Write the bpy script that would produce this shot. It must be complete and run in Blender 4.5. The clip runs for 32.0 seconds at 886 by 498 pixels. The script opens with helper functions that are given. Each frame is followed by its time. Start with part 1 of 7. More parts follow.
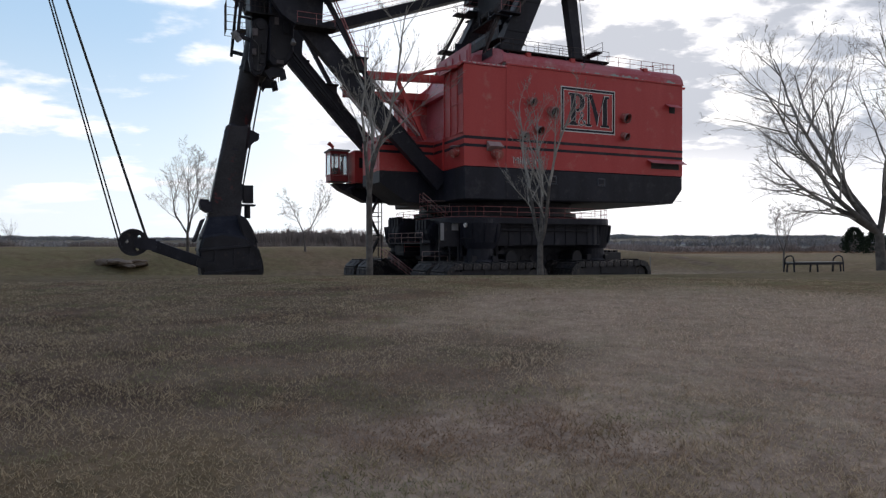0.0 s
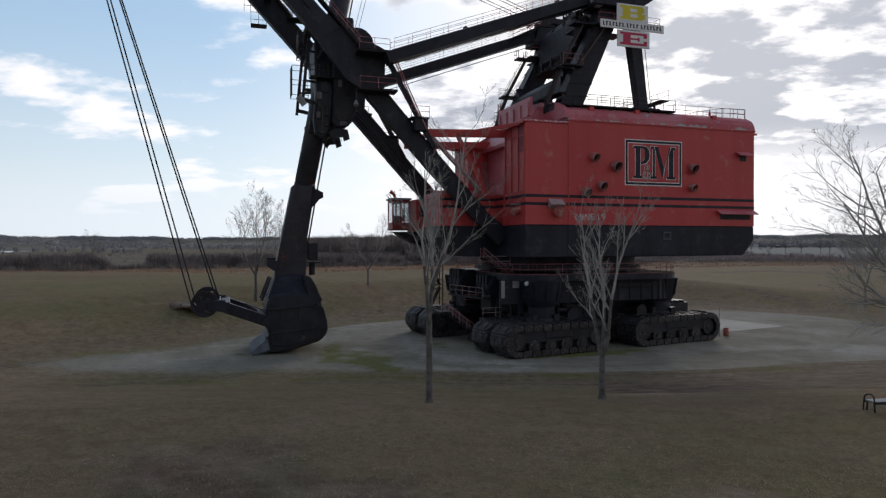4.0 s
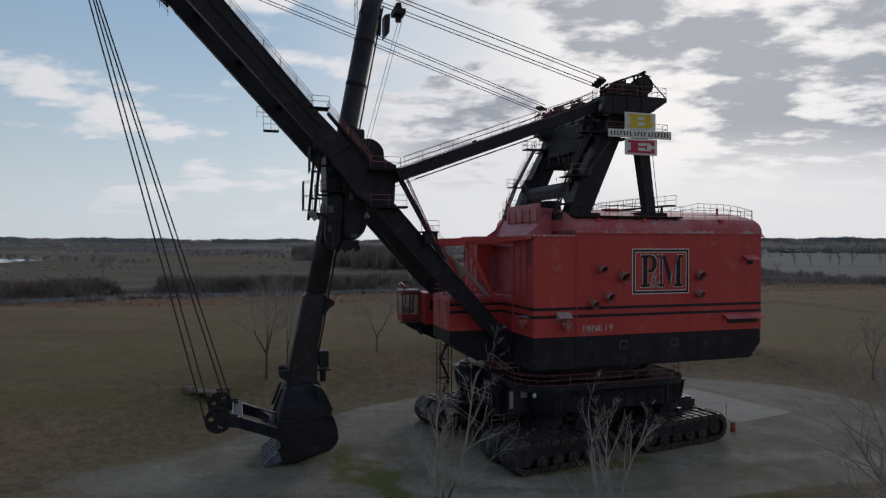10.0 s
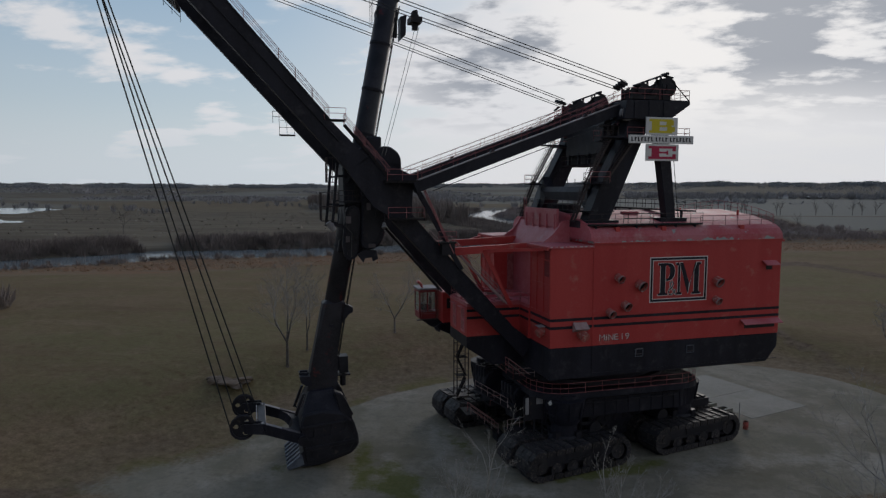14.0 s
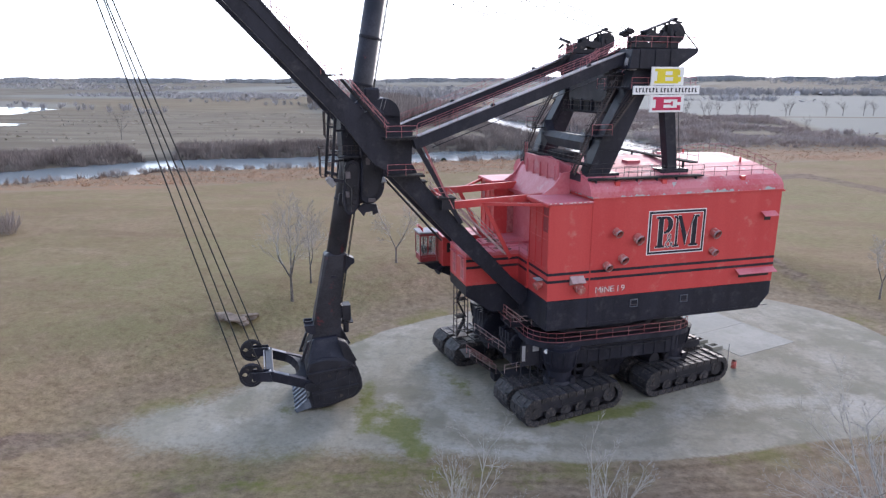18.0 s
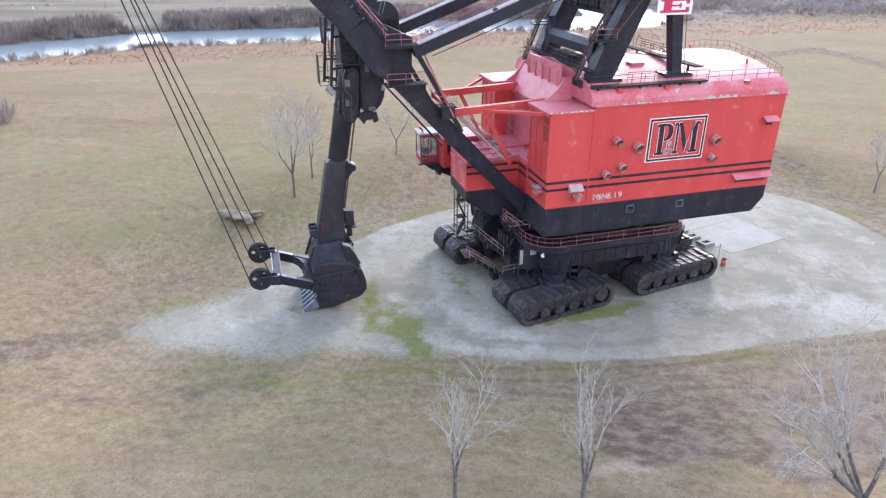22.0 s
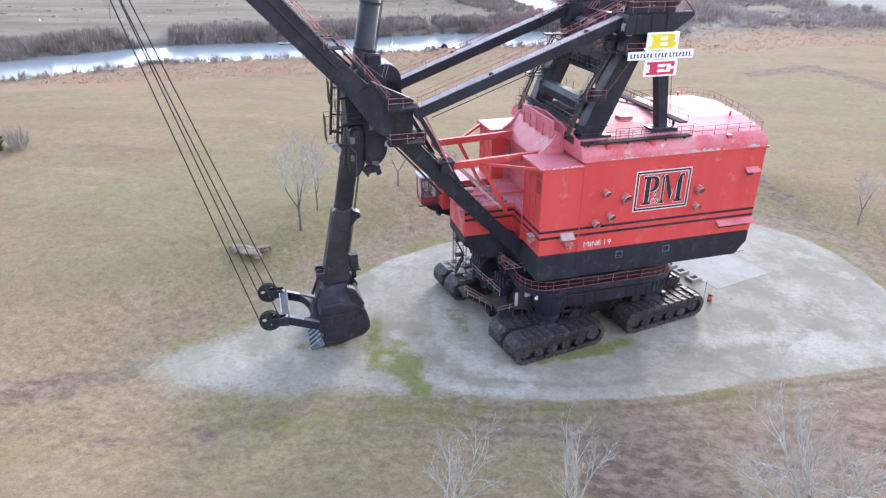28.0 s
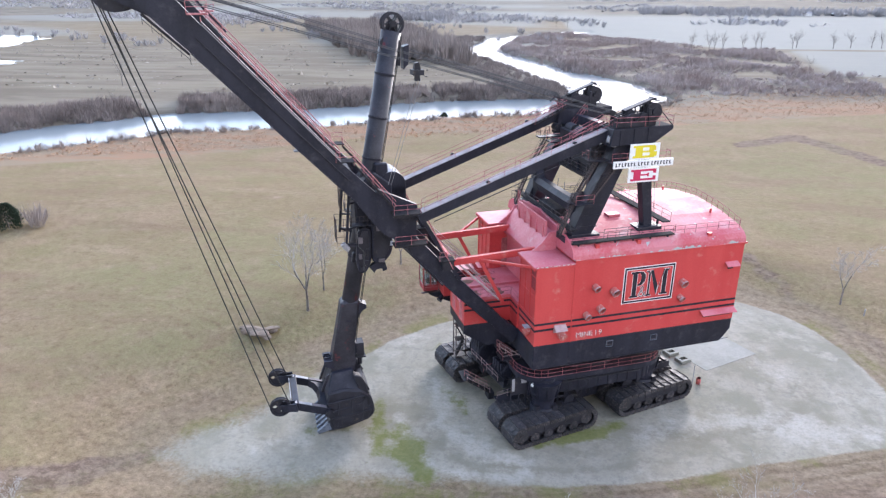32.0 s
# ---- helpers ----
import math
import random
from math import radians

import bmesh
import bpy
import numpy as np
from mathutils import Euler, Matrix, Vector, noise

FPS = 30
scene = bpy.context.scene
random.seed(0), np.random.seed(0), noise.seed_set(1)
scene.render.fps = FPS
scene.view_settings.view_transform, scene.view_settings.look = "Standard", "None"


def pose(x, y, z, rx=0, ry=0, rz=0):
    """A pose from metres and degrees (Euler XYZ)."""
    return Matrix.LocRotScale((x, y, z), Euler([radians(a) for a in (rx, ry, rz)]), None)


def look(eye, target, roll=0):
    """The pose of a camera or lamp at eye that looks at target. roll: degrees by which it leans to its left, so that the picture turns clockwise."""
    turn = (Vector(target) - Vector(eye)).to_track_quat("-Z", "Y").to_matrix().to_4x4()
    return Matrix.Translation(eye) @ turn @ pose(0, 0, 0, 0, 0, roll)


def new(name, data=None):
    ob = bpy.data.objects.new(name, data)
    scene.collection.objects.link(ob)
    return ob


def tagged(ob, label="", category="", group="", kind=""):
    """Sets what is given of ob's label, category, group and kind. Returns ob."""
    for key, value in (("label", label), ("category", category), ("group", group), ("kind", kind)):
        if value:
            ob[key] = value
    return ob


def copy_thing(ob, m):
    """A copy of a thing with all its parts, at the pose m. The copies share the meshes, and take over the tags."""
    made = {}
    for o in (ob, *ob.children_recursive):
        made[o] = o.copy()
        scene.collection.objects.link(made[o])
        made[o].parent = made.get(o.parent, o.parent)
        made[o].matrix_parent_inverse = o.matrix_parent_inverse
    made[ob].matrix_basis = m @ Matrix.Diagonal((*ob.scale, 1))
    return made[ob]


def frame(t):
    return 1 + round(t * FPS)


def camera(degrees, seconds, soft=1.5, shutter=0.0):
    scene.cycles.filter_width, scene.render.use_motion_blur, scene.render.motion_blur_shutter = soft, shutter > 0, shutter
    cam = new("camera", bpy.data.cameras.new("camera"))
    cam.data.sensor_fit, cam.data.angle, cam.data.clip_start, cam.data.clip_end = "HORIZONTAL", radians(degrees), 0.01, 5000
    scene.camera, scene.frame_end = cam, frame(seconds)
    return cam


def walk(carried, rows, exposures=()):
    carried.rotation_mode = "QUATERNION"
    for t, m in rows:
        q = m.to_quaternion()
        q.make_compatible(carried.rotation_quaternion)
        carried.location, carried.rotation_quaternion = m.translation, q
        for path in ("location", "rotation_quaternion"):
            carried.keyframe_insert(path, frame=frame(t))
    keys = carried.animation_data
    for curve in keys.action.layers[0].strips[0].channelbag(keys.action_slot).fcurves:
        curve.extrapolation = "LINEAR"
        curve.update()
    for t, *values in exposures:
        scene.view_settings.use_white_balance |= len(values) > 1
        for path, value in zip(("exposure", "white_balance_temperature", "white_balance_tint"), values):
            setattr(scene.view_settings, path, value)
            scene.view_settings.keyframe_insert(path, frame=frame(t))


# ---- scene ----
cam = camera(68.01, 32.0, 1.3)
# seconds, place in metres, yaw, pitch and roll in degrees
ROWS = [
    (0.0, 0.000, 0.000, 4.751, -0.000, -0.352, 0.037),
    (0.5, -0.006, -0.058, 5.669, -0.030, -0.439, 0.002),
    (1.0, -0.012, -0.119, 6.592, -0.047, -0.466, -0.046),
    (1.5, -0.015, -0.175, 7.470, -0.075, -0.389, -0.050),
    (2.0, -0.011, -0.201, 8.196, -0.063, -0.383, -0.068),
    (2.5, 0.011, -0.186, 8.758, 0.241, -0.398, 0.004),
    (3.0, 0.047, -0.140, 9.268, 2.365, -0.409, -0.016),
    (3.5, 0.076, -0.069, 9.852, 4.399, -0.449, 0.063),
    (5.5, 0.171, 0.135, 12.992, 6.110, -0.417, -0.009),
    (6.0, 0.173, 0.108, 13.896, 6.108, -0.399, -0.032),
    (6.5, 0.170, -0.039, 14.845, 6.088, -0.414, -0.043),
    (7.0, 0.153, -0.256, 15.806, 6.050, -0.438, -0.058),
    (7.5, 0.133, -0.452, 16.766, 6.036, -0.425, -0.041),
    (8.0, 0.126, -0.590, 17.716, 6.038, -0.407, -0.035),
    (8.5, 0.114, -0.662, 18.658, 6.077, -0.400, -0.071),
    (9.0, 0.081, -0.710, 19.581, 6.064, -0.416, -0.046),
    (9.5, 0.033, -0.764, 20.524, 6.052, -0.401, -0.046),
    (10.0, -0.011, -0.809, 21.478, 6.027, -0.414, -0.086),
    (10.5, -0.046, -0.814, 22.442, 6.212, -0.421, -0.099),
    (11.0, -0.095, -0.758, 23.404, 7.018, -0.412, -0.061),
    (11.5, -0.140, -0.698, 24.369, 7.458, -0.427, -0.056),
    (12.0, -0.151, -0.671, 25.311, 7.440, -0.419, -0.064),
    (12.5, -0.157, -0.684, 26.176, 7.427, -0.366, -0.052),
    (13.0, -0.172, -0.688, 26.889, 7.435, -0.438, -0.063),
    (13.5, -0.185, -0.675, 27.485, 7.420, -1.927, -0.043),
    (14.0, -0.180, -0.692, 28.031, 7.411, -5.304, -0.011),
    (14.5, -0.163, -0.682, 28.587, 7.413, -10.640, 0.089),
    (16.5, -0.012, -0.399, 31.139, 7.602, -14.352, 0.009),
    (17.0, 0.017, -0.335, 31.968, 7.607, -14.293, 0.030),
    (17.5, 0.026, -0.297, 32.882, 7.597, -14.297, 0.011),
    (18.0, 0.038, -0.261, 33.799, 7.620, -14.303, 0.023),
    (18.5, 0.028, -0.212, 34.620, 7.637, -14.248, -0.026),
    (19.0, 0.023, -0.174, 35.245, 7.648, -14.426, -0.029),
    (19.5, 0.024, -0.165, 35.763, 7.660, -14.944, -0.007),
    (20.0, 0.032, -0.202, 36.241, 7.663, -16.334, 0.000),
    (20.5, 0.020, -0.258, 36.707, 7.642, -18.857, 0.014),
    (21.0, -0.020, -0.320, 37.154, 7.585, -25.570, 0.070),
    (21.5, -0.040, -0.325, 37.581, 7.575, -25.788, 0.081),
    (22.0, -0.047, -0.317, 38.071, 7.574, -25.748, 0.098),
    (22.5, -0.041, -0.295, 38.573, 7.582, -25.747, 0.102),
    (23.0, -0.012, -0.270, 39.070, 7.584, -25.730, 0.106),
    (23.5, 0.021, -0.264, 39.574, 7.598, -25.732, 0.090),
    (24.0, 0.056, -0.327, 40.071, 7.607, -25.721, 0.089),
    (24.5, 0.101, -0.454, 40.578, 7.637, -25.739, 0.089),
    (25.0, 0.145, -0.616, 41.109, 7.638, -25.715, 0.094),
    (25.5, 0.199, -0.793, 41.636, 7.670, -25.726, 0.077),
    (27.5, 0.344, -1.681, 43.645, 7.672, -25.696, 0.080),
    (28.0, 0.400, -1.940, 44.245, 7.702, -25.720, 0.071),
    (28.5, 0.463, -2.234, 44.998, 7.724, -25.707, 0.065),
    (29.0, 0.499, -2.539, 45.869, 7.726, -25.676, 0.073),
    (29.5, 0.517, -2.869, 46.783, 7.721, -25.653, 0.084),
    (30.0, 0.534, -3.228, 47.649, 7.717, -25.614, 0.067),
    (30.5, 0.541, -3.617, 48.409, 7.701, -24.158, 0.045),
    (31.0, 0.553, -4.007, 49.148, 7.682, -21.821, 0.037),
    (31.5, 0.571, -4.383, 49.895, 7.696, -21.359, -0.002),
    (32.0, 0.612, -4.750, 50.638, 7.683, -21.237, 0.030),
]
EXPOSURES = [(0.0, 0.03, 6480, 14), (3.0, -0.07, 6480, 14), (6.0, -0.22, 6480, 13), (9.0, -0.48, 6480, 13), (12.0, -0.73, 6430, 12), (13.5, -0.73, 6430, 12), (14.5, -0.42, 6430, 13), (16.5, 1.69, 6225, 19), (19.0, 1.66, 6225, 19), (19.6, 1.63, 6225, 19), (20.4, 1.83, 6225, 19), (21.0, 2.09, 6170, 18), (21.7, 2.43, 6170, 18), (25.5, 2.48, 6170, 18), (28.0, 2.45, 6170, 18), (30.5, 2.40, 6170, 18), (32.0, 2.28, 6170, 18)]
walk(cam, [(t, pose(x, y, z, 90 + pitch, roll, yaw)) for t, x, y, z, yaw, pitch, roll in ROWS], EXPOSURES)

# ---- nodes ----
def node(nt, kind, **ins):
    n = nt.nodes.new(kind)
    for k, v in ins.items():
        key = k.replace("_", " ")
        if key in n.inputs:
            if isinstance(v, bpy.types.NodeSocket):
                nt.links.new(v, n.inputs[key])
            else:
                n.inputs[key].default_value = v
    return n


def calc(nt, op, *args):
    n = nt.nodes.new("ShaderNodeMath")
    n.operation = op
    for i, v in enumerate(args):
        if isinstance(v, bpy.types.NodeSocket):
            nt.links.new(v, n.inputs[i])
        else:
            n.inputs[i].default_value = v
    return n.outputs[0]


def blend(nt, f, a, b):
    n = nt.nodes.new("ShaderNodeMix")
    n.data_type = "RGBA"
    for s, v in ((n.inputs[0], f), (n.inputs[6], a), (n.inputs[7], b)):
        if isinstance(v, bpy.types.NodeSocket):
            nt.links.new(v, s)
        else:
            s.default_value = v if isinstance(v, float) else (*v, 1)
    return n.outputs[2]


def grain(nt, where, scale, detail=4.0, rough=0.55):
    n = node(nt, "ShaderNodeTexNoise", Scale=scale, Detail=detail, Roughness=rough)
    nt.links.new(where, n.inputs["Vector"])
    return n.outputs[0]


def ramp(nt, f, lo, hi):
    n = nt.nodes.new("ShaderNodeMapRange")
    n.interpolation_type = "SMOOTHSTEP"
    nt.links.new(f, n.inputs[0])
    n.inputs[1].default_value, n.inputs[2].default_value = lo, hi
    return n.outputs[0]


# ---- world ----
SUN_EL, SUN_AZ = radians(17), radians(15)
sun_way = Vector((math.sin(SUN_AZ) * math.cos(SUN_EL), math.cos(SUN_AZ) * math.cos(SUN_EL), math.sin(SUN_EL)))
world = bpy.data.worlds.new("sky")
scene.world = world
world.use_nodes = True
wt = world.node_tree
wt.nodes.clear()
sky = node(wt, "ShaderNodeTexSky")
sky.sky_type, sky.sun_disc, sky.sun_elevation, sky.sun_rotation = "NISHITA", False, SUN_EL, SUN_AZ
way = node(wt, "ShaderNodeTexCoord").outputs["Generated"]
xyz = node(wt, "ShaderNodeSeparateXYZ", Vector=way)
up = calc(wt, "MAXIMUM", xyz.outputs[2], 0.0)
low = calc(wt, "ADD", up, 0.19)
flat = node(wt, "ShaderNodeCombineXYZ", X=calc(wt, "DIVIDE", xyz.outputs[0], low), Y=calc(wt, "DIVIDE", xyz.outputs[1], low), Z=up).outputs[0]
dots = wt.nodes.new("ShaderNodeVectorMath")
dots.operation = "DOT_PRODUCT"
wt.links.new(way, dots.inputs[0])
dots.inputs[1].default_value = sun_way
near_sun = ramp(wt, dots.outputs["Value"], 0.945, 1.0)
toward = ramp(wt, dots.outputs["Value"], -0.5, 0.92)
right = ramp(wt, xyz.outputs[0], -0.42, 0.0)
drift = node(wt, "ShaderNodeMapping", Vector=flat, Location=(2.3, 7.4, 0.0), Scale=(1.25, 1.55, 1.0)).outputs[0]
body = grain(wt, drift, 1.25, 5.0, 0.48)
puffs = grain(wt, drift, 3.3, 7.0, 0.58)
mass = calc(wt, "ADD", calc(wt, "ADD", calc(wt, "MULTIPLY", body, 0.74), calc(wt, "MULTIPLY", puffs, 0.26)), calc(wt, "MULTIPLY", right, 0.11))
cover = ramp(wt, mass, 0.535, 0.61)
thick = calc(wt, "MULTIPLY", ramp(wt, calc(wt, "ADD", calc(wt, "ADD", calc(wt, "MULTIPLY", body, 0.46), calc(wt, "MULTIPLY", puffs, 0.54)), calc(wt, "MULTIPLY", ramp(wt, xyz.outputs[0], 0.12, 0.36), 0.05)), 0.490, 0.600), calc(wt, "MULTIPLY", ramp(wt, right, 0.25, 1.0), ramp(wt, xyz.outputs[2], 0.05, 0.17)))
shade = blend(wt, thick, (11.8, 12.0, 12.2), (5.0, 5.5, 6.2))
glow = calc(wt, "MULTIPLY", near_sun, calc(wt, "SUBTRACT", 1.0, calc(wt, "MULTIPLY", thick, 0.85)))
clear = blend(wt, ramp(wt, xyz.outputs[2], 0.06, 0.34), (8.9, 10.6, 11.6), (5.0, 7.6, 10.2))
clear = blend(wt, ramp(wt, xyz.outputs[2], 0.35, 0.85), clear, (2.2, 3.5, 5.8))
blue = blend(wt, 0.8, sky.outputs[0], clear)
veil = blend(wt, calc(wt, "MULTIPLY", calc(wt, "MULTIPLY", right, 0.8), ramp(wt, xyz.outputs[2], 0.75, 0.35)), blue, (11.6, 11.9, 12.1))
haze = ramp(wt, xyz.outputs[2], 0.13, 0.02)
clouded = blend(wt, calc(wt, "MULTIPLY", cover, ramp(wt, xyz.outputs[2], 0.98, 0.6)), veil, shade)
clouded = blend(wt, glow, clouded, (14.5, 14.3, 13.8))
clouded = blend(wt, calc(wt, "MULTIPLY", haze, 0.85), clouded, blend(wt, right, (9.6, 10.6, 11.2), (11.6, 11.8, 11.9)))
dim = node(wt, "ShaderNodeVectorMath")
dim.operation = "SCALE"
wt.links.new(clouded, dim.inputs[0])
wt.links.new(calc(wt, "ADD", calc(wt, "MULTIPLY", toward, 0.66), 0.55), dim.inputs[3])
clouded = dim.outputs[0]
back = node(wt, "ShaderNodeBackground", Color=clouded, Strength=0.08)
out = node(wt, "ShaderNodeOutputWorld", Surface=back.outputs[0])

sun_data = bpy.data.lights.new("sun", "SUN")
sun_data.energy, sun_data.angle, sun_data.color = 0.9, radians(14), (1.0, 0.95, 0.88)
sun = new("sun", sun_data)
sun.matrix_world = look(sun_way * 100, (0, 0, 0))


# ---- materials ----
def surface(name, one, two, scale=1.0, rough=0.6, metal=0.0, spec=0.5, bump=0.15, fine=14.0, worn=None, worn_lo=0.6, worn_hi=0.7, spread=0.0, streak=False):
    """Two tones blended at two scales, fine relief, and patches of a third tone where it is worn."""
    m = bpy.data.materials.new(name)
    m.use_nodes = True
    nt = m.node_tree
    p = nt.nodes["Principled BSDF"]
    where = node(nt, "ShaderNodeTexCoord").outputs["Object"]
    if streak:
        mp = node(nt, "ShaderNodeMapping", Vector=where, Scale=(1.0, 1.0, 0.12))
        broad = grain(nt, mp.outputs[0], scale, 5.0)
    else:
        broad = grain(nt, where, scale, 5.0)
    small = grain(nt, where, scale * fine, 3.0)
    f = calc(nt, "ADD", calc(nt, "MULTIPLY", broad, 0.65), calc(nt, "MULTIPLY", small, 0.35))
    col = blend(nt, ramp(nt, f, 0.36, 0.64), one, two)
    if worn:
        col = blend(nt, ramp(nt, grain(nt, where, scale * 1.7, 6.0, 0.65), worn_lo, worn_hi), col, worn)
    if spread:
        rnd = node(nt, "ShaderNodeObjectInfo").outputs["Random"]
        hsv = node(nt, "ShaderNodeHueSaturation", Color=col, Value=calc(nt, "ADD", calc(nt, "MULTIPLY", rnd, spread), 1 - spread / 2))
        col = hsv.outputs[0]
    nt.links.new(col, p.inputs["Base Color"])
    nt.links.new(calc(nt, "ADD", calc(nt, "MULTIPLY", small, 0.25), rough - 0.12), p.inputs["Roughness"])
    p.inputs["Metallic"].default_value = metal
    p.inputs["Specular IOR Level"].default_value = spec
    b = node(nt, "ShaderNodeBump", Strength=bump, Distance=0.02, Height=small)
    nt.links.new(b.outputs[0], p.inputs["Normal"])
    return m


RED = surface("red_paint", (0.49, 0.041, 0.043), (0.55, 0.064, 0.061), 0.35, 0.46, worn=(0.54, 0.19, 0.165), worn_lo=0.55, worn_hi=0.8, streak=True)
ROOF_RED = surface("faded_red_roof_paint", (0.50, 0.095, 0.120), (0.58, 0.18, 0.212), 0.3, 0.45, spec=0.45, worn=(0.58, 0.34, 0.34), worn_lo=0.55, worn_hi=0.85)
BLACK = surface("black_paint", (0.009, 0.0095, 0.017), (0.022, 0.023, 0.036), 0.5, 0.5, spec=0.3, worn=(0.052, 0.049, 0.060), worn_lo=0.50, worn_hi=0.80, streak=True)
STICK = surface("black_paint_over_red_primer", (0.012, 0.012, 0.017), (0.036, 0.034, 0.044), 0.45, 0.5, spec=0.4, worn=(0.105, 0.022, 0.027), worn_lo=0.60, worn_hi=0.70)
TREAD = surface("worn_mauve_walkway", (0.085, 0.072, 0.080), (0.155, 0.135, 0.145), 0.7, 0.7)
BLEACHED = surface("bleached_mauve_walkway", (0.17, 0.14, 0.147), (0.30, 0.26, 0.265), 0.7, 0.65)
BLEACHED_EDGE = surface("bare_undercoat", (0.50, 0.46, 0.44), (0.62, 0.60, 0.58), 2.0, 0.75)
RUST = surface("brown_rust_stain", (0.10, 0.045, 0.032), (0.20, 0.10, 0.07), 1.2, 0.85)
RAIL_PALE = surface("bleached_rail_paint", (0.36, 0.235, 0.235), (0.46, 0.36, 0.355), 1.5, 0.6)
STEEL = surface("dark_steel", (0.011, 0.011, 0.016), (0.026, 0.025, 0.034), 0.8, 0.55, 0.0, spec=0.35, worn=(0.07, 0.055, 0.05))
TRACK = surface("weathered_track_steel", (0.020, 0.019, 0.023), (0.045, 0.042, 0.047), 1.6, 0.6, 0.0, 0.4, 0.4, worn=(0.12, 0.10, 0.09), worn_lo=0.52, worn_hi=0.68, spread=0.6)
RAIL = surface("red_rail_paint", (0.30, 0.075, 0.085), (0.46, 0.19, 0.195), 1.5, 0.6)
RAIL_DARK = surface("dark_rail_paint", (0.03, 0.025, 0.028), (0.06, 0.04, 0.04), 1.5, 0.6)
GALV = surface("grey_walkway_top", (0.22, 0.22, 0.24), (0.36, 0.35, 0.36), 0.8, 0.7)
WHITE = surface("white_sign_paint", (0.74, 0.74, 0.74), (0.82, 0.82, 0.82), 1.0, 0.45)
FADED = surface("chalky_letter_paint", (0.62, 0.46, 0.45), (0.74, 0.66, 0.65), 1.5, 0.6, worn=(0.52, 0.10, 0.10), worn_lo=0.55, worn_hi=0.62)
YELLOW = surface("yellow_sign_paint", (0.70, 0.57, 0.02), (0.76, 0.63, 0.03), 1.0, 0.45)
CRIMSON = surface("crimson_sign_paint", (0.48, 0.015, 0.07), (0.54, 0.02, 0.09), 1.0, 0.45)
ROPE = surface("steel_rope", (0.015, 0.015, 0.016), (0.03, 0.03, 0.03), 3.0, 0.6)
BARK = surface("grey_bark", (0.075, 0.068, 0.064), (0.175, 0.158, 0.148), 3.0, 0.9, bump=0.6)
TWIG = surface("pale_twigs", (0.265, 0.245, 0.222), (0.44, 0.415, 0.385), 2.0, 0.85)
TOOTH = surface("worn_blue_grey_steel", (0.075, 0.09, 0.12), (0.15, 0.17, 0.21), 2.0, 0.5, 0.1, 0.5, 0.3)
GRATE = surface("dark_walkway_grating", (0.02, 0.02, 0.022), (0.045, 0.04, 0.042), 3.0, 0.9, 0.0, 0.08, 0.4)
MARSH = surface("dull_marsh_grass", (0.24, 0.205, 0.175), (0.34, 0.295, 0.245), 0.03, 0.95)
# Distance haze is put into this pale, bluish base colour.
HORIZON = surface("hazed_blue_grey_woods", (0.23, 0.245, 0.265), (0.29, 0.305, 0.325), 0.01, 0.95)
BRUSH = surface("mauve_grey_brush", (0.235, 0.180, 0.165), (0.400, 0.345, 0.330), 0.035, 0.95)
DARK_BARK = surface("brown_bark", (0.13, 0.115, 0.105), (0.24, 0.215, 0.195), 3.0, 0.9, bump=0.6)
SCRUB = surface("bare_scrub", (0.150, 0.122, 0.112), (0.290, 0.245, 0.226), 0.06, 0.95)
GROVE = surface("brown_bare_grove", (0.195, 0.162, 0.150), (0.290, 0.250, 0.232), 0.03, 0.95)
# Paler and greyer than GROVE: some of the haze is in the colour.
WOODS = surface("haze_paled_woodland", (0.28, 0.27, 0.275), (0.37, 0.355, 0.36), 0.02, 0.95)
REEDS = surface("rusty_dry_grass", (0.44, 0.255, 0.155), (0.40, 0.29, 0.195), 0.03, 0.95)
BLADE = bpy.data.materials.new("dry_grass_blade")
BLADE.use_nodes = True
bn = BLADE.node_tree
bp = bn.nodes["Principled BSDF"]
tone = node(bn, "ShaderNodeNewGeometry").outputs["Random Per Island"]
where = node(bn, "ShaderNodeTexCoord").outputs["Object"]
leaf = blend(bn, ramp(bn, tone, 0.1, 0.9), (0.270, 0.205, 0.130), (0.600, 0.480, 0.330))
leaf = blend(bn, calc(bn, "MULTIPLY", ramp(bn, grain(bn, where, 0.9, 6.0, 0.65), 0.50, 0.60), 0.75), leaf, blend(bn, tone, (0.150, 0.155, 0.070), (0.340, 0.325, 0.180)))
leaf = blend(bn, calc(bn, "MULTIPLY", ramp(bn, grain(bn, where, 0.5, 5.0, 0.6), 0.50, 0.62), 0.75), leaf, blend(bn, tone, (0.185, 0.110, 0.078), (0.420, 0.270, 0.195)))
spot = bn.nodes.new("ShaderNodeVectorMath")
spot.operation = "DISTANCE"
bn.links.new(where, spot.inputs[0])
spot.inputs[1].default_value = (6.0, 10.0, 3.4)
bleach = ramp(bn, calc(bn, "ADD", spot.outputs["Value"], calc(bn, "MULTIPLY", grain(bn, where, 0.45, 6.0, 0.6), 6.0)), 11.5, 5.5)
leaf = blend(bn, calc(bn, "MULTIPLY", bleach, 0.75), leaf, blend(bn, tone, (0.470, 0.350, 0.275), (0.780, 0.620, 0.510)))
bn.links.new(leaf, bp.inputs["Base Color"])
bp.inputs["Roughness"].default_value, bp.inputs["Specular IOR Level"].default_value = 0.8, 0.1
thin = node(bn, "ShaderNodeBsdfTranslucent", Color=leaf)
both = node(bn, "ShaderNodeMixShader", Fac=0.5)
bn.links.new(bp.outputs[0], both.inputs[1])
bn.links.new(thin.outputs[0], both.inputs[2])
bn.links.new(both.outputs[0], bn.nodes["Material Output"].inputs["Surface"])
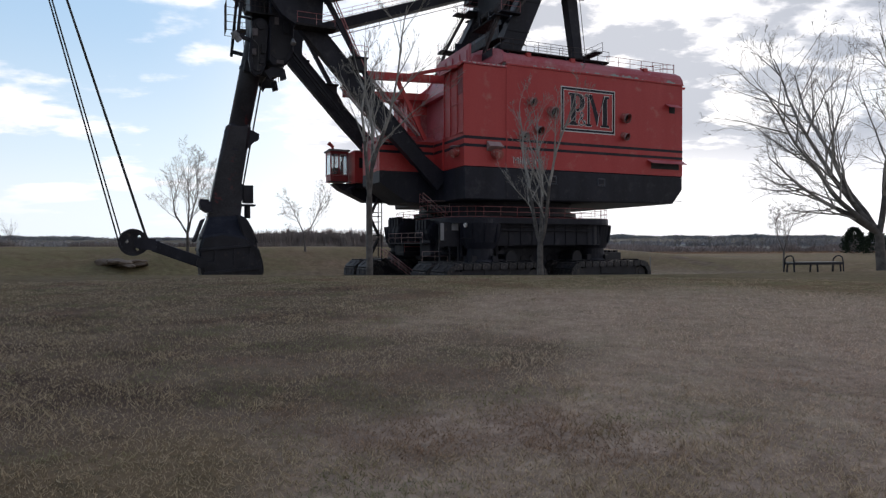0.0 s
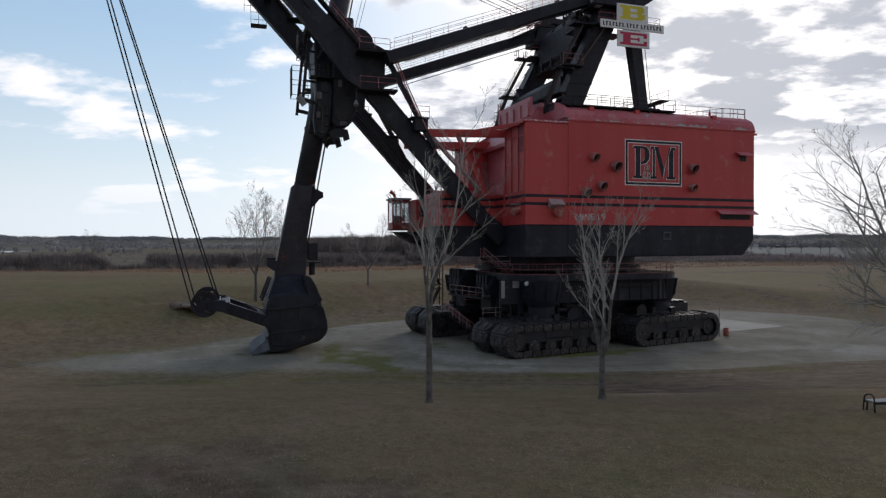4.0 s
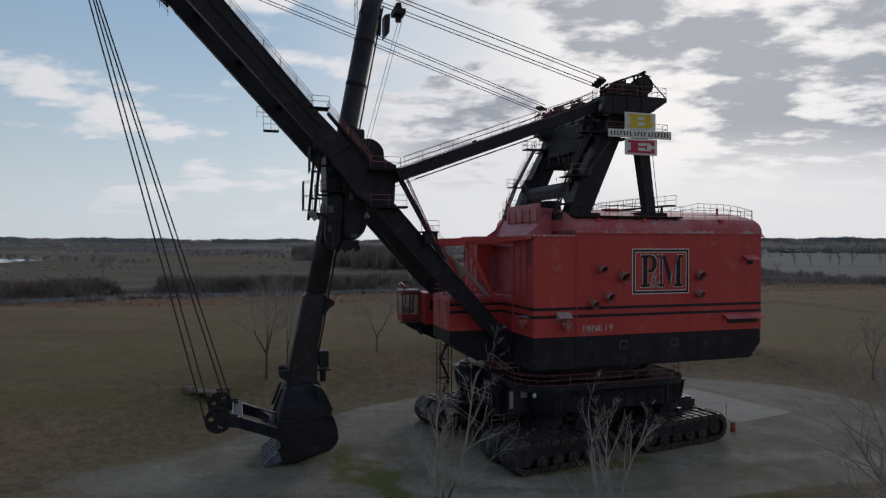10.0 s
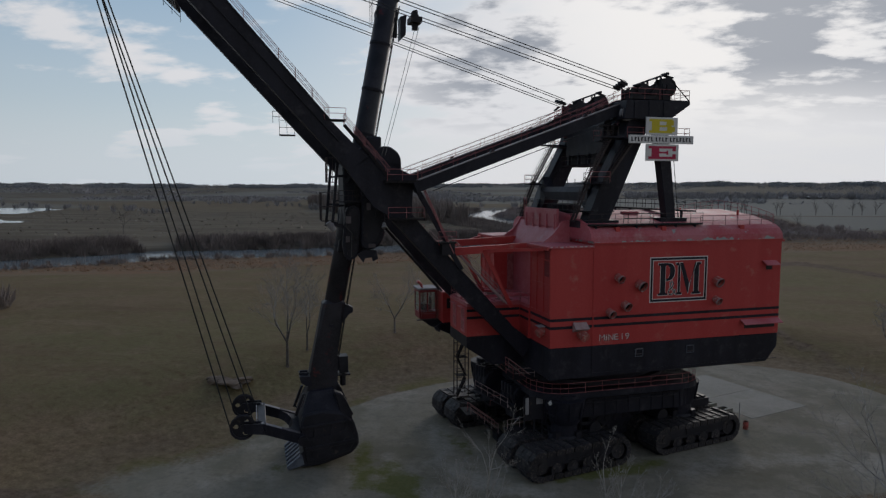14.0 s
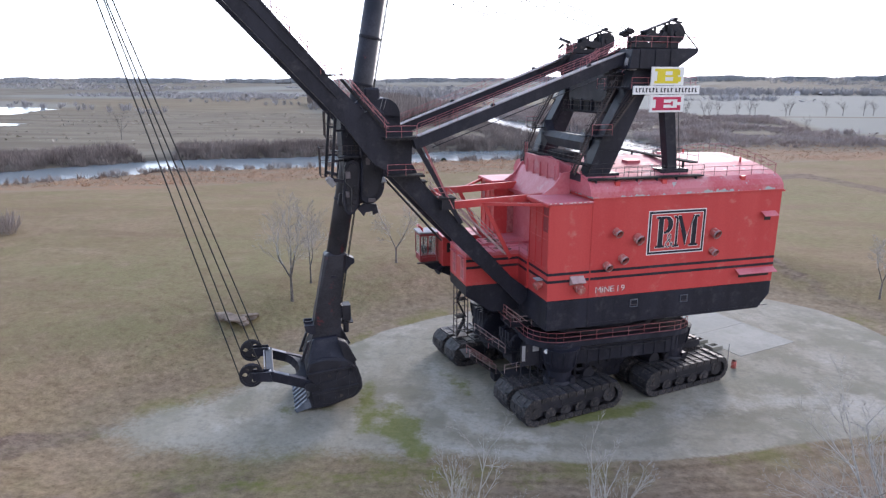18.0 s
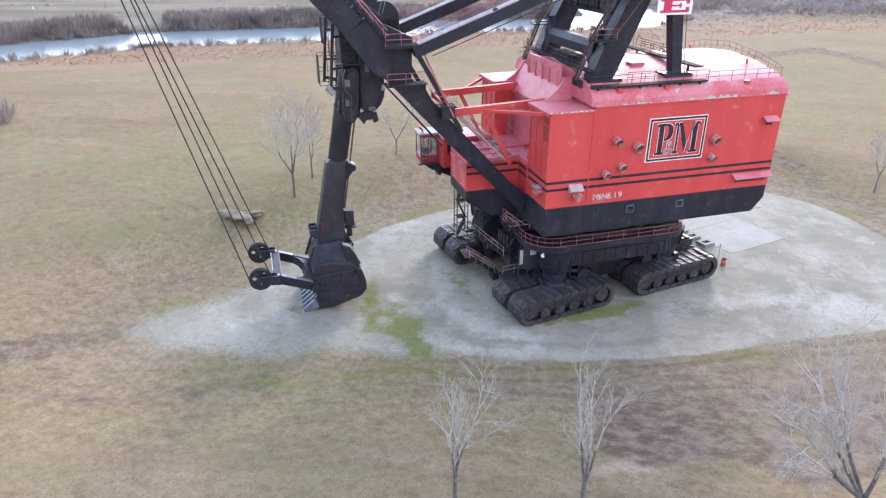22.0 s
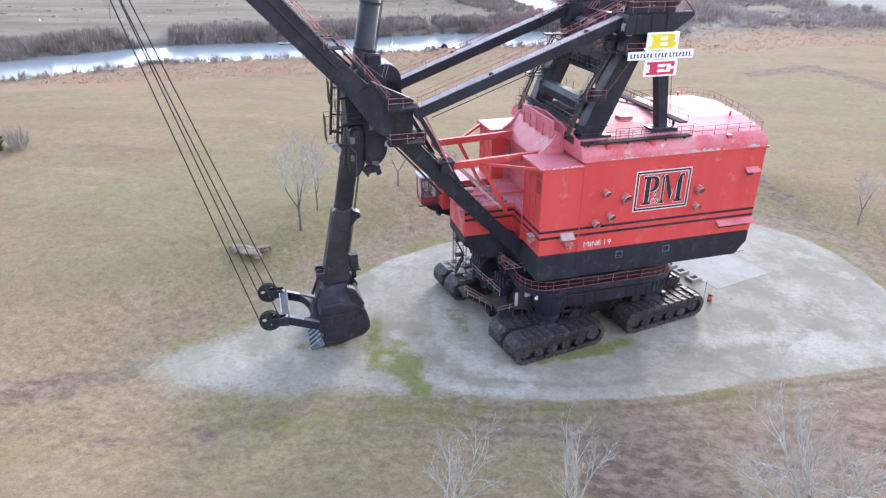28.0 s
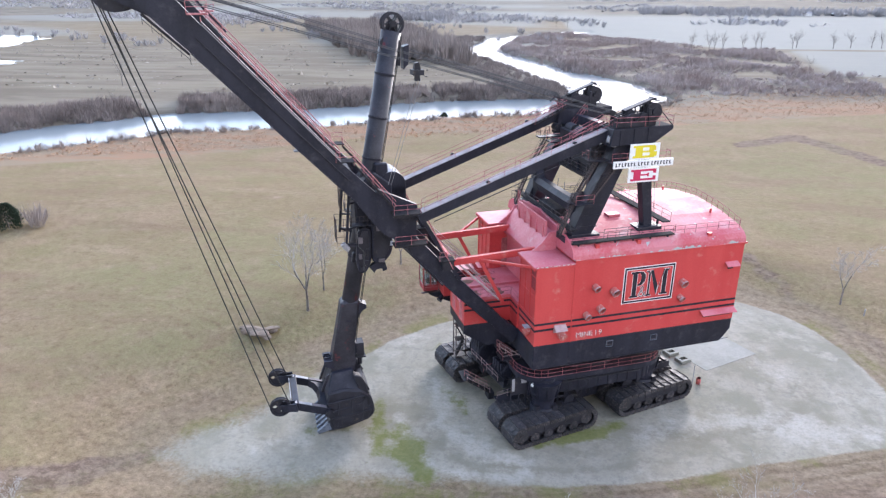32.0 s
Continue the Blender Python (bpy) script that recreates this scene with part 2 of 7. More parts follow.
SLAT = surface("weathered_bench_slat", (0.34, 0.33, 0.31), (0.45, 0.44, 0.42), 3.0, 0.7)
ROCK = surface("brown_rock", (0.13, 0.095, 0.07), (0.22, 0.17, 0.13), 1.2, 0.9, bump=0.6)
CONCRETE = surface("grey_concrete", (0.190, 0.187, 0.163), (0.250, 0.246, 0.216), 0.16, 0.85, bump=0.3, worn=(0.185, 0.184, 0.152), worn_lo=0.48, worn_hi=0.68)
CEDAR = surface("cedar_green", (0.015, 0.03, 0.018), (0.035, 0.055, 0.03), 1.5, 0.9)
DARK = surface("dark_opening", (0.010, 0.010, 0.012), (0.02, 0.02, 0.022), 1.0, 0.6)
# Deeper red than RED, used on the cab and the wing windows.
MAROON = surface("maroon_paint", (0.23, 0.026, 0.032), (0.32, 0.042, 0.048), 0.6, 0.5, worn=(0.42, 0.17, 0.16), worn_lo=0.6, worn_hi=0.75)
VENT = surface("rusty_red_vent", (0.46, 0.08, 0.07), (0.38, 0.13, 0.11), 2.0, 0.65, worn=(0.50, 0.36, 0.33), worn_lo=0.52, worn_hi=0.66)
ROPE_MID = surface("weathered_rope", (0.05, 0.05, 0.052), (0.09, 0.09, 0.092), 3.0, 0.6)
ROPE_GREY = surface("grey_rope", (0.20, 0.20, 0.20), (0.30, 0.30, 0.30), 3.0, 0.7)
PEELING = surface("peeling_roof_paint", (0.50, 0.10, 0.117), (0.56, 0.20, 0.225), 0.25, 0.62, spec=0.2, worn=(0.58, 0.36, 0.35), worn_lo=0.5, worn_hi=0.8)


def peel(m):
    """Grey undercoat showing in flakes along the eaves."""
    nt = m.node_tree
    p = nt.nodes["Principled BSDF"]
    where = node(nt, "ShaderNodeTexCoord").outputs["Object"]
    z = node(nt, "ShaderNodeSeparateXYZ", Vector=where).outputs[2]
    band = calc(nt, "MULTIPLY", ramp(nt, z, 23.15, 22.6), 0.19)
    f = ramp(nt, calc(nt, "ADD", grain(nt, where, 0.9, 5.0, 0.6), band), 0.665, 0.70)
    old = p.inputs["Base Color"].links[0].from_socket
    nt.links.new(blend(nt, f, old, (0.36, 0.41, 0.39)), p.inputs["Base Color"])


peel(PEELING)
GLASS = bpy.data.materials.new("cab_glass")
GLASS.use_nodes = True
gp = GLASS.node_tree.nodes["Principled BSDF"]
gp.inputs["Base Color"].default_value, gp.inputs["Roughness"].default_value = (0.75, 0.8, 0.82, 1), 0.05
gp.inputs["Transmission Weight"].default_value = 0.85
WATER = bpy.data.materials.new("river_water")
WATER.use_nodes = True
wn = WATER.node_tree
wp = wn.nodes["Principled BSDF"]
# The sky's pale reflection is put into the base colour; mirror reflection stays weak.
wp.inputs["Base Color"].default_value, wp.inputs["Roughness"].default_value = (0.185, 0.210, 0.220, 1), 0.14
wp.inputs["Specular IOR Level"].default_value = 0.05
wb = node(wn, "ShaderNodeBump", Strength=0.012, Distance=0.1, Height=grain(wn, node(wn, "ShaderNodeTexCoord").outputs["Object"], 0.6, 4.0))
wn.links.new(wb.outputs[0], wp.inputs["Normal"])


# ---- mesh tools ----
def part(name, bm, material, parent=None, label="", smooth=False):
    me = bpy.data.meshes.new(name)
    bmesh.ops.recalc_face_normals(bm, faces=bm.faces)
    bm.to_mesh(me)
    bm.free()
    me.materials.append(material)
    if smooth:
        me.shade_smooth()
    ob = new(name, me)
    ob.parent = parent
    if label:
        tagged(ob, label)
    return ob


def hull(bm, pts, faces):
    vs = [bm.verts.new(p) for p in pts]
    for f in faces:
        bm.faces.new([vs[i] for i in f])
    return vs


def box(bm, x0, x1, y0, y1, z0, z1):
    return hull(bm, [(x0, y0, z0), (x1, y0, z0), (x1, y1, z0), (x0, y1, z0), (x0, y0, z1), (x1, y0, z1), (x1, y1, z1), (x0, y1, z1)],
                [(0, 3, 2, 1), (4, 5, 6, 7), (0, 1, 5, 4), (1, 2, 6, 5), (2, 3, 7, 6), (3, 0, 4, 7)])


def prism(bm, outline, v0, v1):
    """An outline of (u, z) pairs given depth from v0 to v1."""
    n = len(outline)
    pts = [(u, v0, z) for u, z in outline] + [(u, v1, z) for u, z in outline]
    return hull(bm, pts, [tuple(range(n)), tuple(range(2 * n - 1, n - 1, -1))] + [(i, (i + 1) % n, n + (i + 1) % n, n + i) for i in range(n)])


def cross(bm, outline, u0, u1):
    """An outline of (v, z) pairs given length from u0 to u1."""
    n = len(outline)
    pts = [(u0, v, z) for v, z in outline] + [(u1, v, z) for v, z in outline]
    return hull(bm, pts, [tuple(range(n)), tuple(range(2 * n - 1, n - 1, -1))] + [(i, (i + 1) % n, n + (i + 1) % n, n + i) for i in range(n)])


def beam(bm, p, q, wide, high, up=(0, 0, 1)):
    """A bar of rectangular section from p to q."""
    p, q = Vector(p), Vector(q)
    d = (q - p).normalized()
    side = d.cross(Vector(up))
    if side.length < 1e-4:
        side = d.cross(Vector((1, 0, 0)))
    side.normalize()
    top = side.cross(d).normalized()
    s, t = side * wide / 2, top * high / 2
    return hull(bm, [p - s - t, p + s - t, p + s + t, p - s + t, q - s - t, q + s - t, q + s + t, q - s + t],
                [(0, 3, 2, 1), (4, 5, 6, 7), (0, 1, 5, 4), (1, 2, 6, 5), (2, 3, 7, 6), (3, 0, 4, 7)])


def tube(bm, p, q, r0, r1=None, n=12, caps=True):
    p, q = Vector(p), Vector(q)
    r1 = r0 if r1 is None else r1
    d = (q - p).normalized()
    s = d.cross(Vector((0.31, 0.17, 0.93)))
    s.normalize()
    t = d.cross(s)
    pts = [c + (s * math.cos(2 * math.pi * i / n) + t * math.sin(2 * math.pi * i / n)) * r for c, r in ((p, r0), (q, r1)) for i in range(n)]
    faces = [(i, (i + 1) % n, n + (i + 1) % n, n + i) for i in range(n)]
    if caps:
        faces += [tuple(range(n - 1, -1, -1)), tuple(range(n, 2 * n))]
    return hull(bm, pts, faces)


def bevelled(bm, width, segs=1):
    bmesh.ops.bevel(bm, geom=list(bm.edges), offset=width, segments=segs, affect="EDGES", clamp_overlap=True)
    return bm


def sheave(bm, c, r, wide, n=28, hub=0.3):
    """A grooved rope wheel with its axis along v."""
    c = Vector(c)
    prof = [(-wide / 2, r * hub), (-wide / 2, r), (-wide * 0.18, r * 0.9), (wide * 0.18, r * 0.9), (wide / 2, r), (wide / 2, r * hub)]
    rings = [[bm.verts.new(c + Vector((math.cos(2 * math.pi * i / n) * rr, y, math.sin(2 * math.pi * i / n) * rr))) for y, rr in prof] for i in range(n)]
    for i in range(n):
        a, b = rings[i], rings[(i + 1) % n]
        for j in range(len(prof)):
            k = (j + 1) % len(prof)
            bm.faces.new((a[j], b[j], b[k], a[k]))


def handrail(bm, pts, high=1.05, gap=1.8, r=0.028, bars=2):
    """Posts and rails along a line of foot points."""
    pts = [Vector(p) for p in pts]
    for p, q in zip(pts, pts[1:]):
        n = max(1, round((q - p).length / gap))
        for i in range(n + 1):
            f = p.lerp(q, i / n)
            tube(bm, f, f + Vector((0, 0, high)), r, n=4)
        for k in range(bars):
            h = Vector((0, 0, high * (1 - k * 0.48)))
            tube(bm, p + h, q + h, r, n=4)
    return bm


def rows_of(pts):
    return list(zip(pts, pts[1:]))


def smooth01(x):
    x = min(1.0, max(0.0, x))
    return x * x * (3 - 2 * x)


# ---- ground ----
PAD = [(-41, 54), (-38.5, 57.5), (-34.3, 62.5), (-31, 68), (-28, 72.7), (-23, 78.6), (-19, 85), (-13, 90.5), (-6, 96), (4, 103), (16, 107.5), (28, 108.5), (37.5, 106), (44, 101.5), (47.5, 96), (49.2, 90), (49.8, 83), (50.5, 77), (56, 75.5), (84, 80), (84, 71), (56, 68.4), (45, 66.4), (38, 64.2), (30, 61.6), (24, 59.4), (18.5, 57.2), (6, 54.4), (-2, 53.6), (-9, 54.2), (-16, 53), (-24, 51.8), (-31, 51), (-36.5, 51)]
WORN = [(1.1, 1.3, [(-2.7, 48.4), (5.5, 49.4), (11, 50.9), (19.8, 54), (29.4, 58)]), (1.2, 4.5, [(-14, 5), (-7, 9), (-3, 14), (-9, 19)]), (0.8, 2.0, [(-3, 5), (0.5, 8)]), (2.0, 3.6, [(75, 239), (87, 247), (99, 256), (104, 240), (112, 218), (118, 196)]), (0.85, 3.2, [(44, 122), (48, 106), (51.5, 99), (54.5, 92), (55, 82), (51, 70)]), (0.95, 3.0, [(8, 50.5), (16, 52), (23, 54), (38, 57), (46, 60)]), (0.75, 6.0, [(10, 43), (24, 47), (38, 50)]), (0.8, 2.8, [(-56, 44), (-46, 50.5), (-40, 55), (-33, 62), (-25, 74), (-18, 86)]), (0.8, 2.5, [(-52, 40), (-36, 42), (-24, 47)]), (0.6, 3.0, [(-12, 92), (0, 104), (12, 110)]), (0.6, 4.0, [(-80, 36), (-60, 41), (-48, 47)]), (1.0, 5.0, [(12, 44), (26, 47), (38, 52)]), (0.9, 4.0, [(18, 54), (30, 58), (44, 62)]), (0.8, 4.0, [(22, 40), (32, 43), (44, 50)])]
MOSS = [(0.9, 1.3, [(-12.4, 57.6), (-10.6, 60)]), (0.7, 1.0, [(6, 62.8), (10.5, 64.2)]), (1.0, 1.1, [(-17.6, 67.5), (-16.6, 61), (-15.5, 57)]), (1.0, 1.8, [(-13.8, 62), (-12.6, 58), (-9, 54)]), (0.9, 1.5, [(3, 61.5), (9, 64.5), (13, 66.5)]), (0.62, 2.6, [(-32, 46.5), (-20, 47), (-8, 50), (2, 51.5)]), (0.8, 1.2, [(-6, 67), (-10, 72)]), (0.6, 1.4, [(-9, 77), (-12, 84)]), (0.5, 1.6, [(-26, 60), (-19, 62)])]
CHALK = [(0.9, 1.5, [(-14.5, 64.7), (-10.9, 57.6), (-6.3, 54.8), (1.5, 55)]), (1.0, 2.2, [(-10.5, 73), (-8.5, 64), (-3.6, 59.4), (2, 58)]), (0.9, 2.6, [(15.7, 64.5), (21.6, 68.3), (28.3, 69.2), (37, 71)]), (0.7, 4.0, [(20, 81), (31, 88), (38.3, 81.6)]), (0.7, 2.4, [(-30, 56), (-24, 62), (-20, 70)]), (0.8, 3.0, [(34, 66.5), (46, 69), (60, 72)])]
SWEPT = [(0.9, 0.9, [(-13.9, 68.8), (-9.5, 60.3), (-4.6, 56.7), (5.7, 56.9), (18.1, 60.4)]), (0.8, 1.3, [(10.1, 66.8), (21.9, 64.6), (31.7, 68.6), (40, 76)]), (0.6, 1.2, [(-18, 58), (-26, 56.5), (-33, 58)])]
RIVER = [(-520, 60), (-330, 125), (-194, 209), (-152, 257), (-95, 279), (-38, 309), (5, 323), (30, 334), (45, 360), (40, 400), (20, 452), (-14, 540), (-52, 655), (-40, 830), (60, 1000)]


def line_gap(x, y, pts, closed=False):
    """Distance of many places from a line of points."""
    best = np.full(x.shape, 1e9)
    for (ax, ay), (bx, by) in zip(pts, pts[1:] + pts[:1] if closed else pts[1:]):
        dx, dy = bx - ax, by - ay
        t = np.clip(((x - ax) * dx + (y - ay) * dy) / (dx * dx + dy * dy), 0, 1)
        best = np.minimum(best, np.hypot(x - ax - t * dx, y - ay - t * dy))
    return best


def pad_gap(x, y):
    """Distance outside the gravel pad; negative on it."""
    inside = np.zeros(x.shape, bool)
    for (ax, ay), (bx, by) in zip(PAD, PAD[1:] + PAD[:1]):
        hit = ((ay > y) != (by > y)) & (x < (bx - ax) * (y - ay) / (by - ay + 1e-9) + ax)
        inside ^= hit
    d = line_gap(x, y, PAD, True)
    return np.where(inside, -d, d)


def step(x, lo, hi):
    t = np.clip((x - lo) / (hi - lo), 0, 1)
    return t * t * (3 - 2 * t)


def ground_height(x, y):
    x, y = np.asarray(x, float), np.asarray(y, float)
    s = pad_gap(x, y)
    tall = 3.6 + 0.8 * step(y, 60, 95) - 2.2 * step(x, 20, 60) * step(y, 60, 90)
    h = tall * step(s, 1.0, 29.0 - 6.0 * step(y, 60, 95))
    h = h - 0.3 * step(-y, -22, 0)
    h = h * (1 - 0.8 * step(y, 125, 210))
    r = line_gap(x, y, RIVER)
    h = h + 0.12 * np.sin(x * 0.11 + 1.3) * np.sin(y * 0.13) * step(s, 4, 20)
    h = h + 0.3 * step(r, 60, 34) * step(r, 24, 34)
    # far hills
    far = np.hypot(x, y)
    h = h + (48 + 7 * np.sin(x * 0.0013 + 0.5)) * step(far, 1900, 4400)
    r = r + 8 * step(y, 350, 560)
    return np.where(r < 36, h - 4.2 * step(r, 31, 23), h)


def ground_at(x, y):
    return float(ground_height(np.array([x]), np.array([y]))[0])


def spaced(stops):
    out = []
    for (a, b, s) in stops:
        out += list(np.arange(a, b, s))
    return np.array(out + [stops[-1][1]])


def ground_sheet():
    gx = spaced([(-4800, -1500, 300), (-1500, -700, 60), (-700, -260, 14), (-260, -80, 5), (-80, 80, 1.0), (80, 260, 5), (260, 700, 14), (700, 1500, 60), (1500, 4800, 300)])
    gy = spaced([(-1500, -60, 240), (-60, -4, 8), (-4, 130, 1.0), (130, 220, 4), (220, 440, 4.5), (440, 800, 10), (800, 1600, 40), (1600, 4800, 300)])
    X, Y = np.meshgrid(gx, gy)
    x, y = X.ravel(), Y.ravel()
    z = ground_height(x, y)
    nx, ny = len(gx), len(gy)
    i = (np.arange(ny - 1)[:, None] * nx + np.arange(nx - 1)[None, :]).ravel()
    faces = np.stack([i, i + 1, i + nx + 1, i + nx], 1)
    me = bpy.data.meshes.new("ground")
    me.from_pydata(np.stack([x, y, z], 1).tolist(), [], faces.tolist())
    r = line_gap(x, y, RIVER)
    side = y - np.interp(x, [p[0] for p in RIVER[:8]], [p[1] for p in RIVER[:8]])
    layers = {
        "pad": pad_gap(x, y),
        "crisp": np.clip(step(x, -14, 4) + step(y, 66, 76) * step(x, -40, -26), 0, 1),
        "brink": step(x, -22, -2) * (1 - step(y, 64, 72)),
        "reeds": step(side + 10 * np.sin(x * 0.031), -80, -70) * (1 - step(side, -20, -8)) * step(y, 120, 160) * (1 - step(x, 40, 70)) + step(x, 40, 70) * step(y - 273 - 0.4 * (x - 58), -4, 8) * (1 - step(y, 370, 430)),
        "scrub": np.clip(step(r, 62, 30) * step(side, -22, -6) + step(side, 0, 30) * 0.8 * (1 - step(y, 600, 900) * 0.4) + step(np.hypot(x, y), 1300, 1900), 0, 1),
        "straw": 1.9 * np.exp(-((x - 4.5) / 6.5) ** 2 - ((y - 9.5) / 7.5) ** 2) + 0.9 * np.exp(-((x - 9) / 4) ** 2 - ((y - 38) / 2.5) ** 2) + 0.9 * np.exp(-((x - 10.2) / 2.8) ** 2 - ((y - 45) / 1.5) ** 2) + 0.8 * np.exp(-((x - 14.3) / 2.6) ** 2 - ((y - 52.6) / 0.8) ** 2) + 0.2 * np.exp(-((x + 38) / 16) ** 2 - ((y - 42.5) / 6) ** 2),
        "stain": sum(k * np.exp(-(line_gap(x, y, pts) / w) ** 2) for k, w, pts in WORN),
        "chalk": sum(k * np.exp(-(line_gap(x, y, pts) / w) ** 2) for k, w, pts in CHALK),
        "swept": sum(k * np.exp(-(line_gap(x, y, pts) / w) ** 2) for k, w, pts in SWEPT),
        "moss": sum(k * np.exp(-(line_gap(x, y, pts) / w) ** 2) for k, w, pts in MOSS),
        "pale": np.clip(step(y, 692, 700) * (1 - step(y, 1600, 1680)) * step(x - np.maximum(181 - 0.55 * (y - 691), 44), 0, 14) + 0.9 * step(y, 455, 475) * (1 - step(y, 672, 684)) * step(x - 190 - 0.2 * (y - 470), 0, 14)
            + 0.75 * step(np.sin(x * 0.006 + 1) + np.sin(y * 0.011 + x * 0.002), 0.3, 0.7) * step(y, 560, 760) * (1 - step(x, -20, 40)) + 0.7 * step(np.sin(x * 0.0021 + 2) + np.sin(y * 0.0083 + x * 0.0012), 0.35, 0.7) * step(y, 1250, 1500), 0, 1),
        "green": np.exp(-((x + 45) / 34) ** 2 - ((y - 92) / 26) ** 2) + 0.8 * np.exp(-((x - 95) / 55) ** 2 - ((y - 185) / 55) ** 2) + 0.6 * np.exp(-((x + 16) / 20) ** 2 - ((y - 40) / 9) ** 2) + 0.5 * np.exp(-((x + 110) / 50) ** 2 - ((y - 165) / 30) ** 2),
        "dark_gravel": sum(k * np.exp(-((x - a) / w) ** 2 - ((y - b) / d) ** 2) for k, a, b, w, d in ((0.9, 6, 76, 15, 10), (0.75, 38, 79, 6, 5), (0.5, 22, 66, 9, 3), (0.6, -2, 58, 14, 2.2), (0.4, -24, 60, 6, 3))),
    }
    for k, v in layers.items():
        me.attributes.new(k, "FLOAT", "POINT").data.foreach_set("value", v.astype(np.float32))
    me.shade_smooth()
    ob = new("ground", me)
    return ob


def ground_material():
    m = bpy.data.materials.new("winter_grass_and_gravel")
    m.use_nodes = True
    nt = m.node_tree
    p = nt.nodes["Principled BSDF"]
    where = node(nt, "ShaderNodeTexCoord").outputs["Object"]

    def layer(name):
        a = node(nt, "ShaderNodeAttribute")
        a.attribute_name = name
        return a.outputs["Fac"]

    def stretched(sx, sy, turn=0.0):
        return node(nt, "ShaderNodeMapping", Vector=where, Rotation=(0, 0, radians(turn)), Scale=(sx, sy, 1.0)).outputs[0]

    big, mid, small, tiny = grain(nt, where, 0.045, 5.0), grain(nt, where, 0.22, 6.0, 0.6), grain(nt, where, 2.2, 6.0, 0.7), grain(nt, where, 16.0, 4.0, 0.7)
    bands = grain(nt, stretched(0.022, 0.10, 12), 1.0, 7.0, 0.62)
    lawn = blend(nt, ramp(nt, big, 0.36, 0.64), (0.243, 0.174, 0.111), (0.199, 0.156, 0.084))
    turf = calc(nt, "ADD", layer("green"), calc(nt, "MULTIPLY", calc(nt, "SUBTRACT", grain(nt, stretched(0.035, 0.06, 20), 1.0, 6.0, 0.6), 0.5), 2.4))
    lawn = blend(nt, calc(nt, "MULTIPLY", ramp(nt, turf, 0.10, 0.95), 0.85), lawn, (0.192, 0.169, 0.086))
    lawn = blend(nt, calc(nt, "MULTIPLY", ramp(nt, mid, 0.48, 0.74), 0.55), lawn, (0.255, 0.174, 0.125))
    lawn = blend(nt, calc(nt, "MULTIPLY", ramp(nt, bands, 0.50, 0.66), 0.55), lawn, (0.185, 0.120, 0.083))
    lawn = blend(nt, calc(nt, "MULTIPLY", ramp(nt, grain(nt, stretched(0.05, 0.12, -8), 1.0, 7.0, 0.65), 0.54, 0.72), 0.5), lawn, (0.292, 0.213, 0.147))
    lawn = blend(nt, calc(nt, "MULTIPLY", ramp(nt, small, 0.45, 0.68), 0.75), lawn, (0.154, 0.116, 0.067))
    lawn = blend(nt, calc(nt, "MULTIPLY", ramp(nt, tiny, 0.50, 0.70), 0.8), lawn, (0.304, 0.225, 0.157))
    patch = grain(nt, stretched(0.55, 0.8, 30), 1.0, 8.0, 0.70)
    lawn = blend(nt, calc(nt, "MULTIPLY", ramp(nt, patch, 0.51, 0.64), 0.7), lawn, (0.165, 0.116, 0.071))
    lawn = blend(nt, calc(nt, "MULTIPLY", ramp(nt, patch, 0.44, 0.30), 0.45), lawn, (0.317, 0.232, 0.157))
    fleck = grain(nt, where, 5.5, 6.0, 0.75)
    lawn = blend(nt, calc(nt, "MULTIPLY", ramp(nt, fleck, 0.52, 0.64), 0.7), lawn, (0.114, 0.091, 0.055))
    straw = ramp(nt, calc(nt, "ADD", layer("straw"), calc(nt, "MULTIPLY", calc(nt, "SUBTRACT", mid, 0.5), 2.4)), 0.35, 1.1)
    lawn = blend(nt, calc(nt, "MULTIPLY", straw, 0.8), lawn, blend(nt, ramp(nt, small, 0.3, 0.7), (0.320, 0.232, 0.182), (0.560, 0.425, 0.335)))
    worn = ramp(nt, calc(nt, "ADD", layer("stain"), calc(nt, "MULTIPLY", calc(nt, "SUBTRACT", mid, 0.5), 1.6)), 0.5, 0.95)
    lawn = blend(nt, calc(nt, "MULTIPLY", worn, 0.9), lawn, blend(nt, ramp(nt, patch, 0.38, 0.62), (0.206, 0.152, 0.116), (0.106, 0.073, 0.056)))
    # short green winter growth in torn patches
    lush = calc(nt, "MULTIPLY", ramp(nt, grain(nt, where, 0.07, 10.0, 0.74), 0.48, 0.62), ramp(nt, fleck, 0.62, 0.44))
    lawn = blend(nt, calc(nt, "MULTIPLY", lush, 0.3), lawn, (0.172, 0.172, 0.080))
    # gravel swept in rings round the machine
    off = node(nt, "ShaderNodeVectorMath")
    off.operation = "SUBTRACT"
    nt.links.new(where, off.inputs[0])
    off.inputs[1].default_value = (6.0, 76.0, 0.0)
    oxy = node(nt, "ShaderNodeSeparateXYZ", Vector=off.outputs[0])
    reach = calc(nt, "SQRT", calc(nt, "ADD", calc(nt, "MULTIPLY", oxy.outputs[0], oxy.outputs[0]), calc(nt, "MULTIPLY", oxy.outputs[1], oxy.outputs[1])))
    turned = calc(nt, "ARCTAN2", oxy.outputs[1], oxy.outputs[0])
    wander = calc(nt, "MULTIPLY", mid, 5.0)
    ring = node(nt, "ShaderNodeCombineXYZ", X=calc(nt, "MULTIPLY", calc(nt, "ADD", reach, wander), 0.34), Y=calc(nt, "MULTIPLY", turned, 1.6), Z=0.0).outputs[0]
    swirl = grain(nt, ring, 1.0, 6.0, 0.62)
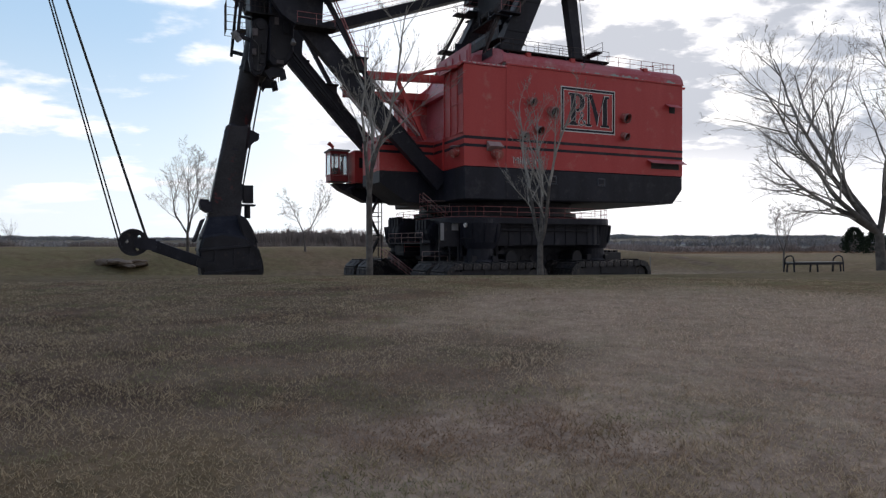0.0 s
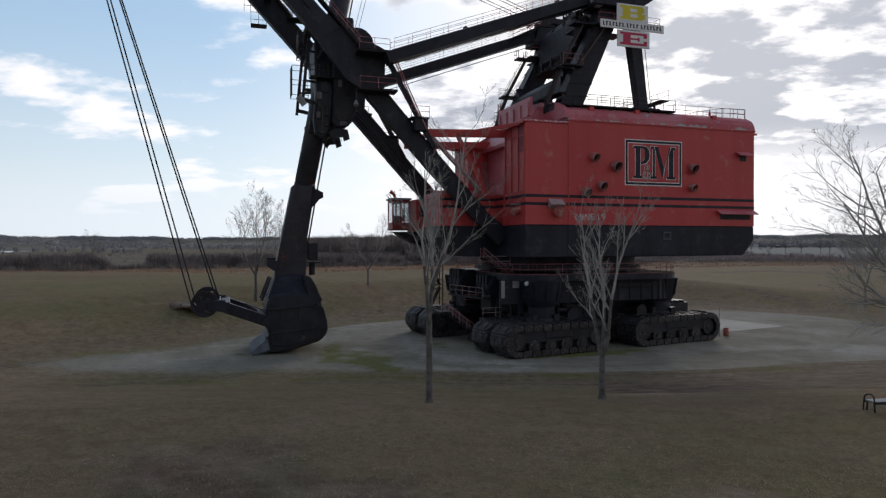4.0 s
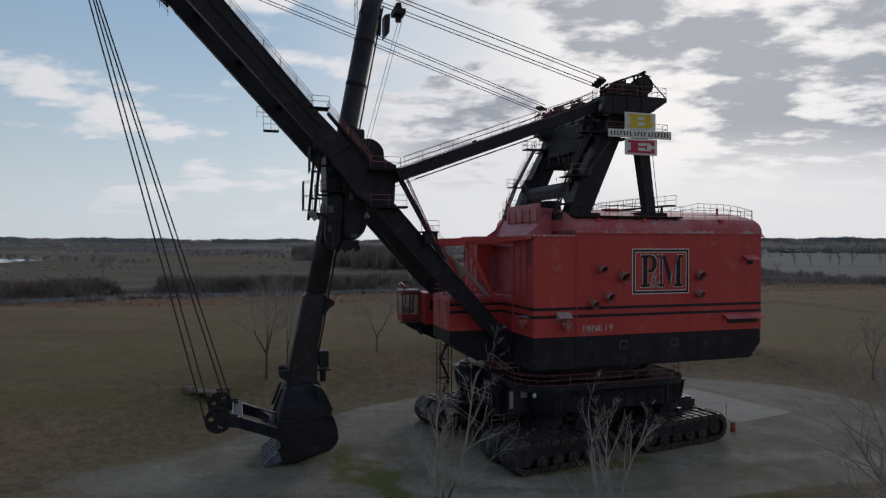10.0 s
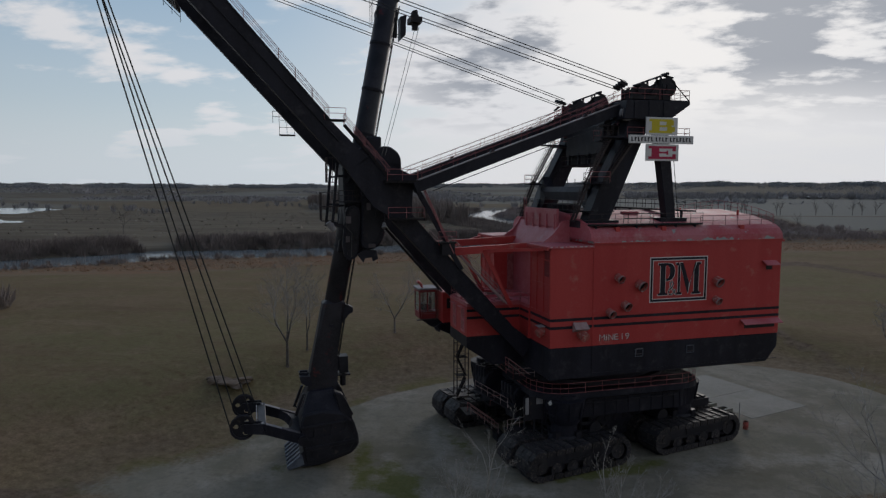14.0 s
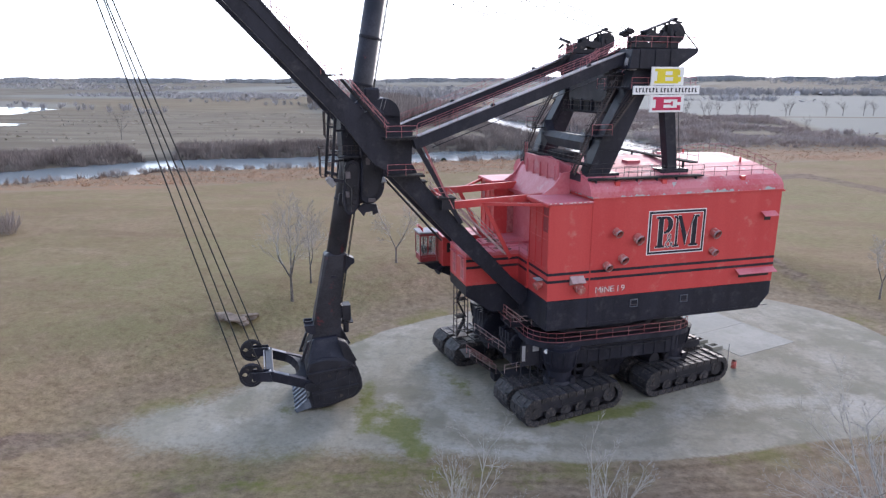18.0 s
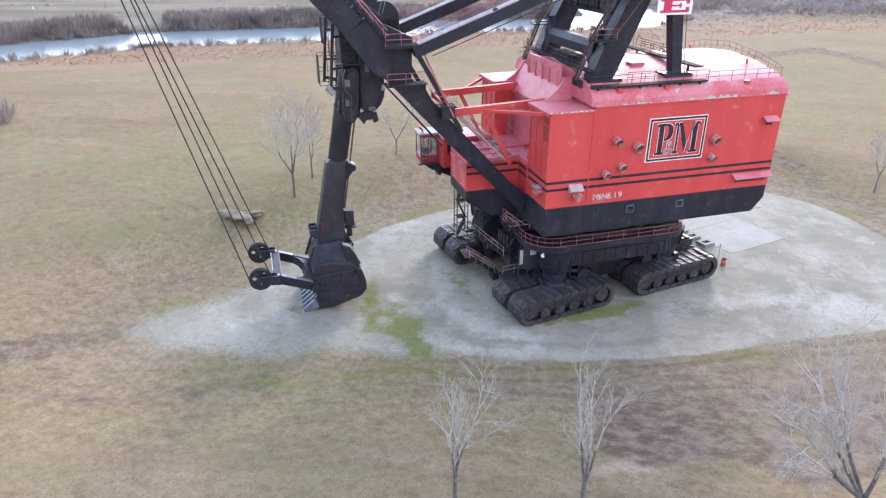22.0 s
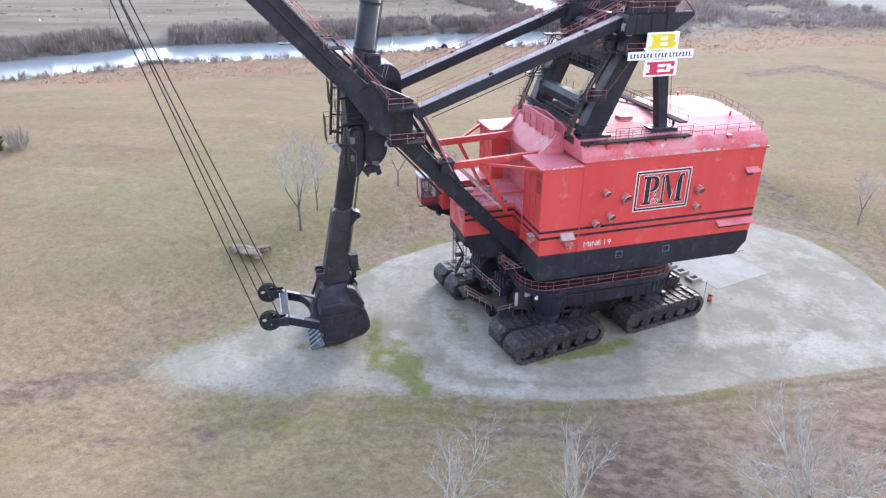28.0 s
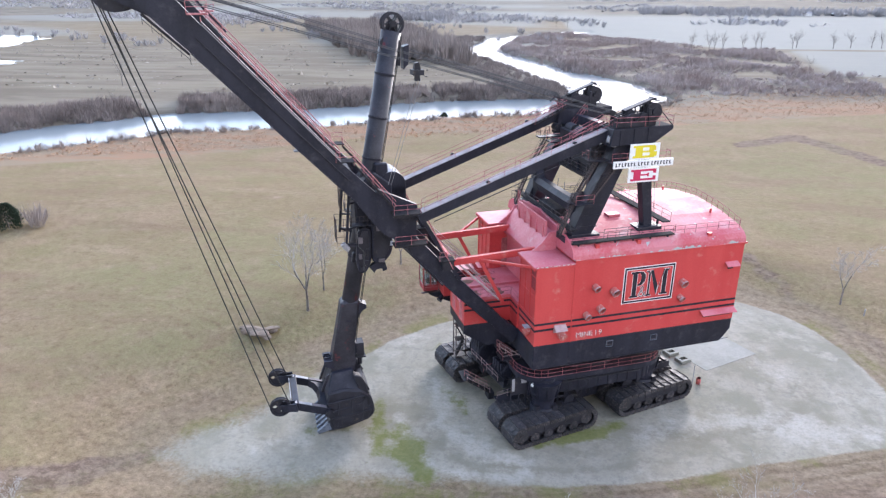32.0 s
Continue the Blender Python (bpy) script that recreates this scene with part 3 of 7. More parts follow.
    gravel = blend(nt, ramp(nt, swirl, 0.36, 0.64), (0.260, 0.238, 0.188), (0.320, 0.292, 0.239))
    wash = grain(nt, where, 0.085, 8.0, 0.66)
    gravel = blend(nt, calc(nt, "MULTIPLY", ramp(nt, wash, 0.47, 0.60), 0.75), gravel, (0.205, 0.192, 0.144))
    gravel = blend(nt, calc(nt, "MULTIPLY", ramp(nt, wash, 0.42, 0.32), 0.75), gravel, (0.393, 0.357, 0.299))
    gravel = blend(nt, calc(nt, "MULTIPLY", ramp(nt, mid, 0.54, 0.68), 0.7), gravel, (0.362, 0.329, 0.274))
    # gravel darker under the machine and in four smaller patches, torn by noise
    darkening = calc(nt, "ADD", layer("dark_gravel"), calc(nt, "MULTIPLY", calc(nt, "SUBTRACT", grain(nt, where, 0.28, 9.0, 0.72), 0.5), 2.8))
    gravel = blend(nt, calc(nt, "MULTIPLY", ramp(nt, darkening, 0.45, 1.05), 0.7), gravel, (0.146, 0.134, 0.100))
    gravel = blend(nt, calc(nt, "MULTIPLY", ramp(nt, grain(nt, where, 0.7, 9.0, 0.74), 0.50, 0.62), 0.5), gravel, (0.194, 0.185, 0.152))
    torn = calc(nt, "MULTIPLY", calc(nt, "SUBTRACT", grain(nt, where, 0.45, 9.0, 0.75), 0.5), 2.6)
    gravel = blend(nt, calc(nt, "MULTIPLY", ramp(nt, calc(nt, "ADD", layer("chalk"), torn), 0.45, 1.15), 0.65), gravel, (0.415, 0.385, 0.338))
    gravel = blend(nt, calc(nt, "MULTIPLY", ramp(nt, calc(nt, "SUBTRACT", layer("swept"), torn), 0.35, 1.0), 0.6), gravel, (0.190, 0.172, 0.132))
    gravel = blend(nt, calc(nt, "MULTIPLY", ramp(nt, small, 0.42, 0.72), 0.55), gravel, (0.205, 0.189, 0.153))
    gravel = blend(nt, calc(nt, "MULTIPLY", ramp(nt, tiny, 0.55, 0.75), 0.5), gravel, (0.374, 0.341, 0.289))
    moss = blend(nt, ramp(nt, small, 0.35, 0.7), (0.110, 0.122, 0.022), (0.165, 0.168, 0.050))
    fray = calc(nt, "MULTIPLY", calc(nt, "SUBTRACT", grain(nt, where, 0.13, 8.0, 0.68), 0.52), calc(nt, "SUBTRACT", 10.0, calc(nt, "MULTIPLY", layer("crisp"), 8.2)))
    s = calc(nt, "ADD", layer("pad"), fray)
    # bare earth round the pad, streaked along its edge
    rim = node(nt, "ShaderNodeCombineXYZ", X=calc(nt, "MULTIPLY", calc(nt, "ADD", layer("pad"), calc(nt, "MULTIPLY", mid, 2.5)), 0.9), Y=calc(nt, "MULTIPLY", turned, 9.0), Z=0.0).outputs[0]
    drag = grain(nt, rim, 1.0, 7.0, 0.66)
    dirt = blend(nt, ramp(nt, drag, 0.36, 0.64), (0.248, 0.196, 0.142), (0.178, 0.134, 0.094))
    dirt = blend(nt, calc(nt, "MULTIPLY", ramp(nt, small, 0.40, 0.66), 0.6), dirt, (0.185, 0.146, 0.100))
    col = blend(nt, calc(nt, "MULTIPLY", ramp(nt, calc(nt, "ADD", s, calc(nt, "MULTIPLY", calc(nt, "SUBTRACT", grain(nt, where, 0.3, 6.0, 0.65), 0.5), 7.0)), 10.5, 2.5), calc(nt, "ADD", calc(nt, "MULTIPLY", layer("crisp"), 0.5), 0.35)), lawn, dirt)
    for at in (1.4, 3.3, 5.6):
        rut = calc(nt, "ABSOLUTE", calc(nt, "SUBTRACT", calc(nt, "ADD", layer("pad"), calc(nt, "MULTIPLY", mid, 1.2)), at + 0.6))
        col = blend(nt, calc(nt, "MULTIPLY", calc(nt, "MULTIPLY", ramp(nt, rut, 0.55, 0.1), layer("brink")), calc(nt, "MULTIPLY", ramp(nt, wash, 0.60, 0.46), 0.6)), col, (0.135, 0.102, 0.066))
    coarse, crumbs = ramp(nt, grain(nt, where, 1.25, 8.0, 0.75), 0.36, 0.64), ramp(nt, grain(nt, where, 7.0, 5.0, 0.7), 0.34, 0.66)
    earthy = calc(nt, "ADD", calc(nt, "MULTIPLY", ramp(nt, s, 22.0, 6.0), 0.24), 0.14)
    speckle = calc(nt, "ADD", calc(nt, "MULTIPLY", calc(nt, "SUBTRACT", coarse, 0.5), earthy), calc(nt, "ADD", calc(nt, "MULTIPLY", crumbs, 0.24), 0.87))
    col = node(nt, "ShaderNodeHueSaturation", Color=col, Value=speckle).outputs[0]
    edge = calc(nt, "MULTIPLY", ramp(nt, s, 5.5, 0.0), ramp(nt, grain(nt, where, 0.11, 9.0, 0.7), 0.47, 0.60))
    col = blend(nt, calc(nt, "MULTIPLY", edge, 0.5), col, moss)
    loose = calc(nt, "SUBTRACT", 1.0, calc(nt, "MULTIPLY", layer("crisp"), 0.86))
    speck = calc(nt, "ADD", s, calc(nt, "MULTIPLY", calc(nt, "MULTIPLY", calc(nt, "SUBTRACT", small, 0.5), 5.0), loose))
    col = blend(nt, ramp(nt, calc(nt, "DIVIDE", speck, loose), 2.0, -2.4), col, gravel)
    green = ramp(nt, calc(nt, "ADD", layer("moss"), calc(nt, "MULTIPLY", calc(nt, "SUBTRACT", grain(nt, where, 0.35, 8.0, 0.75), 0.5), 2.6)), 0.35, 1.1)
    col = blend(nt, calc(nt, "MULTIPLY", green, 0.8), col, moss)
    rough_band = calc(nt, "ADD", layer("reeds"), calc(nt, "MULTIPLY", calc(nt, "SUBTRACT", mid, 0.5), 0.5))
    reeds = blend(nt, ramp(nt, grain(nt, stretched(0.03, 0.14, 18), 1.0, 8.0, 0.68), 0.40, 0.60), (0.252, 0.155, 0.100), (0.222, 0.172, 0.120))
    col = blend(nt, ramp(nt, rough_band, 0.25, 0.75), col, reeds)
    scrub = blend(nt, ramp(nt, grain(nt, stretched(0.012, 0.05), 1.0, 7.0, 0.6), 0.38, 0.62), (0.128, 0.110, 0.087), (0.200, 0.174, 0.136))
    col = blend(nt, layer("scrub"), col, scrub)
    col = blend(nt, layer("pale"), col, blend(nt, bands, (0.205, 0.200, 0.176), (0.250, 0.244, 0.218)))
    nt.links.new(col, p.inputs["Base Color"])
    p.inputs["Roughness"].default_value = 0.95
    p.inputs["Specular IOR Level"].default_value = 0.02
    h = calc(nt, "ADD", calc(nt, "MULTIPLY", small, 0.6), calc(nt, "MULTIPLY", tiny, 0.5))
    b = node(nt, "ShaderNodeBump", Strength=0.7, Distance=0.08, Height=h)
    nt.links.new(b.outputs[0], p.inputs["Normal"])
    return m


ground = tagged(ground_sheet(), "winter lawn of tan and green grass round a grey gravel pad", "ground", kind="structure")
ground.data.materials.append(ground_material())


def river_sheet():
    bm = bmesh.new()
    rows = []
    pts = [Vector((x, y, 0)) for x, y in RIVER]
    for i, p in enumerate(pts):
        d = (pts[min(i + 1, len(pts) - 1)] - pts[max(i - 1, 0)]).normalized()
        n = Vector((-d.y, d.x, 0)) * 31
        rows.append([bm.verts.new(p + n + Vector((0, 0, -0.9))), bm.verts.new(p - n + Vector((0, 0, -0.9)))])
    for a, b in rows_of(rows):
        bm.faces.new((a[0], a[1], b[1], b[0]))
    return bm


tagged(part("river", river_sheet(), WATER), "calm grey river, the pale sky's reflection mostly put into its colour", "river", kind="structure")


def pond(outline):
    bm = bmesh.new()
    n = len(outline)
    pts = []
    for i in range(n):
        a, b = Vector(outline[i]), Vector(outline[(i + 1) % n])
        for k in range(4):
            p = a.lerp(b, k / 4)
            pts.append((p.x + 6 * math.sin(i * 2.1 + k * 1.7), p.y + 5 * math.cos(i * 1.3 + k * 2.2), 1.15))
    bm.faces.new([bm.verts.new(p) for p in pts])
    tagged(part("pond", bm, WATER), "still pale pond lying in the marsh", "pond", kind="structure")


pond([(-529, 614), (-578, 750), (-640, 800), (-820, 800), (-800, 610)])
pond([(-388, 458), (-404, 484), (-480, 520), (-540, 505), (-460, 445)])


# ---- mining shovel ----
shovel = new("mining_shovel")
shovel.matrix_world = pose(-1.99, 72.41, 0, 0, 0, 23.3)
tagged(shovel, "giant red and black electric mining shovel standing on a gravel pad", "mining shovel")

W = 10.2
ROOF = [(10.2, 22.6), (10.08, 23.2), (9.7, 23.75), (9.0, 24.15), (7.8, 24.5), (5.0, 25.05), (0.0, 25.5)]
ROOF_LINE = [(-v, z) for v, z in ROOF] + ROOF[-2::-1]


def roof_z(v):
    return float(np.interp(abs(v), [p[0] for p in ROOF[::-1]], [p[1] for p in ROOF[::-1]]))


def piece(name, material, make, label="", parent=None, bevel=0.0, smooth=False):
    """One part of the shovel, made by a function that fills a bmesh."""
    bm = bmesh.new()
    make(bm)
    if bevel:
        bevelled(bm, bevel)
    return part(name, bm, material, parent or shovel, label, smooth)


def boxed(name, material, *b, label="", parent=None, bevel=0.0):
    return piece(name, material, lambda bm: box(bm, *b), label, parent, bevel)


def barred(name, material, p, q, wide, high, up=(0, 0, 1), label="", parent=None):
    return piece(name, material, lambda bm: beam(bm, p, q, wide, high, up), label, parent)


def railing(pts, material=None, parent=None, **kw):
    return piece("handrail", material or RAIL, lambda bm: handrail(bm, pts, **kw), "", parent)


def ladder(name, p, q, wide=0.5, material=None, rung=0.33, parent=None):
    """Two stringers with rungs between two points; its width lies along v."""
    p, q = Vector(p), Vector(q)

    def make(bm):
        for s in (-1, 1):
            o = Vector((0, s * wide / 2, 0))
            beam(bm, p + o, q + o, 0.06, 0.1)
        n = int((q - p).length / rung)
        for i in range(1, n):
            c = p.lerp(q, i / n)
            tube(bm, c - Vector((0, wide / 2, 0)), c + Vector((0, wide / 2, 0)), 0.02, n=4)
    return piece(name, material or RAIL_DARK, make, "", parent)


def stairs(p, q, wide, material, parent=None):
    """A flight with treads and a rail on both sides, wide along v."""
    p, q = Vector(p), Vector(q)

    n = max(2, int(abs(q.z - p.z) / 0.22))
    sides = [Vector((0, e * wide / 2, 0)) for e in (-1, 1)]

    def flight(bm):
        for o in sides:
            beam(bm, p + o, q + o, 0.05, 0.2)
        for i in range(n):
            c = p.lerp(q, (i + 0.5) / n)
            box(bm, c.x - 0.13, c.x + 0.13, c.y - wide / 2, c.y + wide / 2, c.z - 0.02, c.z + 0.02)

    def rails(bm):
        for o in sides:
            for h in (1.0, 0.55):
                tube(bm, p + o + Vector((0, 0, h)), q + o + Vector((0, 0, h)), 0.024, n=4)
            for i in range(0, n + 1, 5):
                c = p.lerp(q, i / n) + o
                tube(bm, c, c + Vector((0, 0, 1)), 0.026, n=4)
    made = piece("stairs", GRATE if material is RAIL else material, flight, "", parent)
    if parent is None:
        piece("handrail", RAIL if material is GRATE else material, rails, "", made)
    return made


def side_of(s, a, b):
    return sorted((s * a, s * b))


# -- house --
def house():
    piece("lower_hull", BLACK, lambda bm: prism(bm, [(0, 9.15), (25.7, 9.3), (27.05, 10.9), (27.05, 12.4), (0, 12.4)], -W, W), "black painted lower hull", bevel=0.12)
    body = boxed("house_body", RED, 4.6, 27.0, -W, W, 12.4, 22.6, label="bright red painted steel house")
    piece("roof", PEELING, lambda bm: cross(bm, ROOF_LINE, 4.55, 27.15), "faded red arched roof with peeling eaves")
    for s in (-1, 1):
        boxed("gutter", RED, 4.6, 27.1, *side_of(s, W - 0.02, W + 0.1), 22.52, 22.66)
        boxed("wall_seam", RED, 4.56, 4.66, *side_of(s, W, W + 0.05), 12.4, 22.5)
        boxed("wall_seam", BLACK, 4.56, 4.66, *side_of(s, W, W + 0.05), 9.3, 12.39)
        for u in (8.3, 12.05, 15.8, 19.5, 23.3):
            boxed("wall_seam", RED, u - 0.02, u + 0.02, *side_of(s, W, W + 0.006), 12.42, 22.5)
        boxed("hull_seam", BLACK, 4.7, 26.9, *side_of(s, W, W + 0.03), 9.6, 9.66)
        wing = boxed("front_wing", RED, 0.0, 4.6, *side_of(s, 5.4, W - 0.004), 12.4, 22.2, label="red front wing under a flat canopy")
        boxed("canopy", ROOF_RED, -0.4, 4.58, *side_of(s, 5.2, W + 0.12), 22.2, 22.42, label="faded pink flat canopy", bevel=0.03)
        rng = random.Random(31 + s)
        for k in range(9):
            u, h = -0.2 + 0.52 * k, rng.uniform(0.05, 0.16)
            piece("peel_flake", BLEACHED_EDGE, lambda bm: prism(bm, [(u, 22.40), (u + rng.uniform(0.25, 0.5), 22.40), (u + rng.uniform(0.2, 0.4), 22.40 - h), (u + 0.1, 22.40 - h * rng.uniform(0.4, 0.9))], *side_of(s, W + 0.12, W + 0.128)))
        boxed("canopy_fascia", RED, -0.44, -0.3, *side_of(s, 5.15, W + 0.14), 22.02, 22.3)
        # framed front of the wing
        for v in (5.45, 7.0, 8.6, W - 0.1):
            boxed("post", RED, -0.09, 0.0, *side_of(s, v - 0.06, v + 0.06), 15.6, 22.05, parent=wing)
        for z in (15.7, 18.6, 21.0):
            boxed("rail_bar", RED, -0.07, 0.0, *side_of(s, 5.4, W - 0.05), z - 0.06, z + 0.06, parent=wing)
        boxed("window", MAROON, -0.03, 0.0, *side_of(s, 8.75, 9.95), 19.4, 21.9, parent=wing)
        boxed("doorway", RAIL, 1.6, 3.2, *side_of(s, 5.37, 5.4), 16.0, 20.2, parent=wing)
    # bulkhead, parapet and sloping hood between the wings
    tall = [(-v * 1.004, z + 0.25) for v, z in ROOF] + [(v * 1.004, z + 0.25) for v, z in ROOF[-2::-1]]
    piece("roof_bulkhead", ROOF_RED, lambda bm: cross(bm, tall, 4.25, 4.54), "faded red bulkhead at the roof front")
    piece("hoist_hood", ROOF_RED, lambda bm: prism(bm, [(4.3, 15.95), (4.3, 24.3), (3.3, 24.3), (1.7, 21.6), (1.7, 21.2), (2.4, 21.2), (2.4, 15.95)], -5.38, 5.38), "sloping faded hood over the hoist ropes")
    parapet = boxed("parapet", ROOF_RED, 2.95, 3.2, -5.1, 3.4, 23.95, 25.85)
    for k in range(5):
        v = -4.7 + k * 1.85
        piece("rib", ROOF_RED, lambda bm: prism(bm, [(2.96, 25.3), (2.96, 23.75), (2.82, 23.75), (2.84, 25.3)], v, v + 0.16), parent=parapet)
    piece("hood_cheek", ROOF_RED, lambda bm: prism(bm, [(4.3, 24.7), (3.3, 24.6), (2.9, 23.9), (2.3, 23.2), (1.2, 22.45), (1.2, 22.25), (4.3, 22.25)], -5.6, -5.38))
    piece("hood_cheek", ROOF_RED, lambda bm: prism(bm, [(4.3, 24.7), (3.3, 24.6), (2.9, 23.9), (2.3, 23.2), (1.2, 22.45), (1.2, 22.25), (4.3, 22.25)], 5.38, 5.6))
    ladder("roof_ladder", (3.35, 4.2, 22.4), (3.35, 4.2, 27.0), 0.6, RAIL)
    # deck between the wings
    boxed("inner_deck", ROOF_RED, -0.2, 4.25, -5.38, 5.38, 15.6, 15.95)
    deck = boxed("front_deck", ROOF_RED, -6.2, -0.2, -3.1, 3.1, 15.6, 15.95, label="faded pink front deck with hatches")
    for u, v in ((-4.6, -1.8), (-4.6, 1.8), (-1.6, -1.8), (-1.6, 1.8)):
        boxed("hatch", ROOF_RED, u - 1.3, u + 1.3, v - 1.4, v + 1.4, 15.95, 16.06, parent=deck)
        piece("rust_stain", RUST, lambda bm: slab_of(bm, [(u + (0.75 + 0.3 * math.sin(3 * a + v)) * math.cos(a) * 1.15, v + (0.75 + 0.3 * math.sin(2 * a + u)) * math.sin(a) * 1.2) for a in [0.4 * k for k in range(15)]], 16.06, 16.075), "brown rust stain on the hatch", parent=deck)
    boxed("deck_beam", ROOF_RED, -6.0, 4.0, -0.12, 0.12, 15.95, 16.25, parent=deck)
    boxed("deck_front", RED, -0.2, 4.25, -5.38, 5.38, 12.4, 15.6)
    railing([(-6.1, -3.0, 15.95), (-0.2, -3.0, 15.95)])
    railing([(-0.15, -5.3, 15.95), (-0.15, -3.1, 15.95)])
    railing([(-6.1, 3.0, 15.95), (-0.2, 3.0, 15.95)])
    railing([(-6.1, -3.0, 15.95), (-6.1, 3.0, 15.95)])
    # nose between the booms
    nose = boxed("nose", RED, -6.2, -0.2, -3.0, 3.0, 12.4, 15.6, label="red nose with doors between the booms")
    piece("nose_bottom", BLACK, lambda bm: prism(bm, [(-6.2, 12.4), (-6.2, 11.2), (-3.2, 9.2), (0, 9.2), (0, 12.4)], -3.0, 3.0))
    for v in (-1.7, 1.3):
        boxed("door", ROOF_RED, -6.26, -6.2, v - 0.65, v + 0.65, 12.7, 15.3, parent=nose)
        for z in (13.0, 14.2):
            boxed("pane", RAIL, -6.28, -6.2, v - 0.42, v + 0.42, z, z + 0.95, parent=nose)
            boxed("pane_bar", ROOF_RED, -6.3, -6.2, v - 0.03, v + 0.03, z, z + 0.95, parent=nose)
        boxed("door_hood", ROOF_RED, -6.6, -6.2, v - 0.75, v + 0.75, 15.35, 15.42, parent=nose)
    # two black stripes that run right round
    for z in (15.17, 14.4):
        for s in (-1, 1):
            boxed("stripe", BLACK, 0.0, 27.02, *side_of(s, W, W + 0.012), z - 0.15, z + 0.13, label="black painted stripe")
            boxed("stripe", BLACK, -0.012, 0.0, *side_of(s, 5.4, W), z - 0.15, z + 0.13)
        boxed("stripe", BLACK, -0.212, -0.2, -5.38, -3.0, z - 0.15, z + 0.13)
        boxed("stripe", BLACK, -6.2, -0.25, -3.014, -3.0, z - 0.15, z + 0.13)
    # stay beams to the boom, with their braces
    for s in (-1, 1):
        barred("stay_beam", RED, (2.4, s * 4.3, 22.05), (-8.1, s * 4.3, 21.6), 0.5, 0.75)
        barred("stay_brace", RED, (-4.7, s * 4.3, 21.4), (-1.7, s * 4.3, 15.6), 0.3, 0.4)
        barred("stay_brace", RED, (-5.0, s * 4.4, 21.6), (-0.2, s * 9.4, 22.1), 0.22, 0.3)
    barred("stay_brace", RED, (-7.9, -4.3, 21.5), (-7.9, 4.3, 21.5), 0.3, 0.4)
    # rear rain gutter, roof rails, hatches and lugs
    boxed("rear_gutter", RED, 27.0, 27.7, -W * 0.97, W * 0.97, 22.3, 22.5)
    for s in (-1, 1):
        pts = [(u, s * 9.0, 24.1) for u in (17.6, 20.7, 23.8, 26.8)]
        railing(pts, gap=1.55)
        for u in (7.2, 12.5, 22.0):
            boxed("lifting_lug", RED, u, u + 0.5, *side_of(s, 9.35, 9.75), 23.7, 24.15)
    rear = [(26.9, -9.0 + k * 2.25, roof_z(-9.0 + k * 2.25)) for k in range(9)]
    railing(rear, gap=1.1)
    for u, v in ((11.6, 0.6), (12.6, -3.4), (20.5, 2.0), (9.8, 4.4)):
        boxed("roof_hatch", ROOF_RED, u - 0.8, u + 0.8, v - 0.6, v + 0.6, roof_z(v) - 0.1, roof_z(v) + 0.28, bevel=0.04)
    for u, v in ((25.4, -5.2), (25.6, 5.6)):
        piece("roof_vent", RED, lambda bm: tube(bm, (u, v, roof_z(v) - 0.2), (u, v, roof_z(v) + 0.55), 0.13, n=10))


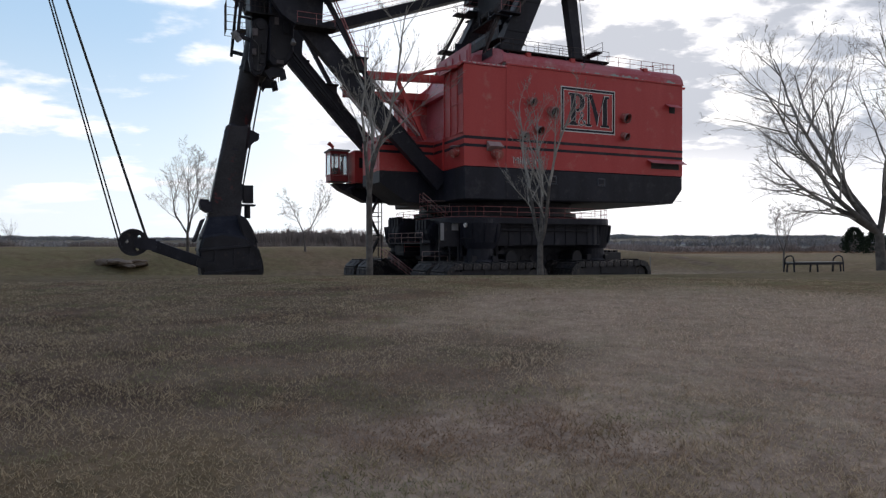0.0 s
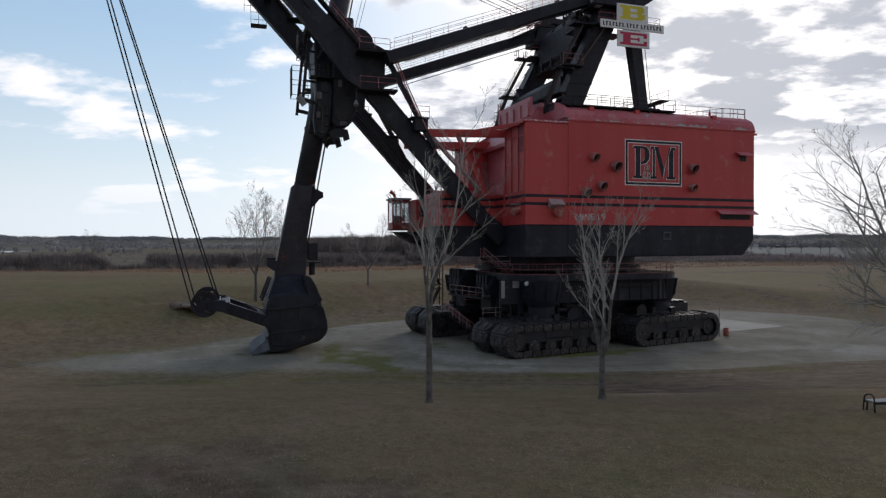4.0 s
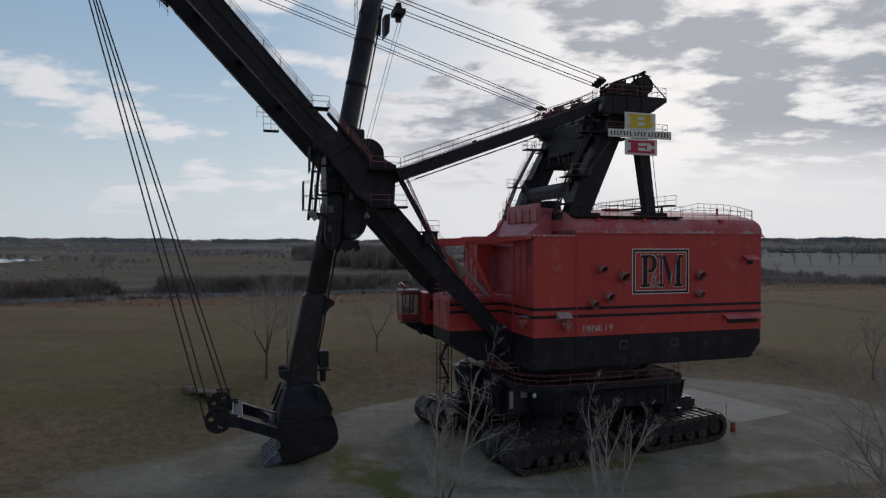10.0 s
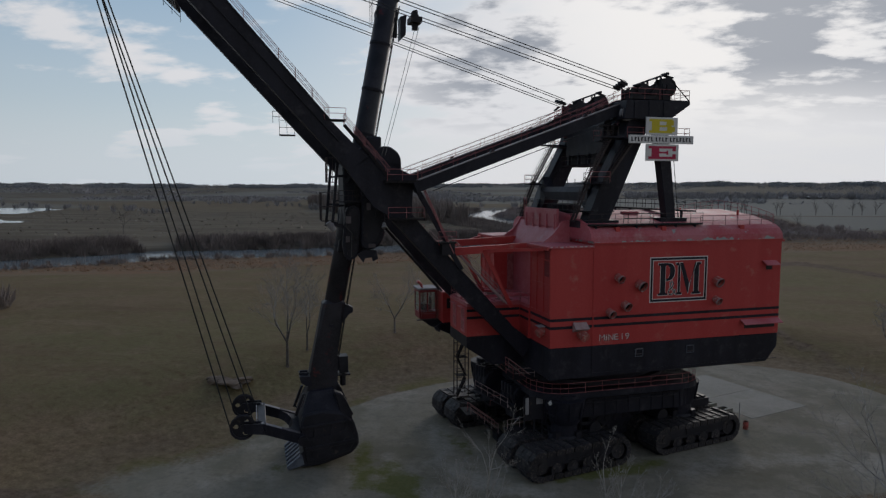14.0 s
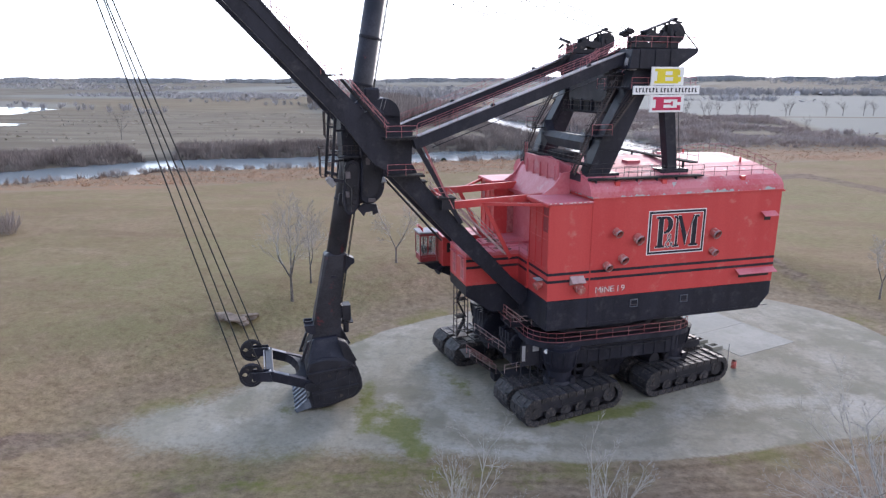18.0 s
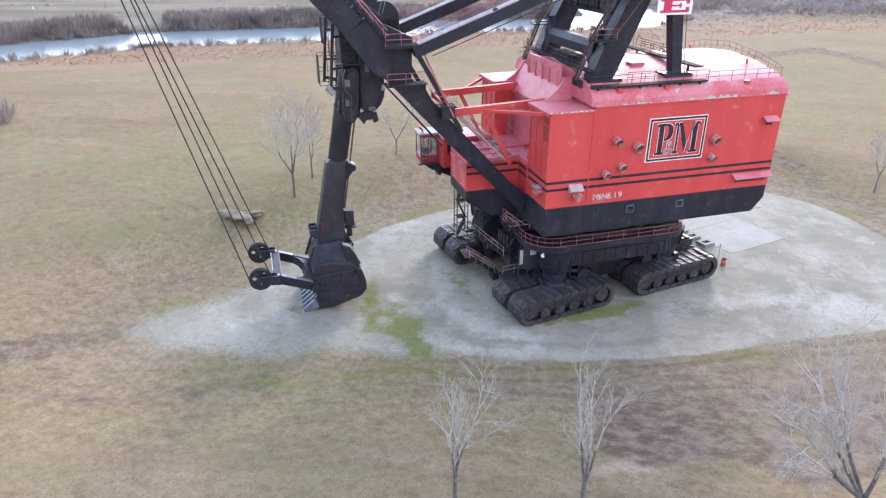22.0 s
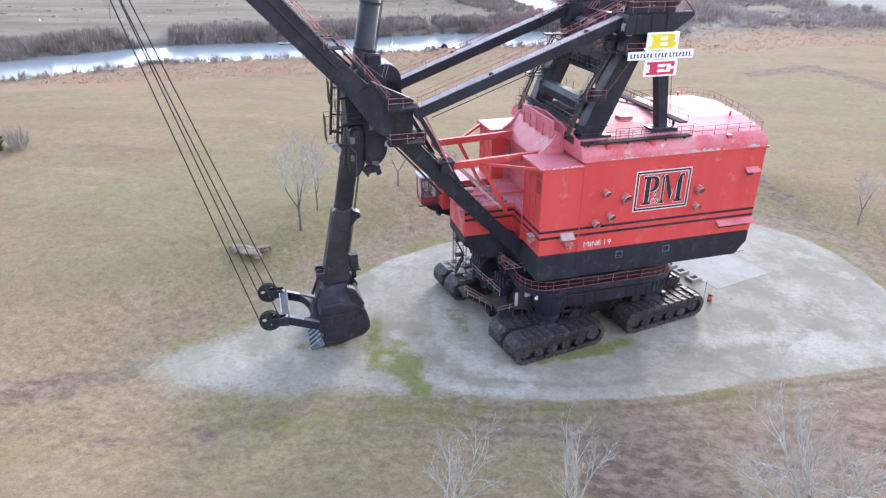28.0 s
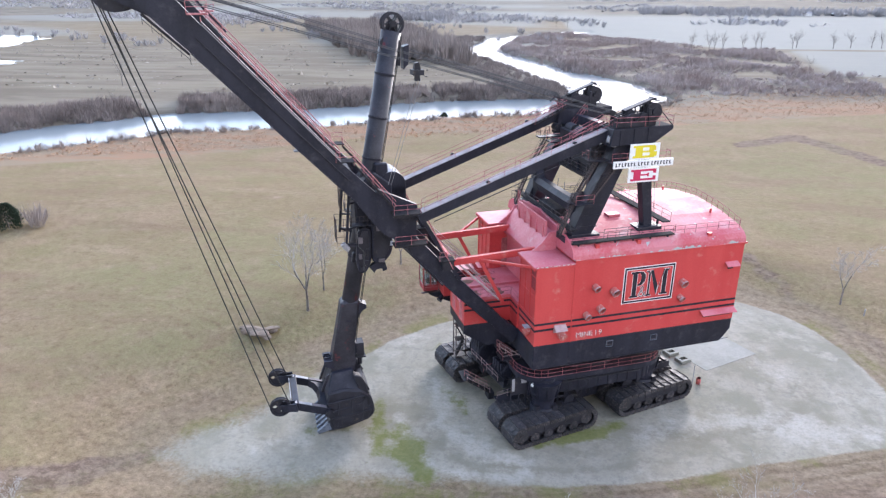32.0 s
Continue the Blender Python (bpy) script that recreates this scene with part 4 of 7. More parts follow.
def wall_fittings():
    y = -W
    # downward-tilted round vents
    for u, z, r in ((7.28, 19.1, 0.40), (9.72, 18.3, 0.50), (6.38, 15.63, 0.41), (8.1, 16.3, 0.44), (18.86, 18.35, 0.48), (18.8, 16.38, 0.37)):
        def make(bm):
            p, q = Vector((u, y + 0.1, z + 0.12)), Vector((u + 0.15, y - 0.56, z - 0.13))
            tube(bm, p, q, r, n=20, caps=False)
            tube(bm, p, q, r * 0.88, n=20, caps=False)
        v = piece("round_vent", VENT, make, "rusty red round vent pipe")
        p, q = Vector((u, y + 0.1, z + 0.12)), Vector((u + 0.15, y - 0.56, z - 0.13))
        d = (q - p).normalized()
        piece("vent_rim", RAIL_PALE, lambda bm: (tube(bm, q - d * 0.12, q + d * 0.03, r * 1.07, n=20, caps=False), tube(bm, q - d * 0.12, q + d * 0.03, r * 0.9, n=20, caps=False)), parent=v)
        piece("vent_mouth", DARK, lambda bm: tube(bm, (u + 0.06, y - 0.18, z + 0.02), (u + 0.08, y - 0.26, z - 0.01), r * 0.86, n=20), parent=v)
    hood = piece("hooded_vent", VENT, lambda bm: prism(bm, [(2.4, 14.9), (3.9, 14.9), (3.9, 13.9), (2.4, 13.9)], y - 0.06, y - 0.003))
    piece("hood_cover", RAIL_PALE, lambda bm: hull(bm, [(2.4, y, 14.9), (3.9, y, 14.9), (3.9, y - 0.8, 14.3), (2.4, y - 0.8, 14.3), (2.4, y, 13.9), (3.9, y, 13.9)], [(0, 1, 2, 3), (0, 3, 4), (1, 5, 2), (4, 3, 2, 5), (0, 4, 5, 1)]), parent=hood)
    piece("hood_pipe", VENT, lambda bm: tube(bm, (3.3, y, 13.75), (3.45, y - 0.8, 13.45), 0.48, n=16), parent=hood)
    for u0, u1, z, d in ((22.1, 27.0, 14.1, 0.75), (24.6, 26.4, 20.35, 0.7)):
        h = piece("rain_hood", ROOF_RED, lambda bm: hull(bm, [(u0, y, z), (u1, y, z), (u1, y - d, z - 0.42), (u0, y - d, z - 0.42), (u0, y, z - 0.06), (u1, y, z - 0.06), (u1, y - d, z - 0.48), (u0, y - d, z - 0.48)],
              [(0, 1, 2, 3), (7, 6, 5, 4), (0, 4, 5, 1), (1, 5, 6, 2), (2, 6, 7, 3), (3, 7, 4, 0)]), "faded red sheet rain hood")
        boxed("louvre", DARK, u0 + 0.5, u1 - 0.5, y - 0.03, y, z - 1.0, z - 0.1, parent=h)
    piece("front_vent", VENT, lambda bm: tube(bm, (0.1, -8.7, 14.0), (-0.7, -8.8, 13.6), 0.42, n=16))
    boxed("vent_shelf", GALV, -0.75, 0.0, -9.2, -8.2, 14.35, 14.42)
    for u, z in ((9.96, 11.5), (15.93, 11.4)):
        f = boxed("hull_port", TREAD, u - 0.42, u + 0.42, y - 0.03, y, z - 0.32, z + 0.32)
        boxed("port_plate", BLACK, u - 0.34, u + 0.34, y - 0.036, y - 0.01, z - 0.25, z + 0.25, parent=f)
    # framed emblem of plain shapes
    u0, u1, z0, z1 = 10.92, 17.72, 16.42, 21.06
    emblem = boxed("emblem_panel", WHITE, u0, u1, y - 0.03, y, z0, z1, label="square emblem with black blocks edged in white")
    def ring(name, mat, inset, wide, d):
        a, b, c, e = u0 + inset, u1 - inset, z0 + inset, z1 - inset
        def make(bm):
            box(bm, a, b, y - d, y - 0.02, e - wide, e)
            box(bm, a, b, y - d, y - 0.02, c, c + wide)
            box(bm, a, a + wide, y - d, y - 0.02, c + wide, e - wide)
            box(bm, b - wide, b, y - d, y - 0.02, c + wide, e - wide)
        piece(name, mat, make, parent=emblem)
    ring("border", BLACK, 0.09, 0.22, 0.036)
    boxed("field", RED, u0 + 0.39, u1 - 0.39, y - 0.036, y - 0.02, z0 + 0.39, z1 - 0.39, parent=emblem)

    def block(outline, grow=0.0):
        def make(bm):
            c = [sum(p[i] for p in outline) / len(outline) for i in (0, 1)]
            out = [(u0 + p[0] + grow * (1 if p[0] > c[0] else -1), z0 + p[1] + grow * (1 if p[1] > c[1] else -1)) for p in outline]
            d0, d1 = (y - 0.046, y - 0.03) if grow else (y - 0.056, y - 0.03)
            prism(bm, out, d0, d1)
        return make
    shapes = [
        [(0.95, 0.72), (2.05, 0.72), (2.05, 0.9), (1.78, 1.0), (1.78, 3.72), (2.05, 3.8), (2.05, 4.0), (0.95, 4.0), (0.95, 3.8), (1.22, 3.72), (1.22, 1.0), (0.95, 0.9)],
        [(2.05, 4.0), (2.5, 3.92), (2.82, 3.6), (2.9, 3.15), (2.8, 2.65), (2.5, 2.3), (2.0, 2.18), (1.85, 2.2), (1.85, 2.4), (2.1, 2.45), (2.28, 2.7), (2.34, 3.15), (2.28, 3.55), (2.05, 3.8)],
        [(3.05, 0.72), (3.75, 0.72), (3.75, 0.9), (3.52, 1.0), (3.52, 3.72), (3.3, 4.0), (3.0, 4.0), (3.0, 3.8), (3.28, 3.72), (3.28, 1.0), (3.05, 0.9)],
        [(3.45, 4.0), (3.85, 4.0), (4.62, 1.9), (4.5, 0.85), (4.42, 0.85)],
        [(4.55, 0.85), (4.72, 1.75), (5.28, 4.0), (5.42, 4.0), (5.2, 3.3)],
        [(4.95, 0.72), (6.0, 0.72), (6.0, 0.9), (5.75, 1.0), (5.75, 3.72), (6.0, 3.8), (6.0, 4.0), (5.5, 4.0), (5.2, 3.2), (5.2, 1.0), (4.95, 0.9)],
    ]
    for k, o in enumerate(shapes):
        piece("block_edge", WHITE, block(o, 0.05), parent=emblem)
        piece("emblem_block", BLACK, block(o), parent=emblem)
    curl = [(3.06, 0.74), (2.75, 1.14), (2.42, 1.62), (2.36, 1.88), (2.54, 2.1), (2.77, 1.93), (2.64, 1.58), (2.27, 1.27), (2.16, 0.97), (2.38, 0.72), (2.74, 0.84), (3.03, 1.3)]
    for name, mat, wide, d in (("curl_edge", WHITE, 0.2, 0.050), ("emblem_curl", BLACK, 0.1, 0.064)):
        piece(name, mat, lambda bm: [beam(bm, (u0 + p[0], y - d + 0.0004 * k, z0 + p[1]), (u0 + q[0], y - d + 0.0004 * k, z0 + q[1]), wide, 0.012, (0, 1, 0)) for k, (p, q) in enumerate(zip(curl, curl[1:]))], parent=emblem)
    for k, (ch, wide) in enumerate(zip("MINE 19", (0.62, 0.16, 0.56, 0.46, 0.0, 0.11, 0.44))):
        if ch != " ":
            at = 5.36 + (0.0, 0.72, 1.02, 1.68, 0.0, 2.52, 2.92)[k]
            words("letter", ch, BLACK, pose(at + 0.05, y - 0.008, 12.82, 90, 0, 0), 0.9, wide, shovel)
            words("letter", ch, FADED, pose(at, y - 0.02, 12.86, 90, 0, 0), 0.9, wide, shovel, "white painted letter")


def words(name, text, material, m, high, wide, parent, label=""):
    """Flat letters, fitted to a width, as a mesh."""
    cu = bpy.data.curves.new(name, "FONT")
    cu.body, cu.size, cu.extrude = text, high, 0.006
    tmp = bpy.data.objects.new(name, cu)
    scene.collection.objects.link(tmp)
    me = bpy.data.meshes.new_from_object(tmp.evaluated_get(bpy.context.evaluated_depsgraph_get()))
    bpy.data.objects.remove(tmp)
    xs = [v.co.x for v in me.vertices]
    f = wide / (max(xs) - min(xs))
    me.transform(m @ Matrix.Diagonal((f, 1, 1, 1)) @ Matrix.Translation((-min(xs), 0, 0)))
    me.materials.clear()
    me.materials.append(material)
    ob = new(name, me)
    ob.parent = parent
    if label:
        tagged(ob, label)
    return ob


def cab():
    c = boxed("operator_cab", MAROON, -8.5, -6.4, 8.4, 10.8, 12.2, 13.0, label="maroon glazed operator cab at the front corner", bevel=0.06)
    for u in (-8.46, -7.5, -6.44):
        for v in (8.44, 10.76):
            boxed("cab_post", MAROON, u - 0.07, u + 0.07, v - 0.07, v + 0.07, 13.0, 15.7, parent=c)
    boxed("cab_roof", GALV, -8.7, -6.2, 8.2, 11.0, 15.75, 15.98, label="bleached white cab roof", parent=c, bevel=0.05)
    boxed("cab_head", MAROON, -8.52, -6.38, 8.38, 10.82, 15.45, 15.75, parent=c)
    boxed("cab_sill", MAROON, -8.56, -6.34, 8.34, 10.86, 12.95, 13.05, parent=c)
    boxed("cab_pane", GLASS, -8.47, -8.45, 8.52, 10.68, 13.05, 15.45, parent=c)
    for u0, u1 in ((-8.38, -7.58), (-7.42, -6.52)):
        boxed("cab_pane", GLASS, u0, u1, 8.43, 8.45, 13.05, 15.45, parent=c)
        boxed("cab_pane", GLASS, u0, u1, 10.75, 10.77, 13.05, 15.45, parent=c)
    boxed("cab_pane", GLASS, -6.45, -6.43, 8.52, 10.68, 13.05, 15.45, parent=c)
    boxed("cab_step", RAIL_DARK, -8.9, -6.2, 8.0, 8.38, 12.1, 12.2, parent=c)
    boxed("control_desk", DARK, -7.9, -7.4, 9.0, 10.4, 13.1, 13.9, parent=c)
    piece("cab_chair", DARK, lambda bm: (box(bm, -7.4, -6.8, 9.3, 9.9, 13.2, 13.8), box(bm, -6.95, -6.8, 9.3, 9.9, 13.8, 14.7)), parent=c)
    for v in (8.8, 9.3):
        piece("air_horn", RED, lambda bm: (tube(bm, (-8.0, v, 15.95), (-8.25, v, 16.5), 0.07, 0.1, 8), tube(bm, (-8.0, v, 16.3), (-8.6, v, 16.75), 0.07, 0.2, 10)), parent=c)
    piece("floodlight", BLACK, lambda bm: (tube(bm, (-6.5, 7.6, 11.0), (-6.0, 7.9, 11.4), 0.42, 0.3, 14), tube(bm, (-6.0, 7.9, 11.4), (-5.7, 8.1, 11.6), 0.18, n=10), tube(bm, (-5.8, 8.0, 11.5), (-5.8, 8.4, 12.1), 0.06, n=6), box(bm, -5.6, -4.6, 7.7, 8.3, 11.5, 12.0)), parent=c)
    piece("cab_underside", BLACK, lambda bm: prism(bm, [(-8.1, 12.0), (-7.2, 11.3), (-4.2, 9.9), (-0.01, 9.9), (-0.01, 12.0)], 8.6, 10.6))
    run = boxed("cab_corridor", RED, -6.1, 0.0, 6.6, 10.5, 12.0, 15.6, label="red corridor behind the cab")
    for u in (-5.2, -3.4, -1.6):
        boxed("pane", DARK, u - 0.4, u + 0.4, 6.57, 6.6, 13.7, 14.9, parent=run)
    boxed("corridor_roof", ROOF_RED, -6.15, 0.0, 6.5, 10.6, 15.6, 15.72)
    railing([(-8.3, 8.2, 12.4), (-6.1, 8.2, 12.4)], high=0.9)


# -- boom --
def girder(name, outline, y0, y1, label=""):
    """A box girder with flanges that stand proud along its edges."""
    g = piece(name, BLACK, lambda bm: prism(bm, outline, y0, y1), label)
    for (p, q) in zip(outline, outline[1:] + outline[:1]):
        if math.dist(p, q) > 6:
            piece("flange", BLACK, lambda bm: beam(bm, (p[0], (y0 + y1) / 2, p[1]), (q[0], (y0 + y1) / 2, q[1]), abs(y1 - y0) + 0.24, 0.1), parent=g)
    return g


def boom():
    for s in (-1, 1):
        y0, y1 = side_of(s, 4.45, 5.2)
        up = [(-18.7, 29.65), (-33.5, 45.5), (-37.05, 49.2), (-37.9, 50.4), (-36.7, 52.1), (-35.5, 51.6), (-32.4, 48.0), (-20.4, 34.4), (-16.8, 30.8)]
        g = girder("upper_boom", up, y0, y1, "black box girder of the upper boom")
        piece("boom_edge_pipe", STEEL, lambda bm: tube(bm, (-33.0, s * 5.3, 46.9), (-19.6, s * 5.3, 32.4), 0.07, n=6), parent=g)
        lo = [(-18.8, 29.6), (-16.6, 31.2), (-12.4, 29.2), (-12.6, 25.4), (-8.3, 20.6), (-2.1, 13.9), (0.6, 11.8), (-0.7, 10.4), (-3.1, 12.9), (-8.2, 18.05), (-14.9, 25.35), (-16.3, 26.2), (-17.2, 27.4)]
        girder("lower_boom", lo, y0, y1, "black box girder of the lower boom")
        # walkway with rails along the top edge of the upper boom
        o = s * 4.2
        barred("boom_walkway", TREAD, (-32.4, o, 48.25), (-20.4, o, 34.6), 0.9, 0.08)
        for e in (-0.45, 0.45):
            piece("handrail", RAIL, lambda bm: handrail(bm, [(-32.4, o + e, 48.25), (-20.4, o + e, 34.6)], 1.05, 2.4))
        boxed("boom_landing", GRATE, -20.9, -18.9, *side_of(s, 3.6, 5.3), 34.35, 34.45)
        railing([(-20.9, s * 5.25, 34.45), (-18.9, s * 5.25, 34.45)])
        stairs((-19.0, s * 4.6, 34.0), (-14.9, s * 5.6, 29.0), 0.8, RAIL)
        # platforms at the knee
        boxed("knee_platform", GRATE, -15.4, -11.4, *side_of(s, 4.9, 6.9), 28.5, 28.75)
        railing([(-15.3, s * 6.85, 28.75), (-12.4, s * 6.85, 28.75)])
        boxed("knee_platform", GRATE, -15.3, -11.6, *side_of(s, 5.2, 6.7), 24.95, 25.15)
        railing([(-15.2, s * 6.65, 25.15), (-11.7, s * 6.65, 25.15)])
        ladder("knee_ladder", (-11.9, s * 6.0, 28.6), (-8.6, s * 6.0, 21.6), 0.6, RAIL)
        barred("knee_brace", BLACK, (-12.4, s * 5.5, 28.4), (-7.6, s * 5.5, 19.9), 0.35, 0.45)
        boxed("beam_landing", GRATE, -10.2, -8.4, *side_of(s, 4.9, 6.5), 22.6, 22.75)
        railing([(-10.2, s * 6.45, 22.75), (-8.4, s * 6.45, 22.75)])
        boxed("landing_box", STEEL, -9.8, -8.5, *side_of(s, 5.3, 6.3), 21.5, 22.6)
        stairs((-8.4, s * 3.9, 22.3), (-2.2, s * 3.9, 16.0), 0.7, RAIL_PALE)
        # stay strut up to the gantry, with a walkway on its top
        strut = barred("stay_strut", BLACK, (-12.6, s * 6.2, 28.06), (9.6, s * 6.4, 36.26), 1.5, 1.02, label="black stay strut with a railed walkway")
        up_z = Vector((0, 0, 0.66))
        barred("strut_walkway", BLEACHED, Vector((-12.2, s * 6.2, 28.15)) + up_z, Vector((9.6, s * 6.4, 36.2)) + up_z, 1.45, 0.06, parent=strut)
        for e in (-0.72, 0.72):
            piece("handrail", RAIL, lambda bm: handrail(bm, [(-12.0, s * 6.2 + e, 28.9), (9.4, s * 6.4 + e, 36.75)], 1.0, 1.9, 0.022), parent=strut)
        barred("strut_pipe", STEEL, (-11.0, s * 7.05, 27.75), (9.0, s * 7.2, 35.1), 0.07, 0.07, parent=strut)
        for f in (0.35, 0.8):
            c = Vector((-12.6, s * 6.9, 28.7)).lerp(Vector((9.6, s * 6.9, 36.9)), f)
            piece("strut_roller", STEEL, lambda bm: tube(bm, c, c + Vector((0, 0.3, 0)), 0.22, n=12), parent=strut)
        # boom point
        w = piece("boom_point_sheave", STEEL, lambda bm: sheave(bm, (-39.95, s * 1.5, 51.0), 1.95, 0.7), "large grooved boom point sheave")
        piece("sheave_web", STEEL, lambda bm: spokes(bm, (-39.95, s * 1.5, 51.0), 1.8, 6), parent=w)
        piece("boom_head_plate", BLACK, lambda bm: prism(bm, [(-36.4, 48.4), (-39.6, 50.0), (-40.6, 50.6), (-40.6, 51.5), (-39.2, 52.4), (-35.0, 51.9)], *side_of(s, 2.2, 2.6)))
        boxed("boom_head_landing", RAIL, -33.4, -31.6, *side_of(s, 5.2, 6.6), 48.9, 49.05)
        railing([(-33.4, s * 6.55, 49.05), (-31.6, s * 6.55, 49.05)])
        barred("boom_head_brace", BLACK, (-34.2, s * 5.5, 51.2), (-30.6, s * 5.5, 46.8), 0.2, 0.25)
    for dv in (-0.5, 0.5):
        piece("boom_rod", STEEL, lambda bm: tube(bm, (-14.6, dv, 24.3), (-8.2, dv, 17.0), 0.11, n=8), "black rod slung between the booms")
    for u, z in ((-36.0, 50.6), (-31.0, 45.3), (-27.0, 40.6), (-23.0, 36.2), (-19.2, 32.0)):
        barred("boom_cross_tie", BLACK, (u, -4.2, z), (u, 4.2, z), 0.7, 0.7)
    barred("boom_under_walk", STEEL, (-37.7, 0.4, 48.95), (-33.9, 0.4, 45.2), 5.4, 0.25)
    for v in (-2.2, 3.0):
        piece("handrail", RAIL_DARK, lambda bm: handrail(bm, [(-37.7, v, 48.0), (-33.9, v, 44.25)], 0.9, 1.0))
    # hanging landing under the far girder
    boxed("hanging_landing", STEEL, -24.6, -23.0, 4.6, 5.8, 33.6, 33.7)
    railing([(-24.6, 5.8, 33.7), (-23.0, 5.8, 33.7)], RAIL_DARK, high=1.6, gap=0.8)
    railing([(-25.3, 4.6, 34.9), (-24.0, 4.6, 34.9)], RAIL_DARK, high=1.2, gap=0.7)


def spokes(bm, c, r, n):
    c = Vector(c)
    for i in range(n):
        a = 2 * math.pi * i / n
        beam(bm, c, c + Vector((math.cos(a) * r, 0, math.sin(a) * r)), 0.14, r * 0.28, (0, 1, 0))
    tube(bm, c - Vector((0, 0.3, 0)), c + Vector((0, 0.3, 0)), r * 0.3, n=16)


STICK_FOOT, STICK_HEAD = Vector((-21.55, 0, 6.4)), Vector((-13.75, 0, 47.0))


def on_stick(z, du=0.0, v=0.0):
    f = (z - STICK_FOOT.z) / (STICK_HEAD.z - STICK_FOOT.z)
    p = STICK_FOOT.lerp(STICK_HEAD, f)
    return Vector((p.x + du, v, z))


def stick():
    st = piece("dipper_stick", STICK, lambda bm: tube(bm, STICK_FOOT, STICK_HEAD, 1.0, 1.06, 28), "black tubular dipper stick", smooth=True)
    for z in (14.0, 22.0, 33.5, 38.0, 42.6):
        piece("stick_band", BLACK, lambda bm: tube(bm, on_stick(z - 0.12), on_stick(z + 0.12), 1.1, n=28), parent=st)
    for s in (-1, 1):
        piece("head_cheek", BLACK, lambda bm: prism(bm, [(-15.2, 43.6), (-12.9, 43.4), (-12.8, 46.0), (-13.2, 47.9), (-13.7, 48.2), (-14.2, 47.9), (-14.8, 46.0)], *side_of(s, 0.1, 0.2)), parent=st)
        for c, r in (((-13.65, s * 0.5, 47.7), 1.2), ((-14.0, s * 0.5, 45.6), 1.1)):
            piece("head_sheave", STEEL, lambda bm: (sheave(bm, c, r, 0.34, hub=0.78), spokes(bm, c, r * 0.9, 6)), parent=st)
    piece("head_guard", BLACK, lambda bm: prism(bm, [(-12.6, 45.4), (-12.0, 45.6), (-12.1, 43.6), (-12.6, 43.1)], -0.7, 0.7), parent=st)
    piece("head_cage", RAIL_DARK, lambda bm: (handrail(bm, [(-15.5, -0.9, 44.4), (-15.5, 0.9, 44.4)], 4.0, 0.9, bars=2)), parent=st)
    for z, h, d in ((15.4, 1.6, 1.0), (9.9, 2.0, 1.15)):
        p = on_stick(z, 1.0)
        piece("rope_bracket", BLACK, lambda bm: prism(bm, [(p.x - 0.3, z + h / 2), (p.x + d * 0.4, z + h / 2 - 0.2), (p.x + d, z + 0.3), (p.x + d, z - 0.2), (p.x + d * 0.6, z - 0.4), (p.x - 0.4, z - h)], -0.6, 0.6), parent=st)
    piece("pendant_box", STEEL, lambda bm: (box(bm, -19.3, -18.4, -0.7, 0.7, 8.9, 10.6), box(bm, -19.5, -18.2, -0.8, 0.8, 8.6, 8.75), tube(bm, (-18.9, 0, 7.4), (-18.9, 0, 8.6), 0.3, n=8)), parent=st)
    for dv in (-0.3, 0.3):
        piece("crowd_rope", ROPE, lambda bm: tube(bm, on_stick(46.5, 1.22, dv), on_stick(31.5, 1.22, dv), 0.05, n=6))
        piece("retract_rope", ROPE, lambda bm: tube(bm, on_stick(22.0, 1.25, dv), on_stick(10.4, 1.45, dv), 0.05, n=6))
    # saddle and crowd machinery at the knee
    house_c = piece("crowd_housing", BLACK, lambda bm: prism(bm, [(-18.9, 30.4), (-18.7, 23.6), (-18.0, 22.4), (-16.6, 22.4), (-15.4, 23.0), (-14.7, 25.0), (-14.5, 30.8), (-16.6, 32.4)], -2.1, 2.1), "black crowd machinery housing at the knee", bevel=0.15)
    for s in (-1, 1):
        case = piece("gear_case", BLACK, lambda bm: prism(bm, [(-17.1, 28.6), (-14.75, 28.4), (-14.85, 23.5), (-15.15, 22.7), (-15.7, 22.1), (-16.3, 21.85), (-16.9, 21.95), (-17.3, 22.4)], *side_of(s, 2.1, 3.05)), parent=house_c, bevel=0.14)
        piece("case_lid", STEEL, lambda bm: prism(bm, [(-16.9, 27.6), (-15.1, 27.5), (-15.2, 23.8), (-15.8, 22.7), (-16.5, 22.5), (-17.05, 22.9)], *side_of(s, 3.05, 3.13)), parent=case, bevel=0.03)
        for z in (23.6, 24.9, 26.2, 27.3):
            for u in (-16.98, -15.08):
                piece("lid_bolt", STEEL, lambda bm: tube(bm, (u, s * 3.05, z), (u, s * 3.2, z), 0.07, n=6), parent=case)
        rim = [(-18.78, 25.7), (-18.55, 26.2), (-17.95, 26.45), (-17.4, 26.15), (-17.2, 25.6), (-17.5, 21.8), (-17.9, 21.05), (-18.45, 20.8), (-18.9, 21.2), (-19.1, 22.4)]
        arm = piece("saddle_arm", BLACK, lambda bm: prism(bm, rim, *side_of(s, 2.5, 3.0)), "black swinging saddle arm", parent=house_c, bevel=0.08)
        mid = (-18.15, 23.6)
        inner = [(mid[0] + (u - mid[0]) * 0.66, mid[1] + (z - mid[1]) * 0.82) for u, z in rim]
        piece("arm_plate", STEEL, lambda bm: prism(bm, inner, *side_of(s, 3.0, 3.1)), parent=arm, bevel=0.03)
